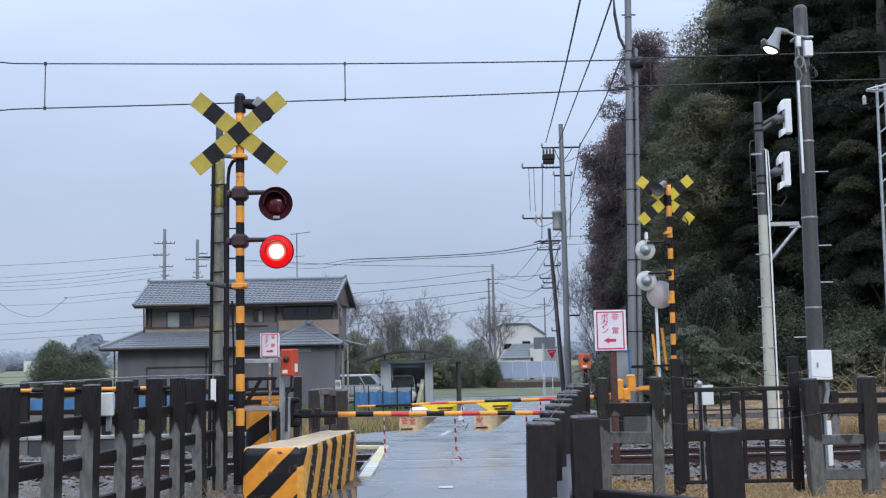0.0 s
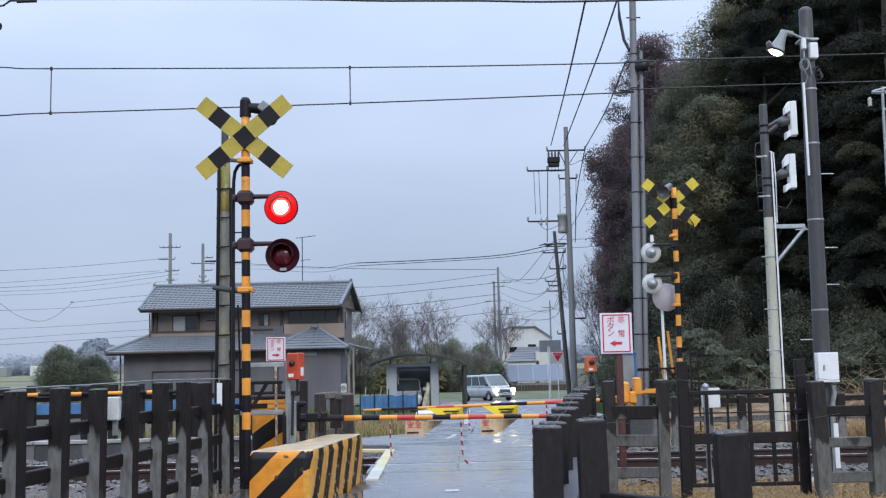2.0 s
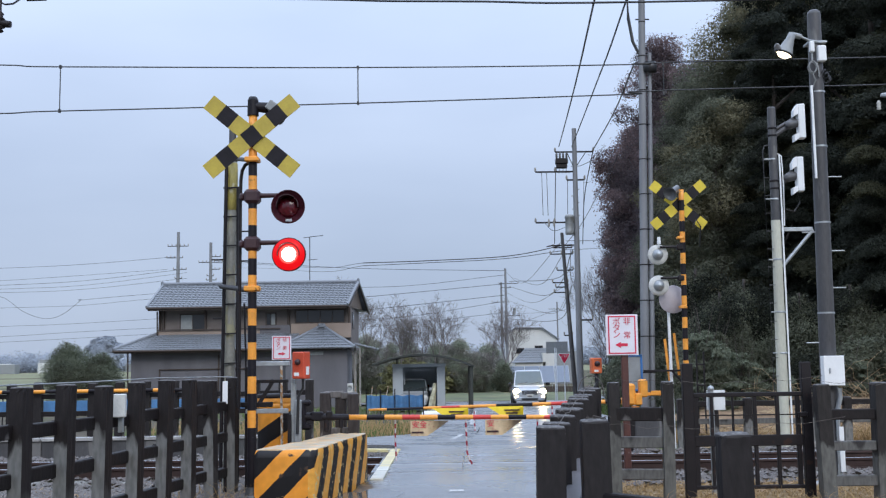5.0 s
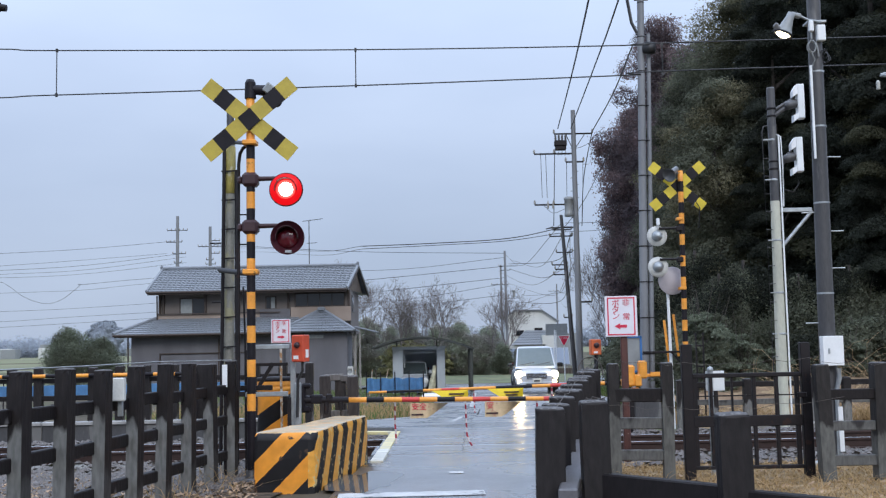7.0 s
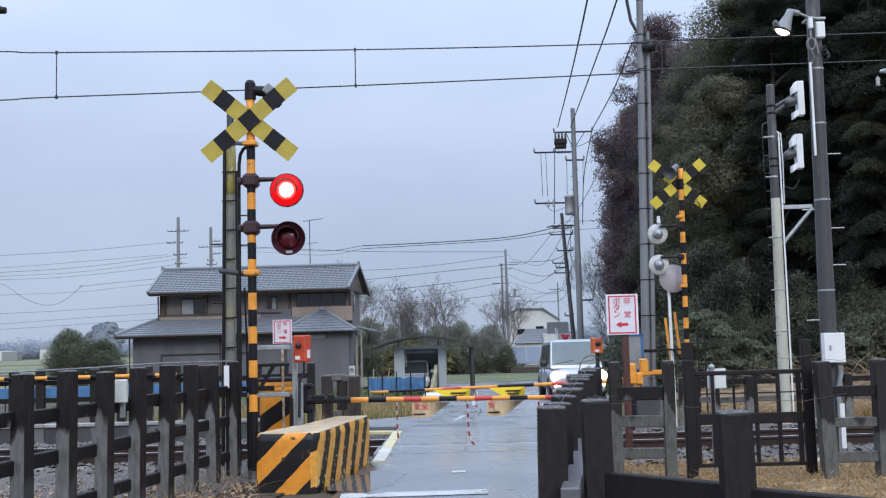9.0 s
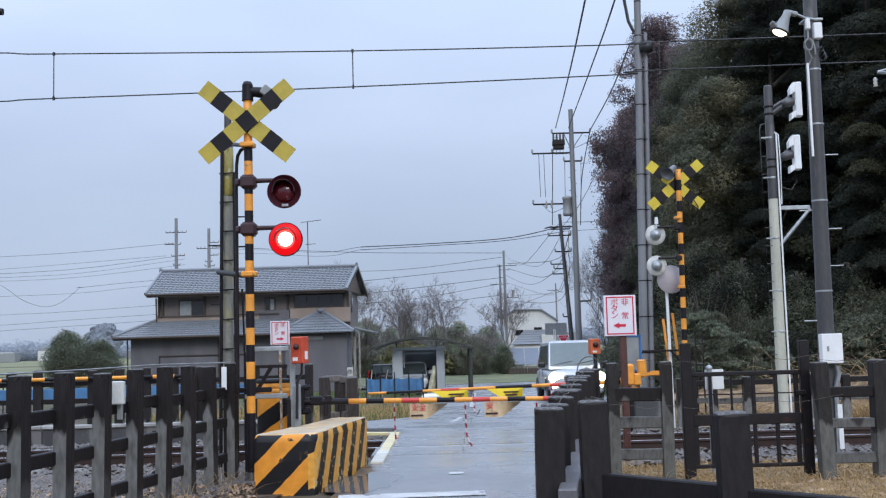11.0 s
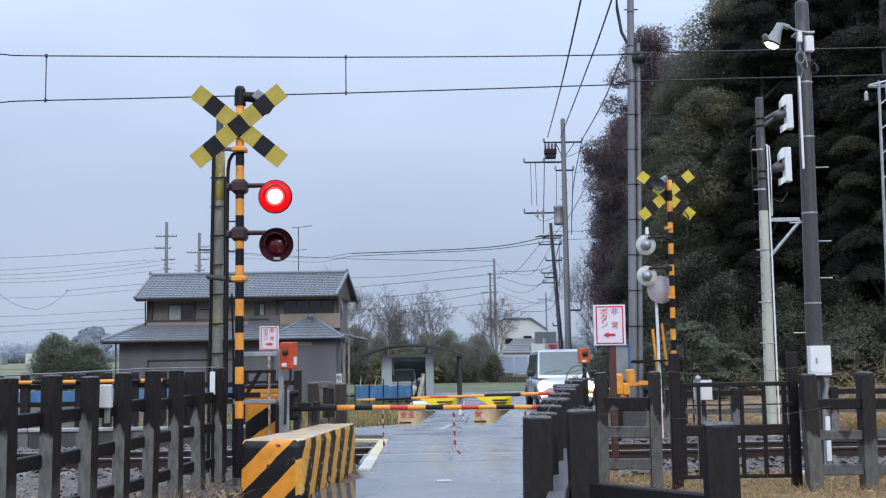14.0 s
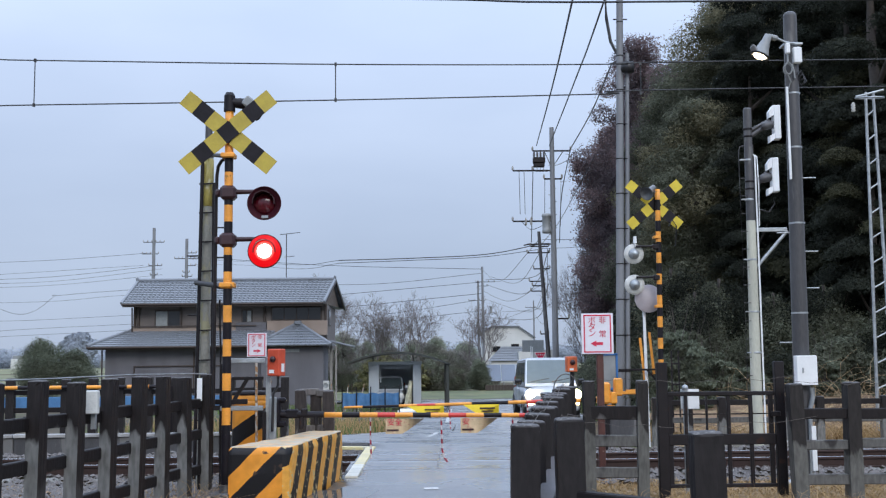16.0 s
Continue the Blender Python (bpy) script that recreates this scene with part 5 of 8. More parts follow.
# ---- steel gate and small posts ----
def steel_gate():
    e = thing("steel_gate", (2.38, 10.6, 0), "rusty dark steel gate standing closed in the fence", "gate")
    for x, w in ((0.005, 0.105), (1.165, 0.095)):
        part("gate_post", Shape().box((x, 0, 0.6), (w, 0.07, 1.42), 0, 0.006), "dark_steel", e)
    for z, th in ((1.0, 0.042), (0.555, 0.105), (0.11, 0.036)):
        part("gate_rail", Shape().box((0.585, 0, z), (1.06, 0.05, th), 0, 0.006), "dark_steel", e)
    part("gate_rail", Shape().box((0.585, 0.02, 0.80), (1.06, 0.012, 0.012)), "dark_steel", e)
    for x, w in ((0.075, 0.05), (0.235, 0.028), (0.44, 0.018), (0.655, 0.036), (0.875, 0.036), (1.075, 0.045)):
        part("bar", Shape().box((x, 0, 0.55), (w, 0.035, 0.9), 0, 0.004), "dark_steel", e)
    part("latch", Shape().box((1.11, -0.04, 0.80), (0.09, 0.03, 0.05), 0, 0.006), "dark_steel", e)


steel_gate()
e = thing("marker_post", (2.70, 10.95, 0), "slim grey pipe post with a blank white plate", "post")
part("pipe", Shape().rod((0, 0, -0.1), (0, 0, 1.03), 0.027, n=12).lathe([(0.027, 1.03), (0.034, 1.04), (0.03, 1.07), (0.0, 1.085)], (0, 0, 0), n=12), "steel", e)
part("plate", Shape().box((0.055, 0.035, 0.935), (0.19, 0.006, 0.20), 0, 0.002), "white", e)


# ---- floodlight pole, near side ----
def flood_pole():
    e = thing("floodlight_pole", (4.40, 12.4, -0.1), "rain-dark concrete pole with lit floodlight and control box", "floodlight pole")
    lean = 0.062 / 5
    part("shaft", Shape().rod((0, 0, 0), (0.062, 0, 5.51), 0.100, 0.078, 22).lathe([(0.078, 0), (0.07, 0.03), (0.045, 0.05), (0.0, 0.055)], (0.062, 0, 5.51), n=22), "wet_pole", e)
    for z in (1.95, 3.0, 3.9, 4.55):
        part("band", Shape().lathe([(0.092 - 0.004 * z + 0.012, z), (0.092 - 0.004 * z + 0.012, z + 0.02)], (lean * z, 0, 0), n=22), "steel", e)
    for z, sx in ((2.25, 1), (2.9, -1), (3.55, 1), (1.62, -1), (2.68, 1)):
        part("step_bolt", Shape().rod((lean * z, 0, z), (lean * z + sx * 0.24, 0, z), 0.008), "steel", e)
    b = part("control_box", Shape().box((0.01, -0.15, 1.30), (0.235, 0.11, 0.335), 0, 0.005), "white", e, "white control box")
    part("lock", Shape().box((-0.04, -0.21, 1.30), (0.02, 0.012, 0.06), 0, 0.004), "steel", b)
    part("conduit", Shape().tube([(0.09, -0.12, 1.1), (0.09, -0.12, 1.0), (0.05, -0.12, 0.85), (0.05, -0.12, 0.1)], 0.028, 10), "steel", e)
    part("cable_duct", Shape().box((-0.045, -0.10, 4.07), (0.02, 0.03, 1.1)), "white", e)
    part("cable_duct", Shape().box((0.07, -0.15, 0.42), (0.05, 0.03, 0.5)), "white", e)
    part("lamp_bracket", Shape().tube([(0.10, -0.09, 5.14), (-0.05, -0.11, 5.16), (-0.14, -0.12, 5.20), (-0.22, -0.12, 5.22)], 0.015, 8).box((0.06, 0, 5.15), (0.22, 0.19, 0.028), 0, 0.005).rod((-0.02, -0.1, 5.15), (-0.02, -0.1, 4.93), 0.012), "steel", e)
    d = Vector((-0.42, 0.02, -0.91)).normalized()
    at = Vector((-0.32, -0.12, 5.075))
    f = part("floodlight", Shape().lathe([(0.0, -0.18), (0.045, -0.18), (0.05, -0.10), (0.062, -0.06), (0.07, -0.02), (0.095, 0.06), (0.112, 0.085), (0.112, 0.092), (0.09, 0.085), (0.06, 0.0)], at, d, 28), "grey_panel", e, "round grey metal floodlight")
    part("lamp_glass", Shape().lathe([(0.0, 0.128), (0.03, 0.126), (0.06, 0.115), (0.085, 0.088)], at, d, 24), "flood_glow", f, "lit bulging lamp glass")
    part("rim", Shape().lathe([(0.112, 0.078), (0.118, 0.083), (0.118, 0.10), (0.108, 0.104)], at, d, 28), "dark_steel", f)
    part("ballast_box", Shape().box((-0.20, -0.12, 5.215), (0.13, 0.07, 0.055), 0, 0.015, Matrix.Rotation(radians(14), 4, "Y")), "grey_panel", f)
    part("side_visor", Shape().box(tuple(at + Vector((-0.115, -0.03, -0.01))), (0.05, 0.11, 0.10), 0, 0.02, Matrix.Rotation(radians(-25), 4, "Y")), "wet_pole", f, "dark side visor")
    part("switch_box", Shape().box((0.09, -0.10, 5.0), (0.10, 0.08, 0.19), 0, 0.01), "white", e)
    part("switch_box", Shape().box((-0.025, -0.12, 5.08), (0.055, 0.05, 0.13), 0, 0.01), "white", e)
    coil = Shape()
    for k, (x, z, rx, rz) in enumerate(((-0.03, 4.83, 0.05, 0.066), (-0.025, 4.84, 0.042, 0.07))):
        coil.tube([(x + rx * math.cos(a), -0.115 - 0.012 * k, z + rz * math.sin(a)) for a in [k * math.tau / 16 for k in range(17)]], 0.008, 6)
    coil.tube([(-0.03, -0.12, 4.77), (0.0, -0.12, 4.68), (-0.03, -0.11, 4.6)], 0.01, 6).tube([(0.03, -0.1, 4.9), (0.045, -0.11, 4.8), (0.05, -0.11, 4.72)], 0.01, 6)
    part("cable_coil", coil, "grey_panel", e)
    loops = Shape()
    for x, z, rx, rz in ((0.145, 4.74, 0.035, 0.085), (0.16, 4.72, 0.04, 0.06), (0.13, 4.76, 0.045, 0.05)):
        loops.tube([(x + rx * math.cos(a), -0.06 + 0.02 * math.sin(2 * a), z + rz * math.sin(a)) for a in [k * math.tau / 16 for k in range(17)]], 0.006, 6)
    part("spare_loops", loops, "cable", e, "dark spare cable loops")


flood_pole()


# ---- far side of the crossing ----
def far_signal():
    e = thing("crossing_signal", (4.22, 18.9, -0.2), "back of the far level crossing signal in amber and black", "crossing signal", "crossing signals")
    part("post", Shape().banded((0, 0, 0.024), (0.045, 0, 4.56), 0.047, 0.047, [i / 24 for i in range(25)], [1, 0]), ["amber", "black"], e, "post with amber and black bands")
    crossbuck(e, (0.0, 0, 4.30), 1.2, 0.18, 39.7, 0.075, ["sign_bright", "black"])
    horn = Shape().lathe([(0.0, -0.02), (0.05, -0.01), (0.055, 0.08), (0.062, 0.15), (0.122, 0.29), (0.128, 0.295), (0.10, 0.27), (0.03, 0.16), (0.0, 0.16)], (-0.02, 0.02, 4.60), (-0.58, -0.66, -0.48), 24).rod((0, 0, 4.5), (-0.02, 0.02, 4.58), 0.03)
    part("loudspeaker", horn, "horn", e, "dark grey horn loudspeaker")
    part("cable_loop", Shape().tube([(0.36, 0.1, 3.55), (0.38, 0.05, 3.9), (0.3, 0.03, 4.02), (0.24, 0.05, 3.9)], 0.012, 6), "cable", e)
    for z in (3.41, 2.86):
        part("lamp_arm", Shape().rod((0, 0, z + 0.13), (-0.37, 0.02, z + 0.13), 0.022).box((-0.02, 0, z + 0.12), (0.12, 0.12, 0.1), 0, 0.02), "dark_steel", e)
        s = Shape().lathe([(0.175, -0.01), (0.18, 0.0), (0.175, 0.02), (0.0, 0.03)], (-0.4, 0.06, z), (0, 1, 0), 32).lathe([(0.165, -0.012), (0.175, -0.01)], (-0.4, 0.06, z), (0, 1, 0), 32)
        d = part("lamp_backplate", Shape().lathe([(0.095, -0.012), (0.178, -0.012), (0.18, 0.0), (0.176, 0.02)], (-0.4, 0.06, z), (0, 1, 0), 36), "disc_pale", e, "pale round lamp backplate")
        part("lamp_dome", Shape().lathe([(0.0, -0.12), (0.05, -0.11), (0.085, -0.07), (0.098, -0.015)], (-0.4, 0.06, z), (0, 1, 0), 24), "steel", d, "grey metal lamp dome")
    part("round_plate", Shape().lathe([(0.0, -0.006), (0.245, -0.006), (0.25, 0.0), (0.245, 0.006), (0.0, 0.006)], (-0.13, 0.2, 2.62), (0, 1, 0), 40), "plate_white", e, "pale round plate")
    part("clamp", Shape().box((0, 0, 2.47), (0.13, 0.12, 0.05), 0, 0.008), "amber", e)
    part("clamp", Shape().box((0, 0, 3.7), (0.13, 0.12, 0.05), 0, 0.008), "amber", e)
    part("bell", Shape().rod((-0.38, 0.02, 3.6), (-0.38, 0.02, 3.72), 0.035, 0.028, 12).rod((-0.38, 0.02, 3.53), (-0.38, 0.02, 3.6), 0.012), "white", e)


far_signal()
e = thing("raised_arm_post", (4.02, 19.2, -0.2), "slender white pole with yellow guard slats", "pole")
part("pole", Shape().rod((0.025, 0, 0.0), (0.0, 0, 2.75), 0.03, 0.026, 12), "white", e)
for x, z in ((-0.04, 1.55), (0.13, 1.65)):
    part("slat", Shape().box((x, 0.05, z), (0.045, 0.02, 0.75), 0, 0.004, Matrix.Rotation(radians(-5), 4, "Y")), "amber", e)
part("bracket", Shape().box((-0.1, -0.1, 1.36), (0.8, 0.04, 0.035), 0, 0.004).box((0.12, -0.1, 1.22), (0.03, 0.03, 0.36), 0, 0.004, Matrix.Rotation(radians(-40), 4, "Y")), "dark_steel", e)
e = thing("route_board", (3.40, 19.4, -0.2), "blue-framed grey board on a post", "board")
part("panel", Shape().box((0, 0, 1.33), (0.26, 0.03, 0.62), 0, 0.004), "grey_panel", e)
part("frame", Shape().box((0, -0.01, 1.635), (0.31, 0.05, 0.035), 0, 0.004).box((0, -0.01, 1.02), (0.31, 0.05, 0.035), 0, 0.004).box((-0.14, -0.01, 1.33), (0.035, 0.05, 0.65), 0, 0.004).box((0.14, -0.01, 1.33), (0.035, 0.05, 0.65), 0, 0.004), "blue_frame", e)
part("leg", Shape().box((0, 0.03, 0.5), (0.06, 0.05, 1.1), 0, 0.004), "steel", e)


def far_machine():
    e = thing("barrier_machine", (3.2, 18.3, -0.2), "amber barrier drive unit with counterweight bar", "barrier machine", "barrier machines")
    part("drive_box", Shape().box((-0.07, 0, 0.98), (0.16, 0.24, 0.36), 0, 0.03).box((0.06, -0.02, 0.90), (0.12, 0.2, 0.2), 0, 0.02), "amber", e)
    part("upper_box", Shape().box((0.15, -0.02, 1.08), (0.14, 0.18, 0.30), 0, 0.025), "amber", e)
    part("weight_bar", Shape().box((0.33, 0, 0.98), (0.5, 0.06, 0.055), 0, 0.008).box((0.5, 0, 0.99), (0.1, 0.1, 0.09), 0, 0.01), "amber", e)
    part("pedestal", Shape().box((-0.03, 0.05, 0.2), (0.09, 0.12, 1.1), 0, 0.01), "dark_steel", e)
    part("base_cabinet", Shape().box((0.26, 0.12, 0.42), (0.52, 0.3, 0.66), 0, 0.02), "wet_pole", e)
    part("arm_socket", Shape().box((-0.12, 0.11, 0.86), (0.14, 0.26, 0.12), 0, 0.015), "amber", e)
    part("reflector", Shape().box((0.36, -0.04, 1.0), (0.16, 0.012, 0.07), 0, 0.003), "amber", e)
    part("pivot_box", Shape().box((0.02, 0.0, 0.68), (0.14, 0.16, 0.2), 0, 0.02), "amber", e)


far_machine()


def far_barrier():
    e = thing("crossing_barrier", (0, 18.5, 0), "lowered far barrier arm with two yellow warning banners", "crossing barrier", "crossing barriers")
    part("arm", arm_colours(Shape(), 3.05, -1.30, 0.66, 0.575, 0.036, 0.02, 0.30, [1, 0, 0, 2, 0, 1]), ["amber", "black", "arm_red"], e)
    for x, w, z in ((-0.22, 0.62, 0.585), (0.72, 0.62, 0.60)):
        s = Shape()
        for q in (0.0, 0.004):
            s.v += [(x, q - 0.03, z), (x + w, q - 0.03, z + 0.005), (x + w, q + 0.05, z - 0.17), (x + 0.27, q - 0.05, z - 0.17)]
        s.f, s.m, s.s = [(3, 2, 1, 0), (4, 5, 6, 7)], [0, 0], [False, False]
        b = part("banner", s, "banner_yellow", e, "yellow vinyl banner with unreadable black print")
        for k in range(2):
            part("small_print", Shape().box((x + 0.42, -0.06 + 0.01 * k, z - 0.06 - 0.05 * k), (0.26 - 0.06 * k, 0.003, 0.026)), "maroon", b)
    part("hanging_cord", Shape().tube([(0.5, 0, 0.6), (0.5, 0, 0.4), (0.51, 0, 0.2)], 0.014, 6), "cord", e)
    part("hanging_cord", Shape().tube([(1.83, 0, 0.62), (1.83, 0, 0.4), (1.83, 0, 0.2)], 0.014, 6), "cord", e)


far_barrier()


def signal_mast():
    e = thing("signal_mast", (5.80, 18.4, -0.28), "pale concrete mast with ladder, brackets and two white signal heads", "signal mast")
    part("shaft", Shape().rod((-0.06, 0, 0), (-0.03, 0, 4.0), 0.098, 0.078, 20), "pale_pole", e, "pale lower shaft")
    part("upper_shaft", Shape().rod((-0.03, 0, 4.0), (-0.02, 0, 5.97), 0.077, 0.069, 20).lathe([(0.069, 0), (0.06, 0.025), (0, 0.03)], (-0.02, 0, 5.97), n=20), "wet_pole", e, "dark rain-soaked upper shaft")
    part("cable_strip", Shape().box((0.062, -0.06, 2.7), (0.024, 0.024, 4.9)), "white", e)
    part("ladder_rail", Shape().tube([(-0.205, -0.05, 0.2), (-0.215, -0.05, 5.2), (-0.19, -0.05, 5.3), (-0.10, -0.03, 5.32)], 0.008, 8), "wet_pole", e)
    for i in range(16):
        part("ladder_rung", Shape().rod((-0.215, -0.05, 0.4 + i * 0.31), (-0.10, -0.05, 0.4 + i * 0.31), 0.006), "wet_pole", e)
    for z in (1.7, 2.4, 3.3, 4.35, 5.05):
        part("clamp", Shape().lathe([(0.101 - 0.006 * z, z), (0.106 - 0.006 * z, z + 0.005), (0.106 - 0.006 * z, z + 0.03), (0.101 - 0.006 * z, z + 0.035)], (-0.035, 0, 0), n=20).box((-0.13, -0.03, z + 0.02), (0.12, 0.04, 0.02)), "steel", e)
    part("side_bracket", Shape().box((0.29, 0, 3.84), (0.60, 0.06, 0.07), 0, 0.006).rod((0.05, 0, 3.2), (0.6, 0, 3.82), 0.03, n=8), "steel", e)
    for z, x in ((5.72, 0.48), (4.79, 0.41)):
        head = Shape().box((x, -0.05, z), (0.11, 0.18, 0.60), 0, 0.012, Matrix.Rotation(radians(-10), 4, "Z"))
        h = part("signal_head", head, "white", e, "white signal head")
        part("sloped_hood", Shape().prism([(-0.10, -0.36), (0.0, -0.28), (0.0, 0.30), (-0.03, 0.30), (-0.10, 0.19), (-0.10, 0.08), (-0.02, 0.13), (-0.02, -0.20), (-0.10, -0.24)], lambda u, v: (x - 0.05 + u, -0.12, z + v), lambda u, v: (x - 0.05 + u, 0.02, z + v)), "white", h)
        part("lamp_barrel", Shape().lathe([(0.075, 0.0), (0.075, 0.14), (0.06, 0.2), (0.0, 0.22)], (x - 0.08, -0.03, z - 0.02), (-0.9, -0.25, -0.28), 18), "wet_pole", h, "dark grey lamp barrel")
        part("mounting_arm", Shape().rod((0.0, 0, z - 0.24), (x - 0.2, -0.02, z - 0.05), 0.042, n=10).rod((0.0, 0, z - 0.14), (x - 0.12, -0.02, z + 0.06), 0.03, n=8), "wet_pole", e, "dark cast mounting arm")
        for dz in (0.0, -0.13):
            part("clamp_ring", Shape().lathe([(0.078, z - 0.12 + dz), (0.084, z - 0.115 + dz), (0.084, z - 0.09 + dz), (0.078, z - 0.085 + dz)], (-0.025, 0, 0), n=18), "dark_steel", e)
    part("side_pipe", Shape().tube([(0.10, -0.05, 3.9), (0.115, -0.05, 4.6), (0.10, -0.05, 5.12), (0.03, -0.05, 5.16)], 0.012, 6), "white", e)
    part("feed_cable", Shape().tube([(0.35, 0, 4.55), (0.4, 0, 4.3), (0.3, 0, 4.15), (0.12, 0, 4.2)], 0.012, 6), "cable", e)


signal_mast()


# black steel stand behind the far fence
e = thing("steel_stand", (4.98, 21.0, -0.3), "black steel stand with cross bars behind the fence", "stand")
for x in (-0.07, 0.07):
    part("upright", Shape().box((x, 0, 0.9), (0.03, 0.03, 1.8), 0, 0.004), "dark_steel", e)
for z in (0.75, 1.15, 1.55):
    part("cross_bar", Shape().box((0, 0, z), (0.11, 0.025, 0.03), 0, 0.004), "dark_steel", e)


# ---- overhead line ----
def wire(name, pts, r, label, group="", steps=8):
    """A cable through the given points, smoothly bent."""
    v = [Vector(p) for p in pts]
    v = [v[0] * 2 - v[1]] + v + [v[-1] * 2 - v[-2]]
    p = []
    for a, b, c, d in zip(v, v[1:], v[2:], v[3:]):
        for i in range(steps):
            t = i / steps
            p.append(0.5 * (2 * b + (c - a) * t + (2 * a - 5 * b + 4 * c - d) * t * t + (3 * b - a - 3 * c + d) * t ** 3))
    p.append(v[-2])
    return single(name, Shape().tube(p, r, 5), "cable", (0, 0, 0), label, "cable", group)


wire("contact_wire", [(-40, 15.1, 5.05), (-10, 15.1, 5.0), (-5.46, 15.1, 5.03), (-1.18, 15.1, 5.08), (2.63, 15.1, 5.15), (6.47, 15.1, 5.24), (40, 15.1, 5.5)], 0.010, "dark overhead contact wire above the track", "overhead line")
wire("messenger_wire", [(-40, 15.1, 5.95), (-10, 15.1, 5.76), (-5.47, 15.1, 5.68), (-1.17, 15.1, 5.605), (2.77, 15.1, 5.59), (6.5, 15.1, 5.645), (40, 15.1, 5.9)], 0.010, "dark overhead carrier wire above the track", "overhead line")
wire("feeder_wire", [(-40, 15.1, 7.3), (-6.33, 15.1, 6.73), (0.07, 15.1, 6.57), (6.47, 15.1, 6.54), (40, 15.1, 6.9)], 0.017, "thick dark feeder cable high above the track", "overhead line")
for x, a, b in ((-5.47, 5.03, 5.68), (-1.18, 5.08, 5.605), (3.22, 5.16, 5.595), (-9.8, 5.0, 5.755), (7.4, 5.25, 5.65)):
    single("dropper", Shape().rod((0, 0, 0), (0, 0, b - a), 0.008, n=6).box((0, 0, 0), (0.03, 0.03, 0.05)).box((0, 0, b - a), (0.03, 0.03, 0.05)), "cable", (x, 15.1, a), "thin dropper rod between the overhead wires", "dropper", "droppers of the overhead line")
e = thing("insulator", (-6.40, 15.1, 6.10), "dark ribbed insulator hanging from the feeder cable", "insulator")
part("ribbed_body", Shape().lathe([(0.02, 0.0), (0.05, 0.02), (0.03, 0.06), (0.07, 0.08), (0.03, 0.12), (0.07, 0.14), (0.03, 0.18), (0.07, 0.2), (0.03, 0.24), (0.05, 0.28), (0.015, 0.32), (0.015, 0.62)], (0.04, 0, 0.1), n=14), "dark_steel", e)
part("clamp", Shape().rod((0.04, 0, 0.24), (0.19, 0, 0.22), 0.06, 0.05, 12), "dark_steel", e)
part("jumper", Shape().tube([(0.0, 0, 0.58), (0.10, 0, 0.52), (0.22, 0, 0.53), (0.32, 0, 0.60), (0.5, 0, 0.60)], 0.014, 6).rod((0.42, 0, 0.59), (0.70, 0, 0.595), 0.028, n=8), "cable", e)


def lattice_mast(at, h):
    e = thing("lattice_mast", at, "grey galvanised lattice mast of the overhead line", "mast")
    w = 0.36
    for sx in (-1, 1):
        part("leg", Shape().rod((sx * w / 2, 0, 0), (sx * w * 0.22, 0, h), 0.035, 0.03, 6), "steel", e)
    for i in range(14):
        k = i / 14
        ww = w / 2 * (1 - 0.56 * k)
        part("lattice_bar", Shape().rod((-ww, 0, h * k), (ww, 0, h * (k + 0.02)), 0.018, n=6), "steel", e)
    part("ring", Shape().tube([(0.28 * math.cos(a), 0.28 * math.sin(a), h - 0.12 + 0.05 * math.sin(a)) for a in [j * math.tau / 20 for j in range(21)]], 0.02, 6).rod((-0.3, 0, h - 0.1), (0.3, 0, h + 0.05), 0.025, n=8), "steel", e)
    part("insulator", Shape().lathe([(0.02, 0), (0.05, 0.02), (0.03, 0.06), (0.05, 0.08), (0.03, 0.12), (0.05, 0.14), (0.02, 0.2)], (-0.36, 0, h - 0.42), n=12), "disc_pale", e)
    part("cross_arm", Shape().box((0.9, 0, h * 0.36), (1.6, 0.06, 0.07), 0, 0.006), "steel", e)


lattice_mast((9.52, 22.0, -0.35), 7.25)


# ---- utility poles and lines ----
def utility_pole(name, at, h, r, arms, label, lean=0.0, material="grey_pole", transformer=None, arm=0.065):
    e = thing(name, at, label, "utility pole", "utility poles")
    part("shaft", Shape().rod((0, 0, 0), (lean, 0, h), r, r * 0.65, 14), material, e)
    for z, x0, x1 in arms:
        a = part("cross_arm", Shape().box(((x0 + x1) / 2 + lean * z / h, 0, z), (x1 - x0, arm, arm), 0, 0.01), "dark_steel", e)
        k = arm / 0.065
        n = max(2, int((x1 - x0) / 0.6) + 1)
        for i in range(n):
            part("insulator", Shape().lathe([(0.03 * k, 0), (0.05 * k, 0.03 * k), (0.035 * k, 0.07 * k), (0.05 * k, 0.1 * k), (0.02 * k, 0.18 * k)], (x0 + (x1 - x0) * i / (n - 1) + lean * z / h, 0, z + 0.02 * k), n=10), "concrete", a)
    if transformer:
        z, sx = transformer
        part("transformer", Shape().lathe([(0.0, 0), (0.17, 0.02), (0.185, 0.08), (0.185, 0.16), (0.175, 0.18), (0.175, 0.70), (0.195, 0.72), (0.195, 0.80), (0.15, 0.85), (0.0, 0.88)], (sx, -0.1, z), n=20), "grey_panel", e, "grey pole transformer")
    return e


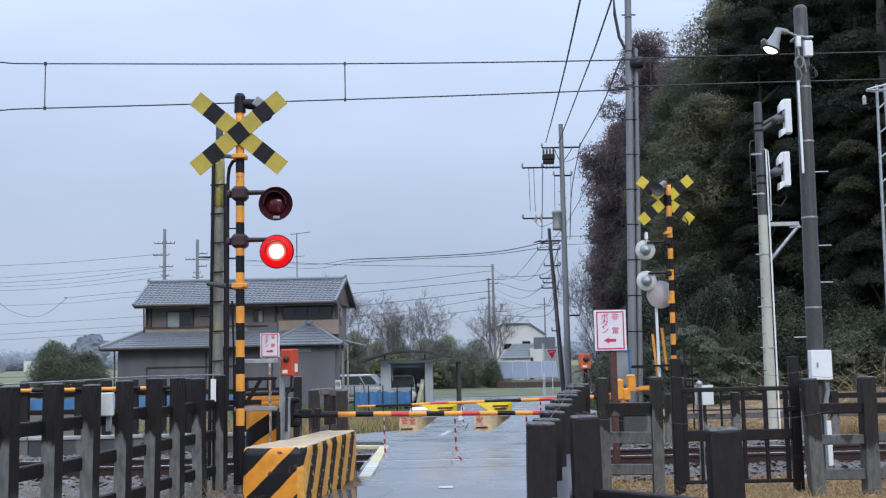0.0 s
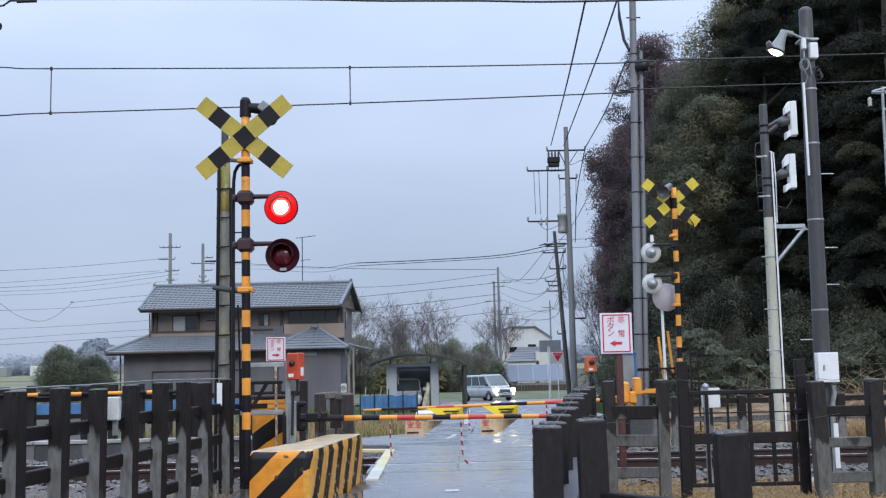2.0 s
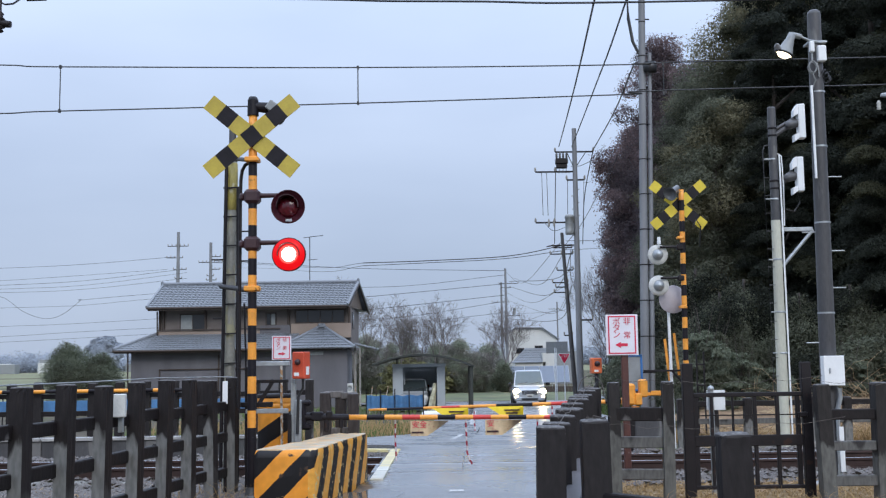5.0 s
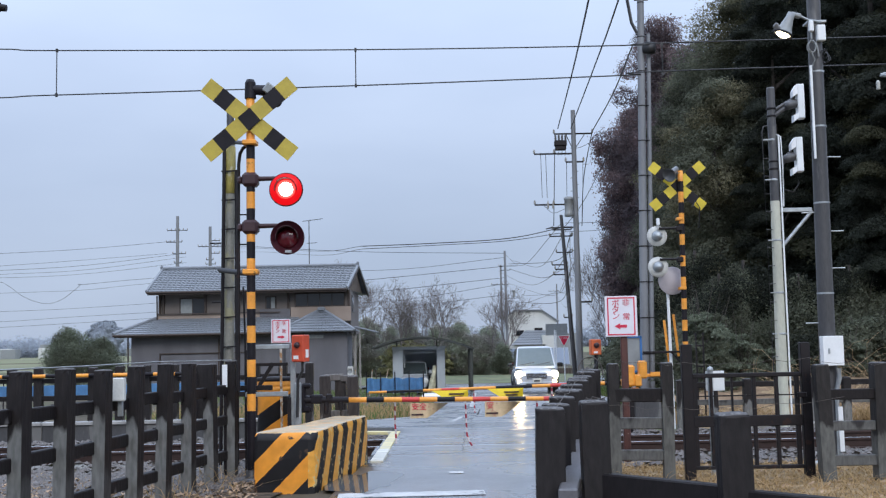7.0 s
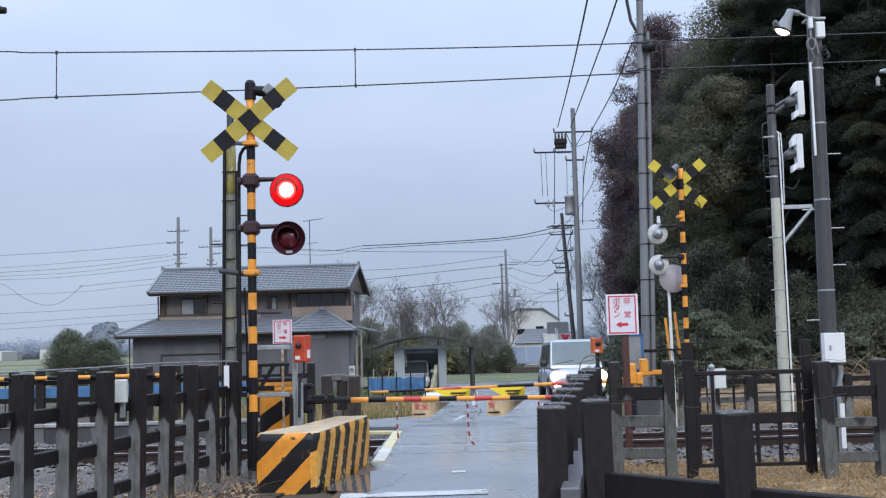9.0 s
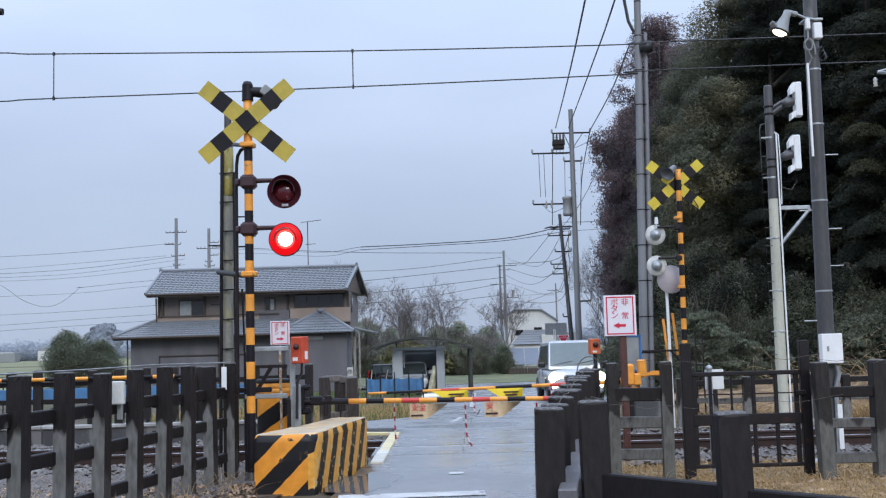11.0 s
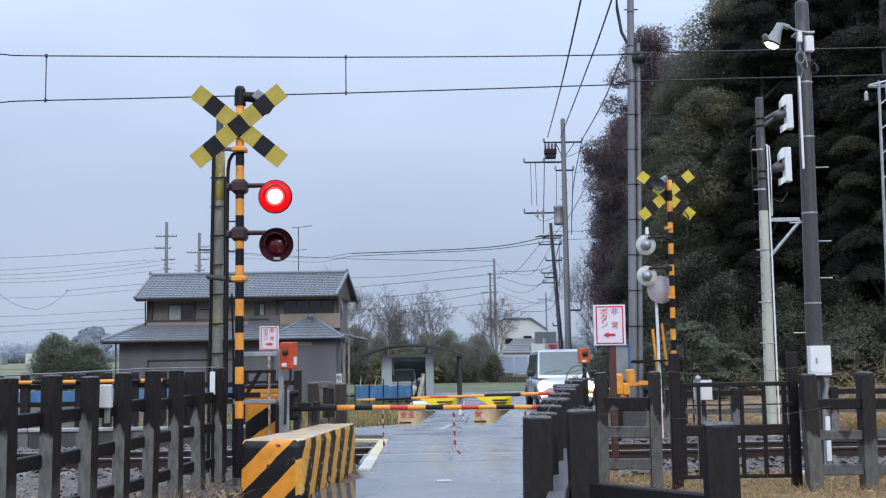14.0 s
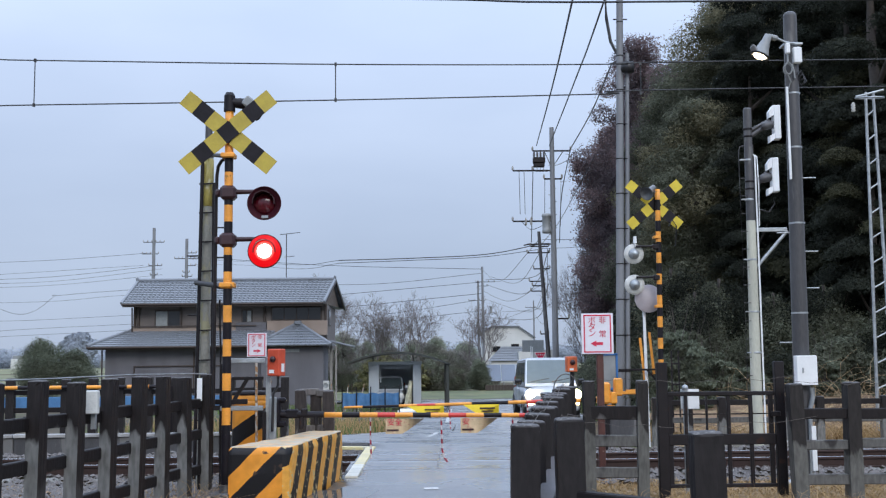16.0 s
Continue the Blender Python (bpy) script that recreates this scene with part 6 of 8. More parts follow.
big = utility_pole("utility_pole", (5.64, 45, -0.7), 11.93, 0.145, ((10.92, -0.83, 0.80), (10.07, -1.69, 0.0), (9.71, -0.36, 0.40), (7.9, -1.72, -0.1), (3.77, 0.0, 0.58)), "tall grey utility pole with crossarms and transformer", 0.02, transformer=(7.35, -0.29))
gear = part("switch_gear", Shape().box((-0.55, -0.05, 10.50), (0.52, 0.3, 0.24), 0, 0.03).box((-0.55, -0.05, 10.30), (0.46, 0.26, 0.18), 0, 0.03), "dark_steel", big, "dark pole-mounted switch")
for x in (-0.76, -0.62, -0.48, -0.34):
    part("bushing", Shape().lathe([(0.03, 0), (0.055, 0.04), (0.035, 0.08), (0.055, 0.12), (0.035, 0.16), (0.05, 0.2), (0.015, 0.28)], (x, -0.1, 10.6), n=10), "wet_pole", gear)
    part("lead", Shape().tube([(x, -0.1, 10.25), (x - 0.03, -0.12, 10.1), (x + 0.08, -0.1, 10.0), (x + 0.22, -0.05, 10.05)], 0.012, 5), "cable", gear)
part("arm_brace", Shape().rod((0.05, 0, 10.25), (0.48, 0, 10.88), 0.018, n=6), "dark_steel", big)
part("arm_brace", Shape().rod((-0.05, 0, 10.30), (-0.30, 0, 10.88), 0.018, n=6), "dark_steel", big)
for x in (-1.15, -0.93):
    part("fuse", Shape().lathe([(0.02, 0), (0.05, 0.03), (0.035, 0.08), (0.055, 0.12), (0.03, 0.17), (0.045, 0.22), (0.015, 0.34)], (x, -0.04, 7.72), n=10), "concrete", big)
for k in range(9):
    part("step_bolt", Shape().rod((0.02, 0, 9.3 - 0.28 * k), (0.17 * (-1) ** k, 0, 9.3 - 0.28 * k), 0.012, n=5), "dark_steel", big)
slim = utility_pole("utility_pole", (7.27, 60, -1.0), 9.56, 0.14, ((8.72, -0.55, 0.5), (8.36, -0.75, 0.52), (7.45, -0.45, 0.45), (6.75, -0.75, 0.1), (6.5, -0.6, 0.1), (6.2, -0.7, 0.1), (3.8, -0.35, 0.1)), "slim dark leaning utility pole with many short arms", -0.57, "wet_pole")
for k in range(4):
    part("cable_splice", Shape().tube([(-1.45 + 0.35 * k, 0, 8.78 + 0.03 * k), (-1.1 + 0.35 * k, 0, 8.86), (-0.75 + 0.35 * k, 0, 8.82)], [0.03, 0.055, 0.03], 6), "cable", slim)
# twin poles at the wood's edge
for x, r, m, top in ((5.53, 0.128, "grey_pole", 0.33), (5.735, 0.078, "grey_pole", 0.27)):
    e = thing("tall_pole", (x, 30, -0.5), "tall grey pole standing close beside another", "pole", "twin poles")
    part("shaft", Shape().rod((0, 0, 0), (top * 1.0, 0, 13.4 if r > 0.1 else 10.6), r, r * 0.72, 16), m, e)
    for i in range(11 if r > 0.1 else 8):
        part("band", Shape().lathe([(r * (1 - 0.028 * i) + 0.010, 1.5 + i), (r * (1 - 0.028 * i) + 0.010, 1.53 + i)], (top * (1.5 + i) / 13.4, 0, 0), n=16), "dark_steel", e)
    if r > 0.1:
        part("hanging_cable", Shape().tube([(-0.02, -0.1, 13.2), (-0.14, -0.12, 12.4), (-0.12, -0.12, 11.6), (-0.02, -0.15, 10.9), (0.12, -0.15, 10.6)], 0.045, 8).lathe([(0.0, 0), (0.18, 0.02), (0.2, 0.15), (0.18, 0.3), (0.0, 0.32)], (0.46, -0.1, 10.0), n=14).box((0.0, -0.15, 12.6), (0.2, 0.2, 0.3), 0, 0.05), "cable", e)
        for z in (11.6, 10.6, 9.6):
            part("step_bolt", Shape().rod((0.1, 0, z), (0.5, 0, z), 0.02), "dark_steel", e)
utility_pole("utility_pole", (7.6, 130, -1.63), 14.35, 0.2, ((12.5, -0.8, 1.5), (12.0, -0.6, 0.6), (8.6, 0, 1.6)), "distant grey utility pole", -0.1, transformer=(8.7, 0.9))
utility_pole("utility_pole", (7.3, 136, -1.63), 13.1, 0.18, ((10.6, -1.2, 0.9),), "distant grey utility pole", 0.0)
utility_pole("utility_pole", (17.9, 170, -1.63), 12.4, 0.16, ((11.3, -1.3, 0.3), (6.0, 0, 1.0)), "distant slim utility pole", 0.0)
utility_pole("utility_pole", (-42.2, 170, -1.63), 24.44, 0.36, ((22.17, -1.65, 1.6), (20.3, -1.8, 0.7), (18.45, -0.75, 1.3), (17.0, -0.5, 0.6)), "distant line mast with insulator arms", 0.0, arm=0.11)
utility_pole("utility_pole", (-38.1, 175, -1.63), 23.26, 0.36, ((20.93, 0.0, 1.6), (20.0, -1.95, 1.9), (18.85, -0.1, 1.5), (17.8, -0.6, 0.5), (17.1, -0.7, 0.9)), "distant line mast with insulator arms", 0.0, arm=0.11)
GRP = "power lines"
for name_pts in (
    ([(5.0, 45, 10.45), (3.75, 30, 8.84), (2.91, 20, 7.93), (1.5, 2, 7.0)], 0.02), ([(5.55, 45, 10.44), (4.49, 30, 9.32), (3.83, 22, 8.57), (2.2, 2, 7.2)], 0.02),
    ([(6.41, 45, 10.23), (5.93, 36, 9.82), (5.55, 30, 9.79)], 0.022), ([(6.46, 45, 10.32), (6.3, 47, 8.6), (6.55, 50, 6.82)], 0.02),
    ([(4.26, 45, 7.5), (4.24, 45, 9.36)], 0.012), ([(4.47, 45, 7.5), (4.45, 45, 9.36)], 0.012), ([(4.71, 45, 6.3), (4.78, 45, 8.0), (4.84, 45, 9.55)], 0.018),
    ([(5.3, 45, 7.55), (5.33, 45, 9.0)], 0.012), ([(5.98, 45.2, 7.0), (6.02, 45, 9.0)], 0.010), ([(4.3, 45, 7.2), (4.7, 45, 6.85), (5.3, 45, 7.05)], 0.010), ([(5.5, 45, 9.6), (5.9, 45, 9.62), (6.4, 45, 9.85)], 0.012),
    ([(6.0, 45, 8.9), (6.6, 47, 9.3), (7.6, 53, 11.0)], 0.008), ([(-84, 150, 13.2), (-62.5, 150, 13.76), (-38.7, 150, 15.04)], 0.021),
    ([(6.75, 60, 7.85), (3.71, 60, 7.3), (-0.73, 60, 7.1), (-4.54, 60, 7.02)], 0.026), ([(-4.54, 60, 7.02), (-9.14, 80, 8.6), (-20.1, 118, 12.5), (-37.2, 174.8, 18.2)], 0.016),
    ([(6.7, 60, 7.55), (3.5, 60, 7.15), (-0.74, 60, 6.98), (-4.55, 60, 6.86)], 0.018), ([(-4.55, 60, 6.86), (-9.14, 80, 8.3), (-20.1, 118, 12.1), (-37.2, 174.8, 17.4)], 0.014),
    ([(-84, 150, 15.03), (-62, 150, 15.53), (-50.3, 150, 15.93), (-37.5, 150, 16.8)], 0.025), ([(-84, 150, 12.64), (-62, 150, 13.14), (-50.2, 150, 13.62), (-37.1, 150, 14.95)], 0.025),
    ([(-84, 150, 12.09), (-62, 150, 12.59), (-50.2, 150, 12.98), (-36, 150, 14.53)], 0.021), ([(-84, 150, 12.30), (-62, 150, 12.11), (-50.2, 150, 12.43), (-36, 150, 13.73)], 0.021),
    ([(-84, 150, 13.5), (-70, 150, 13.0), (-62.5, 150, 11.62), (-60.9, 150, 10.95), (-58.6, 150, 9.3), (-55.7, 150, 8.37), (-53.3, 150, 8.95), (-50.8, 150, 10.87), (-50.5, 150, 10.92), (-41.1, 150, 11.6), (-20, 150, 12.7)], 0.025), ([(-84, 150, 9.7), (-62.4, 150, 9.95), (-50.6, 150, 10.16), (-41.1, 150, 10.89), (-20, 150, 12.0)], 0.020),
    ([(-84, 150, 6.87), (-62, 150, 7.37), (-50, 150, 7.68), (-20, 150, 9.1)], 0.021), ([(-84, 150, 5.45), (-62, 150, 5.95), (-50, 150, 6.5), (-20, 150, 7.6)], 0.021), ([(-84, 150, 4.66), (-62, 150, 5.16), (-20, 150, 6.9)], 0.021),
    ([(-30, 140, 15.2), (-11.4, 140, 13.9), (7.8, 132, 12.6)], 0.03), ([(-20, 140, 9.6), (-10.7, 140, 10.1), (7.6, 132, 11.0)], 0.03), ([(-20, 140, 8.0), (-10.7, 140, 8.4), (7.6, 132, 9.6)], 0.03),
    ([(-22, 140, 11.6), (-6, 138, 11.3), (7.4, 131, 12.0)], 0.025), ([(-22, 140, 7.0), (-6, 138, 7.3), (7.3, 136, 9.0)], 0.025), ([(-22, 140, 5.6), (-6, 138, 6.4), (7.3, 136, 7.6)], 0.025),
    ([(7.6, 131, 12.4), (7.4, 100, 8.7), (6.8, 60.2, 8.2)], 0.018), ([(8.6, 131, 11.6), (8.6, 95, 8.2), (7.1, 60.2, 7.9)], 0.018), ([(7.0, 135, 10.6), (7.6, 95, 6.6), (6.9, 60.2, 5.6)], 0.016), ([(8.0, 131, 8.8), (9.4, 95, 5.6), (7.0, 60.2, 5.1)], 0.016), ([(8.6, 131, 7.2), (10.6, 90, 5.8), (7.1, 60.2, 6.6)], 0.016),
    ([(17.9, 170, 9.8), (14, 120, 7.0), (7.2, 60.2, 7.6)], 0.018), ([(17.8, 170, 9.0), (13, 115, 5.2), (7.1, 60.2, 4.6)], 0.016), ([(6.9, 60, 8.1), (9.0, 58, 7.95), (12.5, 55, 8.4)], 0.014), ([(6.9, 60, 7.6), (9.0, 58, 7.5), (12.5, 55, 7.8)], 0.012), ([(7.5, 45.1, 10.0), (6.9, 52, 8.2), (6.9, 60, 7.9)], 0.016),
    ([(8.0, 131, 11.2), (10, 95, 8.7), (7.3, 60, 7.6)], 0.03), ([(8.0, 131, 10.6), (9, 95, 7.2), (7.2, 60, 6.6)], 0.025), ([(8.0, 131, 6.6), (10, 95, 5.0), (7.2, 60, 5.6)], 0.025), ([(8.0, 131, 5.6), (17.7, 168, 9.5)], 0.03), ([(7.1, 60, 5.2), (12, 110, 6.6), (17.9, 170, 10)], 0.025),
):
    wire("power_line", name_pts[0], name_pts[1], "thin dark power line against the grey sky", GRP)


# ---- plants ----
def leaf_crown(name, seed, height, base, radius, clumps, leaves, size, material, parent, taper=0.5, lean=0.35, fine=1.0, loose=0.42, rough=1.0, ball=False):
    """A crown of many small leaf sprays gathered in clumps round an uneven body."""
    g = np.random.default_rng(seed)
    u = g.random(clumps)
    z = base + (height - base) * u ** 0.85
    prof = np.sin(np.clip(u, 0.02, 1) ** 0.75 * np.pi * 0.93 + 0.08) ** 0.55
    prof = prof * (1 - taper * u)
    ang = g.random(clumps) * math.tau
    rad = radius * prof * np.sqrt(g.random(clumps)) ** 0.55 * g.uniform(1 - 0.22 * rough, 1 + 0.12 * rough, clumps)
    cen = np.stack([rad * np.cos(ang), rad * np.sin(ang), z], 1)
    if ball:
        q = g.normal(size=(clumps, 3))
        q *= (g.uniform(0.72, 0.95, clumps) / np.linalg.norm(q, axis=1))[:, None]
        cen = q * np.array([radius, radius, height / 2]) + np.array([0, 0, height * 0.47])
    cr = fine * radius * g.uniform(0.17, 0.36, clumps) * (1.1 - 0.4 * u)
    which = np.repeat(np.arange(clumps), leaves)
    n = len(which)
    d = g.normal(size=(n, 3))
    d /= np.linalg.norm(d, axis=1)[:, None]
    if rough < 1.5:
        d[:, 2] = np.abs(d[:, 2]) * 0.9 - 0.28
    stretch = np.stack([g.uniform(0.7, 1.5, clumps), g.uniform(0.7, 1.5, clumps), g.uniform(0.6, 1.15, clumps)], 1)
    p = cen[which] + d * stretch[which] * (cr[which] * (0.35 + 0.95 * np.sqrt(g.random(n))))[:, None]
    nrm = d + g.normal(size=(n, 3)) * loose + np.array([0, 0, lean])
    nrm /= np.linalg.norm(nrm, axis=1)[:, None]
    a = np.cross(nrm, g.normal(size=(n, 3)))
    a /= np.linalg.norm(a, axis=1)[:, None]
    b = np.cross(nrm, a)
    s = (size * g.uniform(0.55, 1.35, n))[:, None]
    v = np.stack([p - a * s - b * s * 0.45, p + a * s - b * s * 0.2, p + b * s * 0.75], 1).reshape(-1, 3)
    sh = Shape()
    sh.v = [tuple(q) for q in v.tolist()]
    sh.f = [(3 * i, 3 * i + 1, 3 * i + 2) for i in range(n)]
    sh.m, sh.s = [0] * n, [False] * n
    return part(name, sh, material, parent)


def lobed_crown(name, seed, lobes, density, size, material, parent, squash=0.8, loose=0.5, lean=0.5, drape=0.0, fuzz=0.3):
    """A crown of rounded masses: each lobe (x, y, z, radius) is a lumpy shell of leaf sprays, close above and open below."""
    g = np.random.default_rng(seed)
    out = []
    for cx, cy, cz, r in lobes:
        n = int(density * r * r)
        d = g.normal(size=(n, 3))
        d[:, 2] = d[:, 2] * 0.9 + 0.25
        d /= np.linalg.norm(d, axis=1)[:, None]
        knobs = g.normal(size=(16, 3))
        knobs[:, 2] = np.abs(knobs[:, 2]) * 0.8 - 0.1
        knobs /= np.linalg.norm(knobs, axis=1)[:, None]
        close = (d @ knobs.T).max(1).clip(0, 1) ** 7
        rr = r * (0.66 + 0.40 * close) * (1 - 0.40 * g.random(n) ** 2) * (1 + fuzz * g.random(n) ** 4)
        p = d * rr[:, None] * np.array([1, 1, squash])
        p[:, 2] -= drape * (p[:, 0] ** 2 + p[:, 1] ** 2) / r
        nrm = d + g.normal(size=(n, 3)) * loose + np.array([0, 0, lean])
        nrm /= np.linalg.norm(nrm, axis=1)[:, None]
        a = np.cross(nrm, g.normal(size=(n, 3)))
        a /= np.linalg.norm(a, axis=1)[:, None]
        b = np.cross(nrm, a)
        s = (size * g.uniform(0.5, 1.4, n))[:, None]
        p = p + np.array([cx, cy, cz])
        out.append(np.stack([p - a * s - b * s * 0.45, p + a * s - b * s * 0.2, p + b * s * 0.8], 1).reshape(-1, 3))
    v = np.concatenate(out)
    sh = Shape()
    sh.v = [tuple(q) for q in v.tolist()]
    n = len(v) // 3
    sh.f = [(3 * i, 3 * i + 1, 3 * i + 2) for i in range(n)]
    sh.m, sh.s = [0] * n, [False] * n
    return part(name, sh, material, parent)


def dome_lobes(seed, base, top, radius, count, size, peak=0.35, flat=1.0):
    """Places for the lobes of a crown: widest at the share peak of its height."""
    g = random.Random(seed)
    out = []
    for i in range(count):
        u = ((i + 0.5) / count) ** 0.85
        z = base + (top - base) * u
        prof = math.sin(math.pi * (0.5 * u / peak if u < peak else 0.5 + 0.5 * (u - peak) / (1 - peak))) ** 0.6
        a = i * 2.4 + g.uniform(-0.5, 0.5)
        rr = radius * prof * g.uniform(0.35, 1.05)
        r = size * g.uniform(0.55, 1.25) * (1.05 - 0.4 * u)
        out.append((rr * math.cos(a), rr * math.sin(a), z, r))
    return out


def lobed_tree(name, seed, at, top, lobes, density, size, mats, label, group, squash=0.8, loose=0.5, lean=0.5, drape=0.0, trunk=0.3, fuzz=0.3):
    e = thing(name, at, label, "tree", group)
    t = Shape().tube([(0, 0, -0.3), (0.1, 0, top * 0.3), (-0.1, 0.1, top * 0.6), (0, 0, top * 0.92)], [trunk, trunk * 0.8, trunk * 0.5, 0.04], 9)
    for x, y, z, r in lobes[::4]:
        z0 = max(0.3, z - 0.9 * math.hypot(x, y))
        part("limb", Shape().tube([(0, 0, z0), (x * 0.5, y * 0.5, (z0 + z) / 2), (x * 0.95, y * 0.95, z)], [trunk * 0.35, trunk * 0.22, 0.02], 5), "bark", e)
    part("trunk", t, "bark", e)
    for k, m in enumerate(mats):
        lobed_crown("crown", seed + 50 * k, lobes[k::len(mats)], density, size, m, e, squash, loose, lean, drape, fuzz)
    return e


def branching(seed, height, spread, r, depth, up=0.45, split=3, first=0.25):
    g = random.Random(seed)
    s = Shape()
    def grow(p, d, length, rad, k):
        pts, rs = [p], [rad]
        q = p
        steps = 3 if k > 1 else 2
        for i in range(steps):
            d = (d + Vector((g.uniform(-1, 1), g.uniform(-1, 1), g.uniform(-0.4, 0.8))) * 0.16).normalized()
            q = q + d * length / steps
            pts.append(q)
            rs.append(rad * (1 - 0.5 * (i + 1) / steps))
        s.tube(pts, rs, 5 if k > 2 else 3)
        if k <= 0:
            return
        for j in range(split + (g.random() < 0.5)):
            a = g.random() * math.tau
            side = d.orthogonal().normalized()
            side.rotate(Matrix.Rotation(a, 3, d).to_quaternion())
            nd = (d * (1 - spread) + side * spread * g.uniform(0.5, 1.2) + Vector((0, 0, up * 0.4))).normalized()
            at = pts[g.choice((1, 2, -1, -1))]
            grow(at, nd, length * g.uniform(0.58, 0.8), max(rad * 0.5, 0.011), k - 1)
    grow(Vector((0, 0, 0)), Vector((0, 0, 1)), height * first * 1.6, r, depth)
    return s


def tree_kind(name, seed, height, base, radius, clumps, leaves, size, leaf_mat, label, group, at, taper=0.5, fine=1.0, loose=0.42, rough=1.0, ball=False):
    e = thing(name, at, label, "tree", group)
    t = Shape().tube([(0, 0, -0.3), (0.1, 0, height * 0.3), (-0.1, 0.1, height * 0.6), (0, 0, height * (0.6 if ball else 0.9))], [k * min(1, height / 17) for k in (0.3, 0.24, 0.15, 0.04)], 8)
    g = random.Random(seed)
    for i in range(0 if ball else 9):
        z = height * (0.2 + 0.07 * i)
        a = g.random() * math.tau
        rr = radius * 0.7 * (1 - 0.06 * i)
        t.tube([(0, 0, z), (rr * 0.5 * math.cos(a), rr * 0.5 * math.sin(a), z + 0.6), (rr * math.cos(a), rr * math.sin(a), z + 1.5)], [k * min(1, height / 17) for k in (0.1, 0.06, 0.02)], 5)
    part("trunk", t, "bark", e)
    mats = leaf_mat if isinstance(leaf_mat, tuple) else (leaf_mat,)
    for k, lm in enumerate(mats):
        leaf_crown("crown", seed + 300 * k, height, base, radius * (1 + 0.03 * k), clumps // len(mats), leaves, size, lm, e, taper, 0.35, fine, loose, rough, ball)
    return e


# Lighter crowns in the middle, shade-dark ones right: the wood's light in leaf colour.
WOOD = "trees of the wood"
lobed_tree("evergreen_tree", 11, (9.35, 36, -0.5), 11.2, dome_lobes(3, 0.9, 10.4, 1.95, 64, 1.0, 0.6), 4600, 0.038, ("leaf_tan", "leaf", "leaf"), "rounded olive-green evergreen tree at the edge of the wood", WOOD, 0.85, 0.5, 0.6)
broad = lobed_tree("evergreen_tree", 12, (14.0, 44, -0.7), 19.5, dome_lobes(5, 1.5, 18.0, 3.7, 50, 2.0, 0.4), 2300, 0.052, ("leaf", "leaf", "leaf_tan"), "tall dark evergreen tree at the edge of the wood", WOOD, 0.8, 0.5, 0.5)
tiers = []
g_tier = random.Random(23)
for i in range(44):
    u = i / 44
    a = i * 2.4 + g_tier.uniform(-0.4, 0.4)
    rr = (3.6 * (1 - 0.72 * u)) * g_tier.uniform(0.65, 1.05)
    tiers.append((rr * math.cos(a), rr * math.sin(a), 1.6 + 16 * u, 1.35 * (1.1 - 0.45 * u) * g_tier.uniform(0.75, 1.2)))
conifer = lobed_tree("conifer", 13, (13.9, 31.5, -0.5), 19.0, tiers, 3300, 0.048, ("leaf_deep", "leaf_deep", "leaf_deep", "leaf_deep", "leaf_conifer"), "shade-dark conifer with drooping olive branch tiers", WOOD, 0.42, 0.6, 0.4, 0.35, 0.28)
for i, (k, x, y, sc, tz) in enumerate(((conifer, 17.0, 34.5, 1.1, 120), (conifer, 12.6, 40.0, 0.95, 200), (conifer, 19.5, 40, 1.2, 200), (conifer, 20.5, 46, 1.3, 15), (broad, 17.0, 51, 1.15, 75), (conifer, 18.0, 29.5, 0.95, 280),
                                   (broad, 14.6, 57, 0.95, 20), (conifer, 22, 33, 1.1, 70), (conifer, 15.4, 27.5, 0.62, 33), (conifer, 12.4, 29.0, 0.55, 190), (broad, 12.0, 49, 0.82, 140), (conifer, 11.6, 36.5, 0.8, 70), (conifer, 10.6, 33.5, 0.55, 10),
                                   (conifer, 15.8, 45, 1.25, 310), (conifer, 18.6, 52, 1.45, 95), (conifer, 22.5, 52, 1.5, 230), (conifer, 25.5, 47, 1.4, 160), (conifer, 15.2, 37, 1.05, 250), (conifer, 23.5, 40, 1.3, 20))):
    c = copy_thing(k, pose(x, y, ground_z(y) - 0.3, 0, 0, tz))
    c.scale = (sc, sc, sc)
g_ced = random.Random(41)
def cedar_lobes(top, radius, base, reach):
    out = []
    for i in range(110):
        u = i / 110
        a = i * 2.4 + g_ced.uniform(-0.6, 0.6)
        rr = radius * (1.0 - 0.6 * max(0.0, u - 0.6) / 0.4) * g_ced.uniform(0.25, 1.0)
        out.append((rr * math.cos(a), rr * math.sin(a), base + (top - base) * u, g_ced.uniform(0.55, 1.0)))
    return out + [(-radius - dx, 0.2 * j, z, r) for j, (dx, z, r) in enumerate(reach)]
cedar = [lobed_tree("russet_cedar", 31, (10.35, 55, -1.0), 14.2, cedar_lobes(14.0, 1.75, 3.2, ((0.35, 12.35, 0.5), (0.05, 12.7, 0.7), (0.1, 11.9, 0.6), (-0.1, 8.6, 0.6), (-0.2, 11.2, 0.7))), 2600, 0.05, ("leaf_warm", "leaf_plum"), "tall russet-brown cedar behind the twin poles", WOOD, 0.95, 1.1, 0.2, 0.1, 0.22, 0.55),
         lobed_tree("russet_cedar", 32, (12.0, 57, -1.0), 19.6, cedar_lobes(19.4, 2.1, 1.5, ((-0.1, 15.5, 0.7), (-0.4, 17.0, 0.7))), 2400, 0.05, ("leaf_plum", "leaf_warm"), "tall russet-brown cedar behind the twin poles", WOOD, 0.95, 1.1, 0.2, 0.1, 0.26, 0.55)]
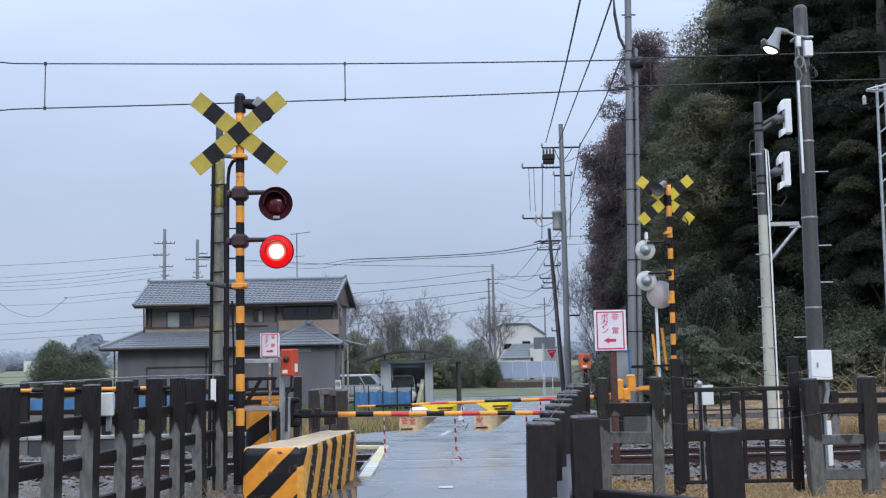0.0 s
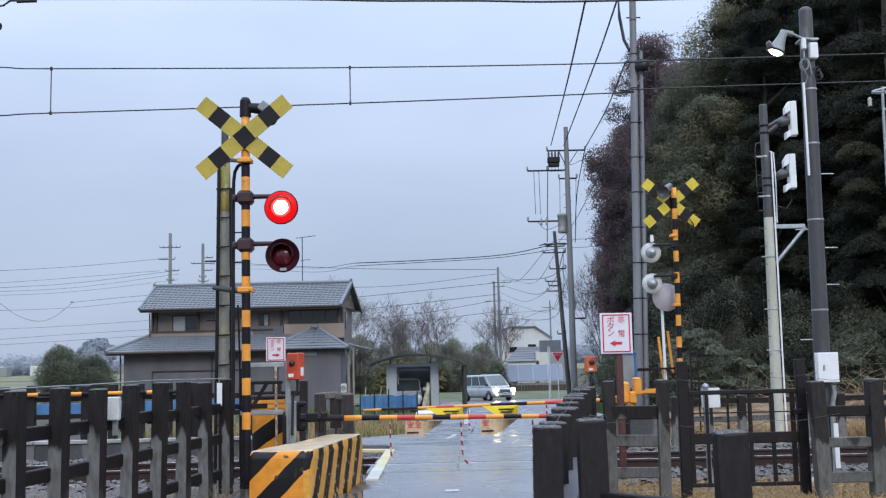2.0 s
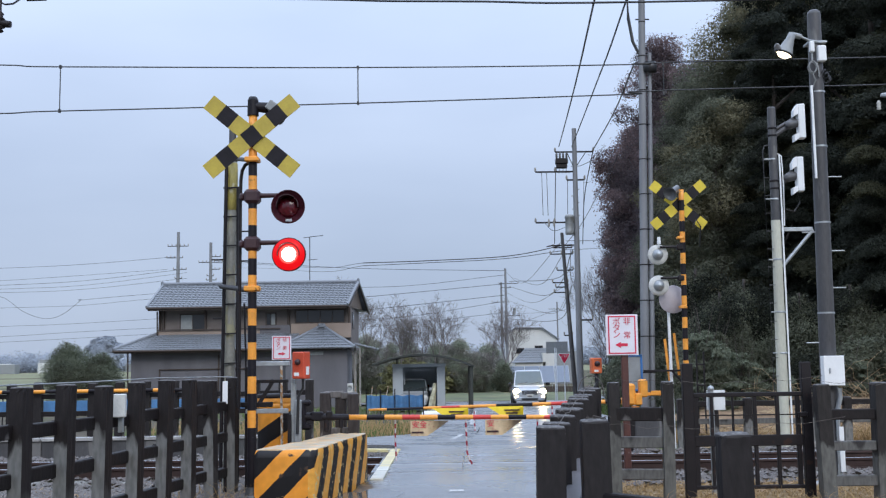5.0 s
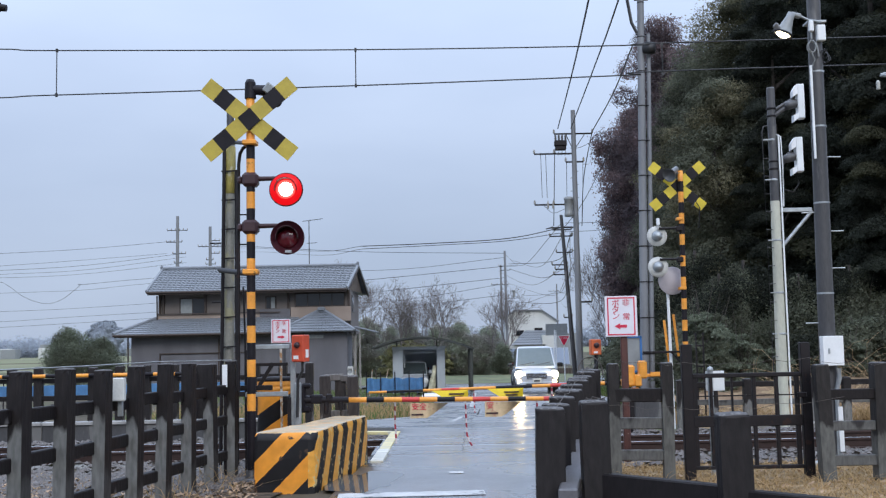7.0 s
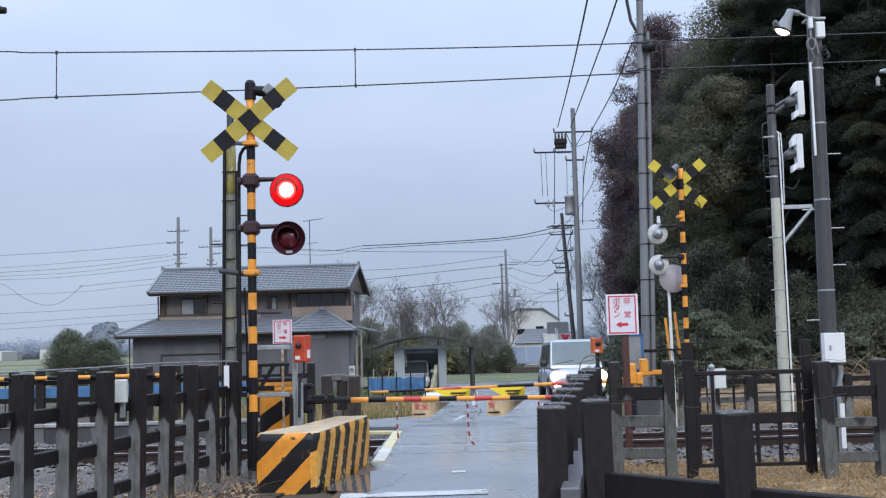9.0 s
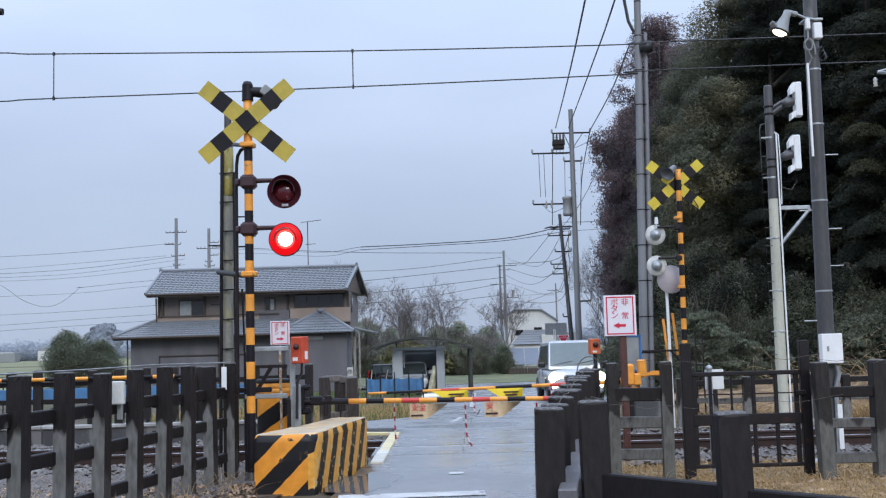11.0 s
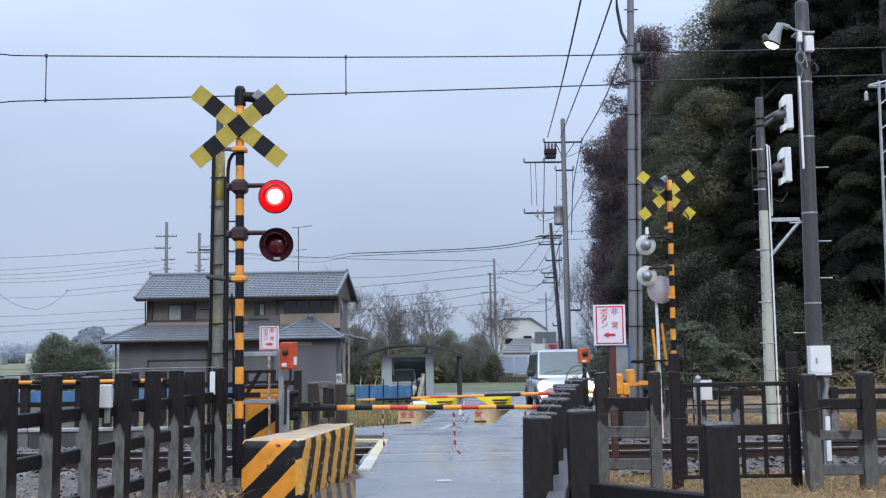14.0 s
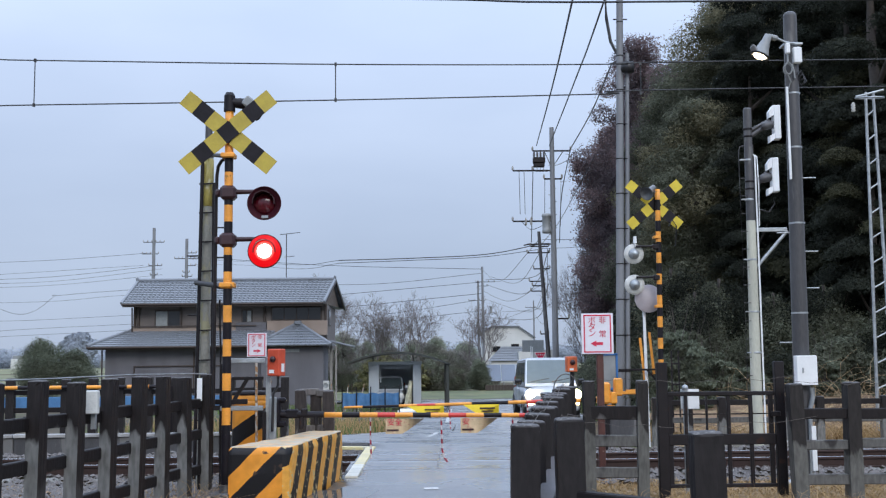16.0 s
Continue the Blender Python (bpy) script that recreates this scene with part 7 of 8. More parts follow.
for x, y, sc, k in ((11.3, 60, 1.02, 0), (11.2, 52.5, 0.95, 0), (13.4, 62, 0.95, 1), (12.3, 51, 0.85, 1)):
    c = copy_thing(cedar[k], pose(x, y, ground_z(y) - 0.2, 0, 0, 77 * x))
    c.scale = (sc, sc, sc)
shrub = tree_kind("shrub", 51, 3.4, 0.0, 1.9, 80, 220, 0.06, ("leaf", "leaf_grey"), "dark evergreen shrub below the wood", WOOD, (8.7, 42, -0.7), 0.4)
for x, y, sc in ((8.9, 37, 0.9), (8.6, 48, 1.0), (9.3, 33, 0.9), (9.4, 29.5, 0.8), (10.3, 26.5, 0.75), (12.1, 25, 0.85), (14.2, 24.2, 0.8), (9.2, 46, 1.25), (9.3, 52, 1.15), (11.2, 29, 1.0), (16.5, 24.5, 0.9)):
    c = copy_thing(shrub, pose(x, y, ground_z(y) - 0.1, 0, 0, 91 * x))
    c.scale = (sc, sc, sc * 0.9)
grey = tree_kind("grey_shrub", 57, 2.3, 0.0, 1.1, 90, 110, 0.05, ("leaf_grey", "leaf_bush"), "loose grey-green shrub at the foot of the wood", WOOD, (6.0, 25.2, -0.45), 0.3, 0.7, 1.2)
for x, y, sc in ((8.0, 45.5, 1.3), (9.2, 48, 1.9), (7.0, 25.6, 0.85), (8.0, 26.2, 0.7), (6.6, 27.0, 1.1), (9.6, 25.6, 0.75)):
    c = copy_thing(grey, pose(x, y, ground_z(y) - 0.1, 0, 0, 91 * x))
    c.scale = (sc, sc, sc)
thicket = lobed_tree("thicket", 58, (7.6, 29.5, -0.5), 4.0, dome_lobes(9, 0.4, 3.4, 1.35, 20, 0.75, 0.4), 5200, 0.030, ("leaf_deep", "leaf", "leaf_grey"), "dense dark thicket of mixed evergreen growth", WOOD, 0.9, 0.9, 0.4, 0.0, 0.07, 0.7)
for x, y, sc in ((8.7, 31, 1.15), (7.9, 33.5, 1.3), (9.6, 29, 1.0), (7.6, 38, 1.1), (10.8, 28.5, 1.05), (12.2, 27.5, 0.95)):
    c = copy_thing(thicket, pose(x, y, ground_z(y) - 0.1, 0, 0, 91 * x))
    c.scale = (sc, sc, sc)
g_vine = random.Random(12)
vines = Shape()
for i in range(420):
    x = g_vine.choice((7.6, 8.0, 8.7, 8.9, 9.3, 9.6, 9.8, 10.4)) + g_vine.gauss(0, 0.25)
    z0 = ground_z(23.6) + 0.3
    hgt = 1.15 * g_vine.random() ** 1.6 + 0.15
    y = 23.7 + g_vine.gauss(0, 0.3)
    p = Vector((x, y, z0))
    d = Vector((g_vine.gauss(0, 0.5), g_vine.gauss(0, 0.5), 1.0)).normalized()
    run = [p]
    for k in range(6):
        d = (d + Vector((g_vine.gauss(0, 0.45), g_vine.gauss(0, 0.45), g_vine.gauss(-0.16, 0.3)))).normalized()
        p = p + d * hgt * 0.3
        run.append(p)
    vines.tube(run, [0.006, 0.006, 0.005, 0.005, 0.004, 0.003, 0.002], 3)
tagged(part("dry_vines", vines, "vine"), "tangle of dry tan vines and stalks below the wood", "dry vines", kind="stuff")
bank = Shape()
for j, (y, z) in enumerate(((21.3, -0.34), (22.2, -0.10), (23.2, 0.22), (24.6, 0.42), (27.0, 0.45), (30.0, -0.55))):
    for i in range(27):
        x = 4.9 + i * 0.55
        bank.v.append((x, y + 0.15 * math.sin(1.7 * i + j), z * min(1.0, 0.25 + i * 0.12) + 0.05 * math.sin(2.3 * i + 1.3 * j) * (0 < j < 5)))
bank.f = [(j * 27 + i, j * 27 + i + 1, (j + 1) * 27 + i + 1, (j + 1) * 27 + i) for j in range(5) for i in range(26)]
bank.m, bank.s = [0] * len(bank.f), [True] * len(bank.f)
tagged(part("earth_bank", bank, "bank"), "low brown earth bank matted with dead growth", "bank", kind="structure")
# garden bushes by the house and the hedge behind the street
bush = lobed_tree("garden_bush", 61, (-18.25, 52, -0.62), 3.0, dome_lobes(15, 0.45, 2.5, 0.58, 20, 0.74, 0.5), 7500, 0.026, ("leaf_bush", "leaf_bush", "leaf_grey"), "clipped round evergreen bush in front of the fields", "garden bushes", 1.0, 0.7, 0.5, 0.0, 0.06, 0.35)
c = copy_thing(bush, pose(-16.55, 52.4, -0.72, 0, 0, 140))
c.scale = (1.22, 1.1, 1.02)
bush.scale = (1.25, 1.1, 1.17)
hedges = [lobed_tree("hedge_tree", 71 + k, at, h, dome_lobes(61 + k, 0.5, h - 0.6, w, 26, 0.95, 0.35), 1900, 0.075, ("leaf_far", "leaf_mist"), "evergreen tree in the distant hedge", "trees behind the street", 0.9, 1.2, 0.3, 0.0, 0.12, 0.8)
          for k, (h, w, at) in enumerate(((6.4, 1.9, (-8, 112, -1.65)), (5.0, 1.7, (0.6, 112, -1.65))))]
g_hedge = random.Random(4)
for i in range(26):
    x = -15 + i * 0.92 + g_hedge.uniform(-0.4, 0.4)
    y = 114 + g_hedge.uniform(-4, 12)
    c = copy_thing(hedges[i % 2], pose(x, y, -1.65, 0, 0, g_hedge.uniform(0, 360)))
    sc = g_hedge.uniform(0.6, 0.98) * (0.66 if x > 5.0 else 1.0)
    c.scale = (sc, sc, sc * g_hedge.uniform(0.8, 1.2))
lobed_tree("hedge_bush", 77, (5.75, 106, -1.65), 3.1, dome_lobes(33, 0.5, 2.6, 0.75, 14, 0.8, 0.3), 2600, 0.06, ("leaf_grey", "leaf_bush"), "dark conical evergreen bush at the hedge's end", "trees behind the street", 0.95, 1.0, 0.4, 0.0, 0.1, 0.5)
olive = tree_kind("olive_shrub", 75, 3.0, 0.0, 1.8, 50, 120, 0.12, "leaf_olive", "yellow-green shrub before the hedge", "trees behind the street", (-5.0, 108, -1.65), 0.3)
for x, y, sc in ((-2.4, 107, 1.0), (-3.6, 109, 1.15), (-0.6, 110, 0.9)):
    c = copy_thing(olive, pose(x, y, -1.65, 0, 0, 60 * x))
    c.scale = (sc, sc, sc)


def bare_tree(seed, at, h, label):
    return single("bare_tree", branching(seed, h, 0.52, 0.15, 5, split=4, first=0.24), "twig", at, label, "tree", "bare trees", turn=seed * 40)


b1 = bare_tree(5, (-8.6, 104, -1.65), 10.0, "leafless tree with fine grey twigs")
b2 = bare_tree(9, (-1.2, 108, -1.65), 8.4, "leafless tree with fine grey twigs")
for k, x, y, sc in ((b2, -5.0, 108, 1.0), (b1, -11.0, 106, 0.9), (b2, 5.9, 110, 0.95), (b1, -3.2, 112, 0.72), (b2, 9.5, 58, 0.5), (b1, 9.3, 61, 0.42), (b2, 10.1, 57, 0.65)):
    c = copy_thing(k, pose(x, y, ground_z(y), 0, 0, 61 * x))
    c.scale = (sc, sc, sc * (1.0 if y > 100 else 1.75))


def blades(name, n, area, h, material, label, seed, lean=0.4, width=0.012, keep=None):
    g = np.random.default_rng(seed)
    x = g.uniform(area[0], area[1], n)
    y = g.uniform(area[2], area[3], n)
    s = Shape()
    for a, b in zip(x, y):
        if keep and not keep(a, b):
            continue
        z = ground_z(b)
        k = h * g.uniform(0.4, 1.2)
        d = g.normal(size=2) * lean * k
        t = g.random() * math.tau
        w = np.array([math.cos(t), math.sin(t)]) * width
        o = len(s.v)
        s.v += [(a - w[0], b - w[1], z), (a + w[0], b + w[1], z), (a + d[0] * 0.4 + w[0] * 0.7, b + d[1] * 0.4 + w[1] * 0.7, z + k * 0.6), (a + d[0] * 0.4 - w[0] * 0.7, b + d[1] * 0.4 - w[1] * 0.7, z + k * 0.6), (a + d[0], b + d[1], z + k * 0.9)]
        s.f += [(o, o + 1, o + 2, o + 3), (o + 3, o + 2, o + 4)]
    s.m, s.s = [0] * len(s.f), [False] * len(s.f)
    return tagged(part(name, s, material), label, "grass", kind="stuff")


blades("dead_grass", 9000, (4.7, 17, 20.6, 24.4), 0.42, "straw", "dead straw-coloured grass below the wood", 1, 1.1)
blades("dead_grass", 15500, (1.3, 6.2, 8.4, 12.4), 0.07, "straw", "flattened straw-coloured grass beside the track", 2, 1.2, 0.008)
blades("dead_grass", 2600, (-6.0, -2.0, 8.6, 12.2), 0.07, "straw", "straw-coloured grass and litter along the fence", 3, 1.2, 0.008)
blades("dead_grass", 110, (-2.75, -1.95, 9.2, 11.7), 0.28, "straw", "long bleached grass stalks at the foot of the fence", 8, 1.3, 0.004)
blades("dead_grass", 420, (1.5, 4.6, 8.6, 10.6), 0.20, "straw", "long bleached grass stalks at the foot of the fence", 9, 1.6, 0.004)
blades("verge_reeds", 2600, (-7.5, -0.75, 24.9, 31), 0.42, "straw", "thin dry reeds on the verge", 4, 0.35, 0.012, lambda a, b: a < lerp(LEFT, b) - 0.08)
blades("verge_grass", 2600, (-7.5, -0.6, 24.9, 32), 0.34, "green", "green verge grass beside the lane", 5, 0.35, 0.012, lambda a, b: a < lerp(LEFT, b) - 0.05)
blades("verge_grass", 2200, (5.4, 9, 24, 50), 0.4, "green", "rough green grass at the foot of the poles", 6, 0.4, 0.014)
blades("verge_grass", 1500, (-12, 1.0, 41, 58), 0.3, "green", "rough garden grass by the car shelter", 7, 0.4, 0.016, lambda a, b: a < lerp(LEFT, b) - 0.1)


g_chip = np.random.default_rng(21)
chips = Shape()
for i in range(6000):
    x, y = (g_chip.uniform(-6.5, -1.75) if i < 5200 else g_chip.uniform(1.4, 6.0)), g_chip.uniform(7.6, 11.6) if i < 5200 else g_chip.uniform(8.4, 12.2)
    k = g_chip.uniform(0.012, 0.045)
    t, h1, h2 = g_chip.random() * math.tau, g_chip.uniform(0, 0.03), g_chip.uniform(0, 0.03)
    u = Vector((math.cos(t), math.sin(t), 0)) * k
    v = Vector((-math.sin(t), math.cos(t), 0)) * k * g_chip.uniform(0.25, 0.7)
    c0 = Vector((x, y, ground_z(y) + 0.028))
    chips.add([c0 - u, c0 + v * 0.9 + Vector((0, 0, h1)), c0 + u + Vector((0, 0, h2)), c0 - v + Vector((0, 0, 0.004))], [(0, 1, 2, 3)])
tagged(part("leaf_litter", chips, "chips"), "brown and bleached leaf litter along the fences", "leaf litter", kind="stuff")


# ---- house, shelter, far buildings ----
def tiled_plane(name, a, b, c, d, rows, cols, parent, material="roof", lift=0.05):
    """Courses of pan tiles between eave a-b and ridge d-c: each course overlaps the one below, with rolled ribs."""
    a, b, c, d = (Vector(p) for p in (a, b, c, d))
    n = (b - a).cross(d - a).normalized()
    if n.z < 0:
        n = -n
    roof = part(name, Shape().add([a - n * 0.03, b - n * 0.03, c - n * 0.03, d - n * 0.03], [(0, 1, 2, 3)]), material, parent)
    m = cols * 2
    for r in range(rows):
        s = Shape()
        k0, k1 = r / rows, (r + 1.08) / rows
        for i in range(m + 1):
            u = i / m
            bump = lift * 0.7 * (i % 2)
            p0, p1 = a.lerp(b, u).lerp(d.lerp(c, u), k0), a.lerp(b, u).lerp(d.lerp(c, u), min(k1, 1))
            s.v += [tuple(p0 + n * (bump + lift)), tuple(p1 + n * bump), tuple(p0 + n * (bump - 0.02))]
        for i in range(m):
            q = 3 * i
            s.f += [(q, q + 3, q + 4, q + 1), (q + 2, q + 5, q + 3, q)]
        s.m, s.s = [0] * len(s.f), [False] * len(s.f)
        part("tile_course", s, material, roof)
    return roof


def window_unit(parent, x, y, z, w, h, panes, glass="window", pale=()):
    fr = part("window", Shape().box((x, y - 0.03, z), (w + 0.12, 0.06, h + 0.12), 0, 0.01), "timber", parent)
    for i in range(panes):
        pw = w / panes
        part("pane", Shape().box((x - w / 2 + pw * (i + 0.5), y - 0.065, z), (pw - 0.05, 0.02, h - 0.03), 0, 0.004), "curtain" if i in pale else glass, fr)
    part("sill", Shape().box((x, y - 0.1, z - h / 2 - 0.08), (w + 0.2, 0.16, 0.05), 0, 0.01), "timber", fr)


def house():
    e = thing("house", (-12.98, 68.7, -1.3), "two-storey brown house with grey tiled roofs", "house")
    X = lambda x: x + 12.5
    Z = lambda z: z + 1.3
    part("lower_wall", Shape().box(((X(-19.5) + X(-6.1)) / 2, 4.0, Z(2.3) / 2), (13.4, 8, Z(2.3)), 0, 0.02), "wall_low", e, "weathered dark grey lower storey")
    part("plinth", Shape().box(((X(-19.6) + X(-6.0)) / 2, 4.0, -0.25), (13.6, 8.1, 0.6), 0, 0.02), "concrete", e)
    part("upper_wall", Shape().box(((X(-18.3) + X(-5.65)) / 2, 5.2, (Z(2.3) + Z(5.15)) / 2), (12.65, 6.4, Z(5.15) - Z(2.3)), 0, 0.02), "wall_up", e, "brown rendered upper storey")
    part("wall_band", Shape().box(((X(-18.3) + X(-10.2)) / 2, 1.9, Z(3.55)), (8.1, 0.2, 0.36), 0, 0.01).box(((X(-9.55) + X(-5.62)) / 2, 1.85, Z(3.6)), (3.93, 0.34, 0.95), 0, 0.01), "wall_tan", e, "tan balcony band")
    part("slate_panel", Shape().box((X(-10.6), 1.88, Z(3.55)), (2.0, 0.24, 0.9), 0, 0.01), "wall_low", e, "dark grey clad panel")
    part("side_window", Shape().box((X(-5.63), 3.4, Z(4.3)), (0.06, 1.1, 1.1), 0, 0.01), "window", e)
    # main roof, ridge along the front
    F, B, T = 0.9, 9.5, 5.2
    tiled_plane("roof", (X(-18.80), F, Z(5.20)), (X(-5.80), F, Z(5.20)), (X(-5.42), T, Z(6.99)), (X(-18.84), T, Z(6.99)), 13, 46, e)
    back = Shape()
    back.add([(X(-18.80), B, Z(5.20)), (X(-5.05), B, Z(5.20)), (X(-5.42), T, Z(6.97)), (X(-18.84), T, Z(6.97))], [(1, 0, 3, 2)])
    back.add([(X(-18.80), F, Z(5.15)), (X(-5.80), F, Z(5.15)), (X(-5.05), B, Z(5.15)), (X(-18.80), B, Z(5.15))], [(0, 3, 2, 1)])
    part("roof_back", back, "roof", e)
    part("gable", Shape().add([(X(-5.72), 1.6, Z(5.14)), (X(-5.4), 9, Z(5.14)), (X(-5.55), T, Z(6.8))], [(0, 1, 2), (2, 1, 0)]), "wall_tan", e)
    part("gable", Shape().add([(X(-18.3), 1.6, Z(5.14)), (X(-18.3), 9, Z(5.14)), (X(-18.3), T, Z(6.8))], [(0, 1, 2), (2, 1, 0)]), "wall_tan", e)
    part("ridge", Shape().box(((X(-18.9) + X(-5.42)) / 2, T, Z(7.05)), (13.48, 0.34, 0.24), 0, 0.08).box((X(-5.40), T, Z(7.1)), (0.16, 0.42, 0.38), 0, 0.06).box((X(-18.92), T, Z(7.08)), (0.16, 0.42, 0.34), 0, 0.06), "roof", e)
    part("left_verge", Shape().rod((X(-18.82), F + 0.02, Z(5.25)), (X(-18.86), T, Z(7.03)), 0.09, n=8), "roof", e)
    part("verge", Shape().rod((X(-5.78), F, Z(5.24)), (X(-5.40), T, Z(7.04)), 0.10, n=8), "roof", e)
    part("rear_verge", Shape().rod((X(-5.40), T, Z(7.04)), (X(-5.03), B, Z(5.24)), 0.10, n=8), "roof", e)
    part("barge_board", Shape().rod((X(-5.72), F + 0.1, Z(5.06)), (X(-5.36), T, Z(6.84)), 0.06, n=6).rod((X(-5.36), T, Z(6.84)), (X(-5.02), B, Z(5.06)), 0.06, n=6), "timber", e)
    part("gutter", Shape().rod((X(-18.8), F - 0.05, Z(5.16)), (X(-5.8), F - 0.05, Z(5.16)), 0.07, n=8).rod((X(-20.4), -0.95, Z(2.38)), (X(-5.9), -0.95, Z(2.38)), 0.07, n=8).rod((X(-18.3), 1.6, Z(5.0)), (X(-18.3), 1.7, Z(3.4)), 0.05, n=8).rod((X(-19.65), -0.2, Z(2.3)), (X(-19.65), -0.1, 0.1), 0.05, n=8), "timber", e)
    # lower roofs
    tiled_plane("lower_roof", (X(-20.4), -0.9, Z(2.42)), (X(-9.0), -0.9, Z(2.42)), (X(-9.0), 2.0, Z(3.5)), (X(-18.3), 2.0, Z(3.5)), 8, 40, e)
    part("lower_roof_end", Shape().add([(X(-20.4), -0.9, Z(2.42)), (X(-20.4), 8.5, Z(2.42)), (X(-18.3), 7.0, Z(3.5)), (X(-18.3), 2.0, Z(3.5))], [(0, 3, 2, 1)]), "roof", e)
    part("hip_ridge", Shape().rod((X(-20.4), -0.9, Z(2.5)), (X(-18.3), 2.0, Z(3.58)), 0.12, n=8), "roof", e)
    tiled_plane("porch_roof", (X(-9.9), -1.4, Z(2.40)), (X(-5.1), -1.4, Z(2.40)), (X(-7.35), 1.4, Z(3.80)), (X(-7.65), 1.4, Z(3.80)), 8, 20, e)
    part("porch_roof_side", Shape().add([(X(-5.1), -1.4, Z(2.40)), (X(-5.1), 4, Z(2.40)), (X(-7.35), 1.4, Z(3.80))], [(0, 1, 2)]).add([(X(-9.9), -1.4, Z(2.40)), (X(-7.65), 1.4, Z(3.80)), (X(-9.9), 4, Z(2.40))], [(0, 1, 2)]), "roof", e)
    part("porch_ridge", Shape().rod((X(-5.1), -1.4, Z(2.46)), (X(-7.35), 1.4, Z(3.84)), 0.11, n=8).rod((X(-9.9), -1.4, Z(2.46)), (X(-7.65), 1.4, Z(3.84)), 0.11, n=8).box((X(-7.5), 1.35, Z(3.90)), (0.5, 0.4, 0.3), 0, 0.08), "roof", e)
    part("porch_wall", Shape().box((X(-7.6), 0.0, Z(2.35) / 2), (3.9, 1.6, Z(2.35)), 0, 0.02), "wall_low", e)
    part("side_roof", Shape().box((X(-4.6), 1.6, Z(2.52)), (1.5, 2.4, 0.12), 0, 0.03, Matrix.Rotation(radians(14), 4, "Y")), "roof", e)
    part("side_post", Shape().box((X(-5.28), 0.7, Z(2.4) / 2), (0.16, 0.16, Z(2.4)), 0, 0.02).box((X(-4.97), 0.7, Z(2.4) / 2), (0.12, 0.12, Z(2.4)), 0, 0.02), "concrete", e)
    part("porch_signboard", Shape().box((X(-7.8), -0.82, Z(2.1)), (1.3, 0.02, 0.22)), "curtain", e)
    window_unit(e, X(-16.05), 2.0, Z(4.25), 1.6, 1.05, 2, pale=(0,))
    window_unit(e, X(-7.67), 2.0, Z(4.55), 3.2, 0.8, 4)
    window_unit(e, X(-10.9), 2.0, Z(4.4), 0.6, 0.75, 2, pale=(1,))
    for x in (-18.2, -17.95, -15.2, -9.75, -5.75):
        part("timber_post", Shape().box((X(x), 1.93, Z(4.3)), (0.14, 0.2, 1.8), 0, 0.02), "timber", e)
    part("eave_board", Shape().box((X(-12.3), F + 0.05, Z(5.07)), (12.9, 0.1, 0.14), 0, 0.02).box((X(-14.7), -0.85, Z(2.32)), (11.3, 0.1, 0.14), 0, 0.02), "timber", e)
    part("shutter", Shape().box((X(-14.9), -0.03, Z(1.0) / 2 + 0.1), (5.4, 0.06, Z(1.0)), 0, 0.01), "wall_low", e, "wide dark shutter")
    part("shutter_frame", Shape().box((X(-14.9), -0.05, Z(1.2)), (5.6, 0.1, 0.07), 0, 0.01).box((X(-17.65), -0.05, Z(1.2) / 2), (0.07, 0.1, Z(1.2)), 0, 0.01).box((X(-13.9), -0.05, Z(2.1) / 2), (0.09, 0.1, Z(2.1)), 0, 0.01), "timber", e)
    part("balcony_rail", Shape().box((X(-14.3), 1.7, Z(3.78)), (8.1, 0.06, 0.07)), "timber", e)
    ant = part("aerial", Shape().rod((X(-8.75), T, Z(7.0)), (X(-8.75), T, Z(10.2)), 0.03, n=6).rod((X(-9.2), T, Z(10.15)), (X(-7.8), T, Z(10.3)), 0.02, n=5).rod((X(-8.9), T, Z(8.6)), (X(-8.2), T, Z(8.65)), 0.02, n=5), "cable", e, "thin rooftop aerial")
    for k in range(6):
        part("element", Shape().rod((X(-9.1 + 0.22 * k), T - 0.3, Z(10.17 + 0.02 * k)), (X(-9.1 + 0.22 * k), T + 0.3, Z(10.17 + 0.02 * k)), 0.012, n=4), "cable", ant)
    ac = part("air_conditioner", Shape().box((X(-5.47), -0.75, 1.2), (0.36, 0.3, 0.58), 0, 0.03), "disc_pale", e, "pale outdoor air unit on a stand")
    part("stand", Shape().box((X(-5.62), -0.75, 0.45), (0.05, 0.28, 0.92), 0, 0.005).box((X(-5.32), -0.75, 0.45), (0.05, 0.28, 0.92), 0, 0.005).box((X(-5.47), -0.75, 0.9), (0.36, 0.28, 0.04), 0, 0.005), "timber", ac)
    part("fan_grille", Shape().lathe([(0.0, 0.0), (0.15, 0.0), (0.16, 0.012)], (X(-5.49), -0.905, 1.2), (0, -1, 0), 20), "grey_panel", ac)


house()


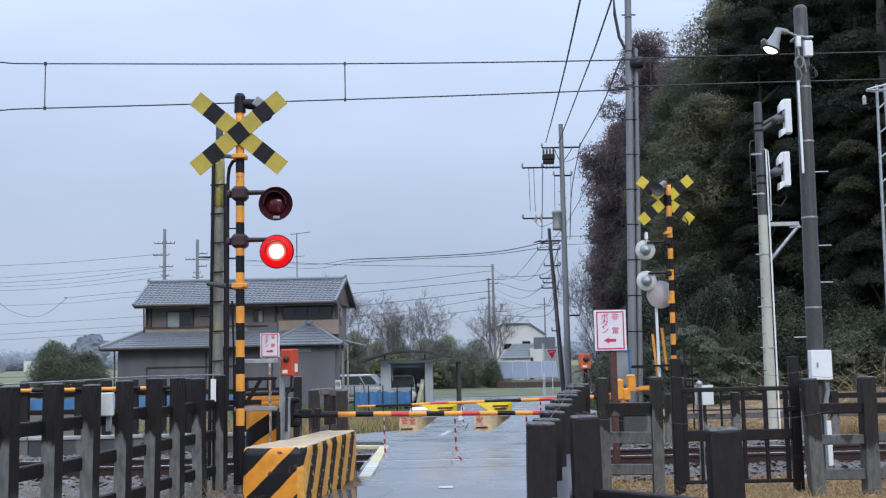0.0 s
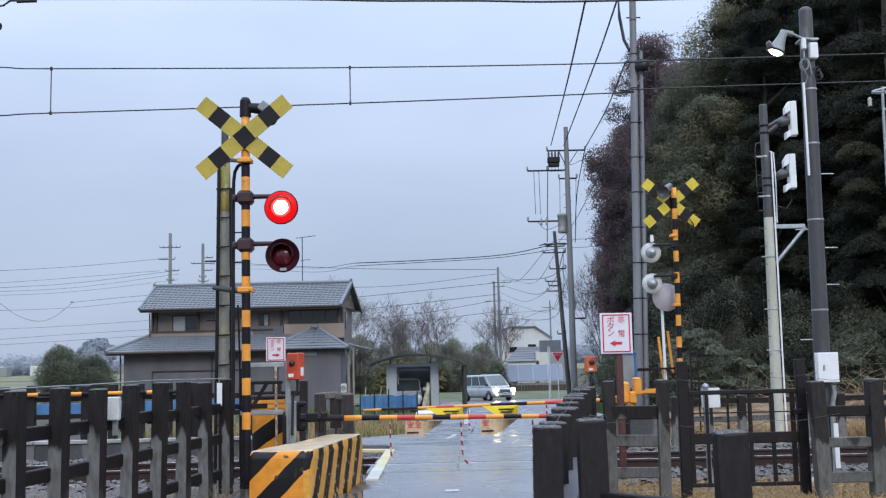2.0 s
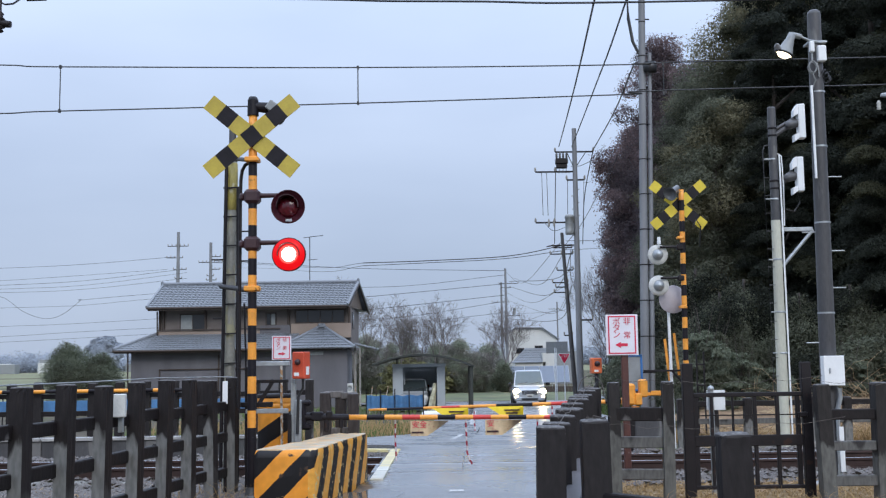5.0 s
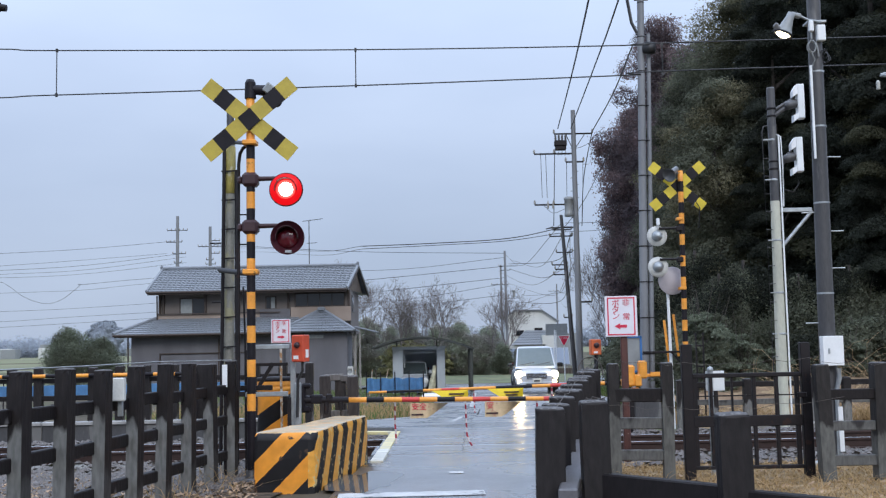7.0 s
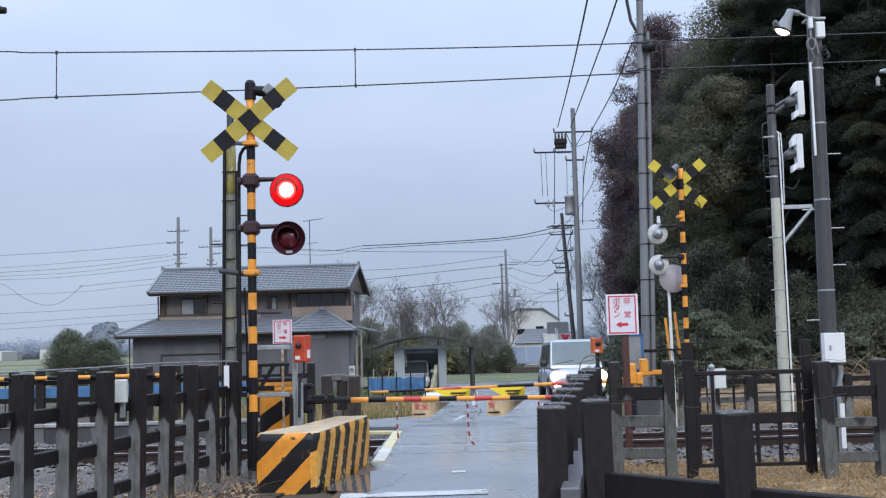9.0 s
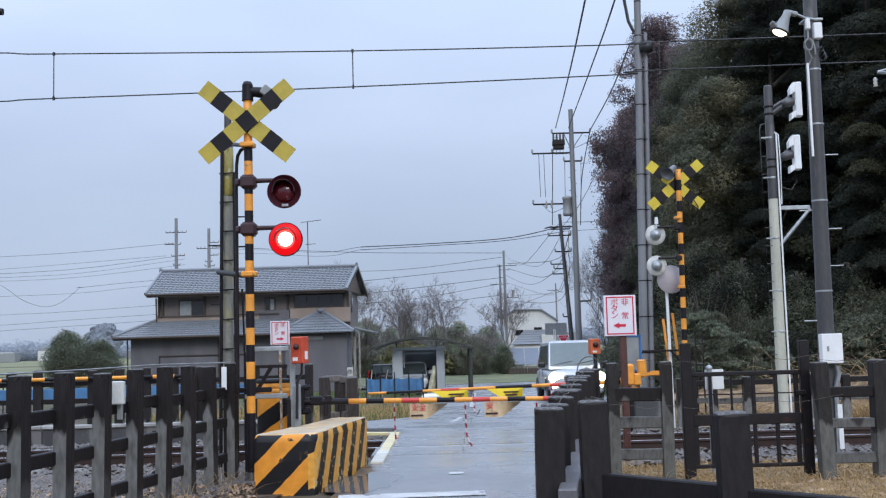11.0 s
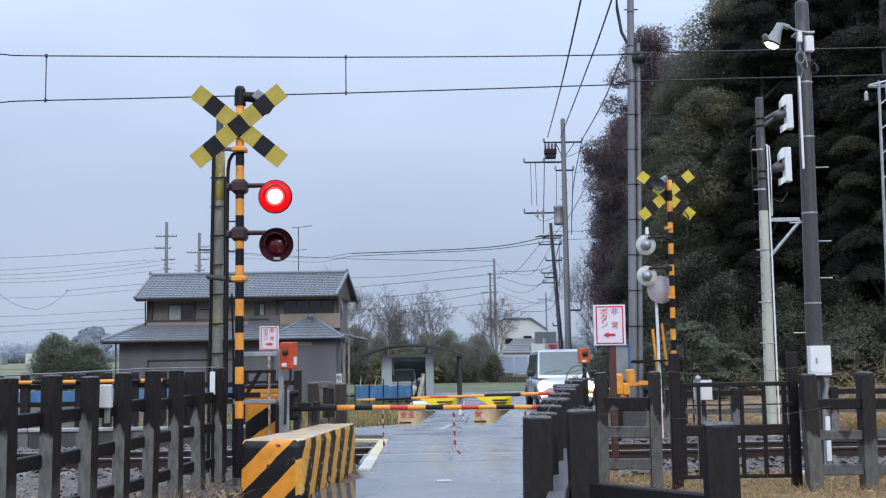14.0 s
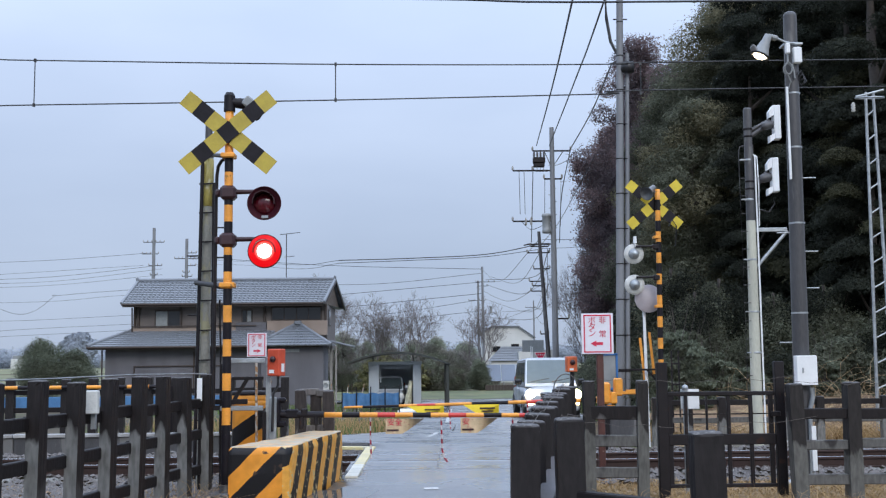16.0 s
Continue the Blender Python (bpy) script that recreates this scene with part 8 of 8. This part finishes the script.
def car_shelter():
    e = thing("car_shelter", (-0.95, 48, -0.72), "dark arched carport with a slim post", "carport")
    s = Shape()
    n = 14
    for i in range(n + 1):
        a = -1 + 2 * i / n
        x, z = a * 2.25, 2.42 - 0.48 * a * a - 0.05 * a
        for y in (-0.8, 3.6):
            s.v += [(x, y, z), (x, y, z + 0.07)]
    for i in range(n):
        o = i * 4
        s.f += [(o, o + 4, o + 6, o + 2), (o + 1, o + 3, o + 7, o + 5), (o, o + 1, o + 5, o + 4), (o + 2, o + 6, o + 7, o + 3)]
    s.m, s.s = [0] * len(s.f), [False] * len(s.f)
    part("arched_roof", s, "carport", e)
    for x in (2.12, -2.15):
        for y in (-0.6, 3.3) if x > 0 else ():
            part("post", Shape().box((x, y, 0.95), (0.13, 0.13, 1.95), 0, 0.01), "carport", e)
    for x in (-1.2, 0.6):
        part("strut", Shape().box((x, 0.6, 2.2), (0.06, 0.06, 0.3), 0, 0.006), "carport", e)
    d = thing("storage_shed", (-1.20, 48.4, -0.72), "pale steel storage shed with open front", "shed")
    part("left_panel", Shape().box((-0.90, 0, 0.97), (0.46, 0.06, 1.94), 0, 0.01), "shed", d)
    part("right_panel", Shape().box((1.02, 0, 0.97), (0.36, 0.06, 1.94), 0, 0.01), "shed", d)
    part("lintel", Shape().box((0.04, -0.02, 2.0), (2.4, 0.12, 0.14), 0, 0.01), "shed", d)
    part("side_wall", Shape().box((-1.12, 1.6, 0.97), (0.05, 3.1, 1.94)).box((1.19, 1.6, 0.97), (0.05, 3.1, 1.94)), "grey_panel", d)
    part("back_wall", Shape().box((0.04, 3.2, 0.97), (2.3, 0.05, 1.94)), "shed", d)
    part("inner_frame", Shape().box((-0.62, 0.4, 0.97), (0.05, 0.05, 1.8)).box((0.05, 0.4, 1.78), (1.4, 0.05, 0.05)), "shed", d)
    # Unseen roof, made translucent so daylight brightens the shed inside.
    part("shed_roof", Shape().add([(-1.18, -0.1, 2.1), (1.27, -0.1, 2.1), (1.27, 3.3, 2.1), (-1.18, 3.3, 2.1)], [(0, 1, 2, 3)]), "clear_sheet", d, "translucent roof sheet added to brighten the shed inside")


car_shelter()
e = thing("tarpaulin_fence", (-1.95, 39.5, -0.6), "bright blue tarpaulin tied between dark stakes", "tarpaulin")
s = Shape()
n = 30
for i in range(n + 1):
    x = -0.92 + 2.1 * i / n
    for k in range(4):
        s.v.append((x, 0.05 * math.sin(i * 1.3) + 0.02 * math.sin(3.1 * i + k), 0.30 + 0.17 * k + 0.02 * math.sin(i * 0.9)))
for i in range(n):
    for k in range(3):
        o = i * 4 + k
        s.f.append((o, o + 4, o + 5, o + 1))
s.m, s.s = [0] * len(s.f), [True] * len(s.f)
part("sheet", s, "blue_sheet", e)
for i in range(5):
    part("stake", Shape().rod((-0.92 + 0.52 * i, -0.06, -0.1), (-0.92 + 0.52 * i, -0.06, 1.05), 0.02, n=6), "dark_steel", e)
e = thing("tarpaulin_fence", (-9.0, 33, -0.55), "long low blue sheet behind the far fence", "tarpaulin")
part("sheet", Shape().box((-2.5, 0, 0.72), (12.0, 0.04, 0.42), 0, 0.01), "blue_sheet", e)
for i in range(7):
    part("stake", Shape().rod((-8.3 + 1.9 * i, 0.05, -0.1), (-8.3 + 1.9 * i, 0.05, 1.1), 0.02, n=6), "dark_steel", e)
e = thing("plastic_tunnel", (-0.25, 41.5, -0.66), "low pale plastic crop cover on the ground", "crop cover")
part("cover", Shape().box((0, 0, 0.10), (1.3, 0.8, 0.20), 0, 0.08).box((0.5, 0.3, 0.08), (0.9, 0.6, 0.16), 0, 0.06), "white", e)


e = thing("folded_sheet", (-0.62, 47.35, -0.72), "crumpled yellowish plastic sheet bundled upright", "plastic sheet")
s = Shape()
g_fold = random.Random(6)
for j in range(7):
    for k in range(12):
        a = k * math.tau / 12
        rr = 0.17 * (1 - 0.09 * j) * g_fold.uniform(0.75, 1.25)
        s.v.append((rr * math.cos(a) + 0.03 * j, rr * math.sin(a), 0.2 * j + g_fold.uniform(-0.04, 0.04)))
for j in range(6):
    for k in range(12):
        s.f.append((j * 12 + k, j * 12 + (k + 1) % 12, j * 12 + 12 + (k + 1) % 12, j * 12 + 12 + k))
s.f.append(tuple(range(72, 84)))
s.m, s.s = [0] * len(s.f), [False] * len(s.f)
part("sheet", s, "old_plastic", e)
for x, y, lean in ((-3.3, 47, 0.15), (-2.95, 47.5, -0.1), (-3.9, 46.5, 0.05), (-2.75, 46.8, 0.3)):
    single("garden_stake", Shape().rod((0, 0, -0.1), (lean, 0, 1.15), 0.025, 0.02, 7), "pan" if lean > 0 else "timber", (x, y, ground_z(y)), "leaning wooden garden stake", "stake", "garden stakes")


def far_house():
    e = thing("far_house", (12.2, 150, -1.63), "distant white house with shallow gable roof", "house")
    w = Shape()
    w.prism([(-3.3, 0), (3.4, 0), (3.4, 6.3), (1.5, 7.62), (-2.4, 7.62), (-3.3, 7.0)], lambda u, v: (u, 0, v), lambda u, v: (u, 9, v))
    part("wall", w, "white_wall", e)
    for nm, p0, p1 in (("roof", (1.4, 7.72), (3.75, 6.1)), ("roof_flat", (-2.45, 7.72), (1.5, 7.72)), ("roof_end", (-3.6, 6.85), (-2.4, 7.72))):
        d = Vector((p1[0] - p0[0], p1[1] - p0[1]))
        part(nm, Shape().box(((p0[0] + p1[0]) / 2, 4.4, (p0[1] + p1[1]) / 2), (d.length, 9.6, 0.16), 0, 0.03, Matrix.Rotation(-math.atan2(d.y, d.x), 4, "Y")), "roof", e)
    part("wing_wall", Shape().box((-0.6, -1.7, 1.5), (4.2, 3.4, 3.0), 0, 0.02), "white_wall", e)
    part("wing_gable", Shape().box((2.0, -1.9, 2.1), (1.8, 3.0, 4.2), 0, 0.02), "white_wall", e)
    tiled_plane("wing_roof", (-3.2, -3.7, 2.9), (1.0, -3.7, 2.9), (2.6, -0.1, 4.9), (-1.0, -0.1, 4.9), 6, 12, e)
    part("annex_wall", Shape().box((4.4, -1.2, 2.2), (3.0, 4.0, 4.4), 0, 0.02), "grey_panel", e)
    for x, z in ((-1.7, 4.6), (0.9, 4.9)):
        window_unit(e, x, 0.0, z, 1.0, 0.6, 2)
    window_unit(e, 1.8, -4.0, 1.4, 1.0, 0.8, 2)


far_house()
for i in range(4):
    e = thing("solar_panel", (7.4 + 1.5 * i, 110, -1.6), "tilted grey-blue solar panel on a low rack", "solar panel", "solar panels")
    part("panel", Shape().box((0, 0, 1.7), (1.42, 0.06, 2.0), 0, 0.01, Matrix.Rotation(radians(-35), 4, "X")), "solar", e)
    part("frame", Shape().box((0, 0.02, 1.7), (1.48, 0.05, 2.06), 0, 0.01, Matrix.Rotation(radians(-35), 4, "X")), "steel", e)
    part("rack_leg", Shape().rod((-0.5, 0, 0), (-0.5, 0, 1.6), 0.04, n=6).rod((0.5, 0, 0), (0.5, 0, 1.6), 0.04, n=6), "steel", e)
e = thing("garden_fence", (9.5, 104, -1.6), "brown board fence before the solar panels", "fence")
for i in range(24):
    part("board", Shape().box((-3.2 + 0.3 * i, 0, 0.31), (0.28, 0.04, 0.62), 0, 0.008), "timber", e)
part("rail", Shape().box((0.3, 0.04, 0.45), (7.2, 0.04, 0.08)), "timber", e)


def stop_sign():
    e = thing("stop_sign", (7.7, 69.5, -1.24), "red triangular stop sign on a white post", "road sign")
    part("post", Shape().rod((0, 0, 0), (0, 0, 2.95), 0.032, n=10), "white", e)
    s = Shape()
    s.prism([(-0.34, 3.07), (0.34, 3.07), (0.03, 2.51), (-0.03, 2.51)], lambda u, v: (u, -0.05, v), lambda u, v: (u, -0.035, v))
    p = recalc(part("triangle", s, "sign_red", e, "red plate with white edge"))
    s = Shape()
    s.prism([(-0.40, 3.105), (0.40, 3.105), (0.035, 2.45), (-0.035, 2.45)], lambda u, v: (u, -0.034, v), lambda u, v: (u, -0.02, v))
    recalc(part("white_edge", s, "white", p))
    lettering("lettering", "止まれ", 0.15, Matrix.Translation((0, -0.054, 2.93)) @ FACE, "white", p)


stop_sign()
for x, y in ((7.05, 69.0), (7.45, 72.0)):
    e = thing("sign_back", (x, y, -1.25), "grey back of a road sign on a white post", "road sign", "road signs")
    part("post", Shape().rod((0, 0, 0), (0, 0, 3.5), 0.03, n=10), "white", e)
    if y > 70:
        part("plate", Shape().box((0.05, 0, 3.55), (1.45, 0.03, 0.78), 0, 0.01), "grey_panel", e)
# far edge of the plain
g_far = random.Random(8)
e = thing("far_grove", (-252, 800, -1.6), "distant grove of haze-tinted trees", "grove", kind="stuff")
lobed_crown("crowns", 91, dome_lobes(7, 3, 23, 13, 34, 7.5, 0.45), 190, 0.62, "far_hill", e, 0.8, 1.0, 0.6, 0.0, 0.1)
e = thing("far_treeline", (-260, 1000, -1.6), "haze-tinted treeline and roofs along the far edge of fields", "treeline", kind="stuff")
s = Shape()
g_np = np.random.default_rng(17)
n = 64000
cx = np.repeat(g_np.uniform(-560, 640, 640), n // 640)
ch = np.repeat(g_np.uniform(10, 21, 640), n // 640)
q = g_np.normal(size=(n, 3))
q /= np.linalg.norm(q, axis=1)[:, None]
pt = np.stack([cx + q[:, 0] * ch * 0.8, q[:, 1] * ch * 0.8, ch * 0.5 + q[:, 2] * ch * 0.5], 1)
tri = (pt[:, None, :] + g_np.normal(size=(n, 3, 3)) * np.array([1.2, 1.0, 0.8])).reshape(-1, 3)
s.v, s.f = [tuple(t) for t in tri.tolist()], [(3 * i, 3 * i + 1, 3 * i + 2) for i in range(n)]
s.m, s.s = [0] * n, [False] * n
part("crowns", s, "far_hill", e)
for i in range(12):
    h = g_far.uniform(6, 12)
    single("far_building", Shape().box((0, 0, h / 2), (g_far.uniform(8, 18), 9, h), 0, 0.2), "grey_panel" if i % 3 else "white_wall", (-330 + i * 22 + g_far.uniform(-9, 9), 800 + g_far.uniform(-90, 60), -1.6), "pale low building far across the fields", "building", "far buildings")


# ---- vehicles ----
def ring_loft(shape, sections, m=0, n=24, power=4.5):
    """Sections (x, half width, low, high) along the car, joined by rounded-square rings."""
    o = len(shape.v)
    for x, w, lo, hi in sections:
        for k in range(n):
            a = k * math.tau / n
            c, s = math.cos(a), math.sin(a)
            f = (abs(c) ** power + abs(s) ** power) ** (-1 / power)
            shape.v.append((x, w * c * f, (lo + hi) / 2 + (hi - lo) / 2 * s * f))
    for j in range(len(sections) - 1):
        for k in range(n):
            shape.f.append((o + j * n + k, o + (j + 1) * n + k, o + (j + 1) * n + (k + 1) % n, o + j * n + (k + 1) % n))
            shape.m.append(m)
            shape.s.append(True)
    shape.f += [tuple(o + k for k in range(n)), tuple(o + (len(sections) - 1) * n + k for k in reversed(range(n)))]
    shape.m += [m, m]
    shape.s += [False, False]
    return shape


def car(name, at, label, L, W, H, belt, paint, lit, hood, screen_top, rear_top, group):
    """A one-box car that heads along its own +x."""
    e = thing(name, at, label, "car", group)
    h, w = L / 2, W / 2
    body = ring_loft(Shape(), [(-h, w * 0.86, 0.42, belt - 0.05), (-h + 0.12, w * 0.97, 0.26, belt), (-h + 0.8, w, 0.22, belt + 0.02), (h - hood - 0.3, w, 0.22, belt), (h - 0.45, w * 0.985, 0.22, belt - 0.10), (h - 0.14, w * 0.94, 0.24, belt - 0.22), (h, w * 0.84, 0.30, belt - 0.33)])
    bd = recalc(part("body", body, paint, e))
    s = Shape()
    z0, z1 = belt - 0.06, H
    xs = [(-h + 0.06, -h + 0.30), (h - hood, h - hood - screen_top)]
    P = lambda x, y, z: (x, y, z)
    wb, wt = w * 0.925, w * 0.79
    lowr, topr, lowf, topf = xs[0][0], xs[0][1] + rear_top, xs[1][0], xs[1][1]
    s.add([P(lowr, -wb, z0), P(lowf, -wb, z0), P(lowf, wb, z0), P(lowr, wb, z0), P(topr, -wt, z1 - 0.06), P(topf, -wt, z1 - 0.06), P(topf, wt, z1 - 0.06), P(topr, wt, z1 - 0.06),
           P(topr + 0.15, -wt + 0.14, z1), P(topf - 0.18, -wt + 0.14, z1), P(topf - 0.18, wt - 0.14, z1), P(topr + 0.15, wt - 0.14, z1)],
          [(0, 1, 5, 4), (1, 2, 6, 5), (2, 3, 7, 6), (3, 0, 4, 7), (4, 5, 9, 8), (5, 6, 10, 9), (6, 7, 11, 10), (7, 4, 8, 11), (8, 9, 10, 11)])
    part("cabin", s, paint, e)
    def panel(nm, a, b, c, d, u0, u1, v0, v1, m, parent, off):
        a, b, c, d = (Vector(q) for q in (a, b, c, d))
        q = lambda u, v: a.lerp(b, u).lerp(d.lerp(c, u), v)
        nr = (b - a).cross(d - a).normalized() * off
        t = Shape().add([q(u0, v0) + nr, q(u1, v0) + nr, q(u1, v1) + nr, q(u0, v1) + nr, q(u0, v0) - nr, q(u1, v0) - nr, q(u1, v1) - nr, q(u0, v1) - nr], [(0, 1, 2, 3), (7, 6, 5, 4), (0, 4, 5, 1), (1, 5, 6, 2), (2, 6, 7, 3), (3, 7, 4, 0)])
        return part(nm, t, m, parent)
    c0 = [Vector(v) for v in s.v]
    sc = panel("windscreen", c0[1], c0[2], c0[6], c0[5], 0.03, 0.97, 0.12, 0.97, "screen", e, 0.012)
    for y in (-0.35, 0.28):
        part("wiper", Shape().rod((lowf - 0.06, y - 0.25, z0 + 0.14), (lowf - 0.13, y + 0.3, z0 + 0.24), 0.012, n=5), "cable", sc)
    for a, b, c, d in ((0, 1, 5, 4), (3, 2, 6, 7)):
        for u0, u1 in ((0.05, 0.33), (0.36, 0.64), (0.67, 0.92)):
            panel("side_window", c0[a], c0[b], c0[c], c0[d], u0, u1, 0.16, 0.90, "glass", e, 0.012)
    panel("rear_window", c0[3], c0[0], c0[4], c0[7], 0.1, 0.9, 0.25, 0.9, "glass", e, 0.012)
    for sy in (-1, 1):
        x = h - 0.10
        hl = part("headlight", Shape().box((x - 0.10, sy * w * 0.79, belt - 0.30), (0.30, w * 0.32, 0.17), 0, 0.05, Matrix.Rotation(radians(sy * -22), 4, "Z")), "head_glass" if lit[0] == "headlight" else "disc_pale", e, "clear swept-back headlight")
        part("lit_bulb", Shape().lathe([(0.0, 0.05), (0.10, 0.04), (0.15, 0.0)], (x + 0.05, sy * w * 0.80, belt - 0.30), (1, 0, 0), 20), lit[0], hl, "glowing headlamp")
        part("mirror", Shape().box((lowf - 0.25, sy * (w + 0.12), belt + 0.08), (0.12, 0.22, 0.17), 0, 0.04), "car_black" if lit[1] else paint, e)
        part("tail_lamp", Shape().box((-h + 0.04, sy * w * 0.82, belt + 0.0), (0.1, 0.13, 0.5), 0, 0.03), "tail_red", e)
        for sx in (0.35, -0.75):
            part("door_seam", Shape().box((sx, sy * (w + 0.0), 0.68), (0.012, 0.012, 0.7)), "cable", e)
        part("door_handle", Shape().box((0.15, sy * (w + 0.01), belt - 0.15), (0.2, 0.03, 0.035), 0, 0.01), "grille", e)
        for x2 in (h - 0.82, -h + 0.72):
            wh = part("wheel", Shape().lathe([(0.19, -0.10), (0.29, -0.10), (0.315, -0.07), (0.315, 0.07), (0.29, 0.10), (0.19, 0.10)], (x2, sy * (w - 0.09), 0.315), (0, 1, 0), 28), "tyre", e)
            rim = Shape().lathe([(0.0, sy * 0.075), (0.06, sy * 0.085), (0.18, sy * 0.07), (0.2, sy * 0.095)], (x2, sy * (w - 0.09), 0.315), (0, 1, 0), 28)
            part("rim", rim, "rim", wh)
            part("wheel_arch", Shape().tube([(x2 + 0.37 * math.cos(a), sy * (w - 0.005), 0.315 + 0.37 * math.sin(a)) for a in [radians(-10 + 200 * k / 14) for k in range(15)]], 0.03, 6), "cable", e)
    gz = belt - 0.36
    g = part("grille", Shape().box((h - 0.02, 0, gz), (0.05, w * 0.95, 0.26), 0, 0.02), "cable", e)
    for k in range(4):
        part("grille_bar", Shape().box((h + 0.008, 0, gz + 0.095 - 0.062 * k), (0.03, w * 0.95, 0.022), 0, 0.006), "grille", g)
    part("bumper", Shape().box((h - 0.05, 0, 0.36), (0.16, W * 0.90, 0.24), 0, 0.06), paint, e)
    part("air_intake", Shape().box((h + 0.02, 0, 0.34), (0.04, W * 0.5, 0.11), 0, 0.02), "cable", e)
    pl = part("number_plate", Shape().box((h + 0.045, 0, 0.50), (0.012, 0.33, 0.165), 0, 0.004), "plate", e)
    part("plate_bar", Shape().box((h + 0.053, 0, 0.485), (0.004, 0.24, 0.06)), "cable", pl)
    if lit[1]:
        for sy in (-1, 1):
            part("fog_light", Shape().lathe([(0.0, 0.03), (0.06, 0.02), (0.08, 0.0)], (h + 0.0, sy * w * 0.80, 0.46), (1, 0, 0), 16), lit[1], e, "glowing amber fog lamp")
    return e


VAN = car("minivan", (-4.8, 74, -1.24), "silver minivan with lit headlights on wet road", 4.65, 1.70, 1.84, 1.02, "van", ("headlight", "foglight"), 0.62, 0.85, 0.0, "cars on the road")
CAR = car("hatchback", (-20, 79.5, -1.23), "small black hatchback with lit headlights", 3.40, 1.48, 1.62, 0.92, "car_black", ("headlight", None), 0.5, 0.55, 0.0, "cars on the road")
parked = car("parked_car", (-0.75, 46.9, -0.70), "silver-grey car parked in the shed", 3.2, 1.30, 1.42, 0.86, "van", ("disc_pale", None), 0.7, 0.6, 0.0, "parked cars")
parked.matrix_basis = pose(-1.38, 49.3, -0.74, 0, 0, -91)

for o in parked.children:
    if o.name.startswith("windscreen"):
        o.data.materials[0] = M["glass"]


# ---- what moves ----
def motions():
    van = ((0.0, -5.1, 79.0, -8), (0.6, -2.0, 78.8, -15), (1.0, -0.1, 78.5, -24), (1.4, 1.5, 78.0, -37), (1.8, 2.95, 77.2, -54), (2.3, 4.05, 76.0, -71), (2.6, 4.45, 74.3, -79), (3.0, 4.75, 71.2, -86),
           (3.4, 4.85, 68.4, -90), (3.8, 4.8, 65.6, -91), (4.2, 4.7, 62.8, -92), (5.2, 4.3, 56.0, -92), (6.3, 3.9, 48.8, -92), (6.7, 3.72, 46.2, -92), (7.1, 3.58, 43.2, -91.5), (7.5, 3.54, 40.0, -90.5),
           (7.9, 3.66, 37.3, -86.5), (8.3, 3.80, 35.7, -86.5), (8.7, 3.93, 34.8, -89.5), (9.1, 3.95, 34.45, -90), (16.0, 3.95, 34.45, -90))
    rows = []
    for t, x, y, a in van:
        d = Vector((math.cos(radians(a)), math.sin(radians(a)))) * 1.5
        zf, zb = road_z(y + d.y), road_z(y - d.y)
        rows.append((t, pose(x, y, (zf + zb) / 2 + 0.015, 0, -math.degrees(math.atan2(zf - zb, 3.0)), a)))
    walk(VAN, rows)
    walk(CAR, [(t, pose(x, y, road_z(y) + 0.02, 0, 0, a)) for t, x, y, a in ((0, -20, 79.5, 0), (8.5, -20, 79.5, 0), (9.6, -14.2, 79.5, 0), (11.3, -1.65, 79.5, -2), (11.9, 3.06, 79.4, -4), (12.5, 7.77, 79.2, -3), (14, 19, 79, 5), (16, 33, 80, 10))])
    period, start_up, start_low = 1.2444, 0.24, 0.95
    rows = [(0.0, pose(*LO))]
    for k in range(14):
        for t, p, q in ((start_up + k * period, LO, UP), (start_low + k * period, UP, LO)):
            f = round(t * FPS)
            if f < 16 * FPS - 2:
                rows += [(f / FPS, pose(*p)), ((f + 1) / FPS, pose(*q))]
    rows.append((16.0, rows[-1][1]))
    walk(FLASH, rows)


motions()
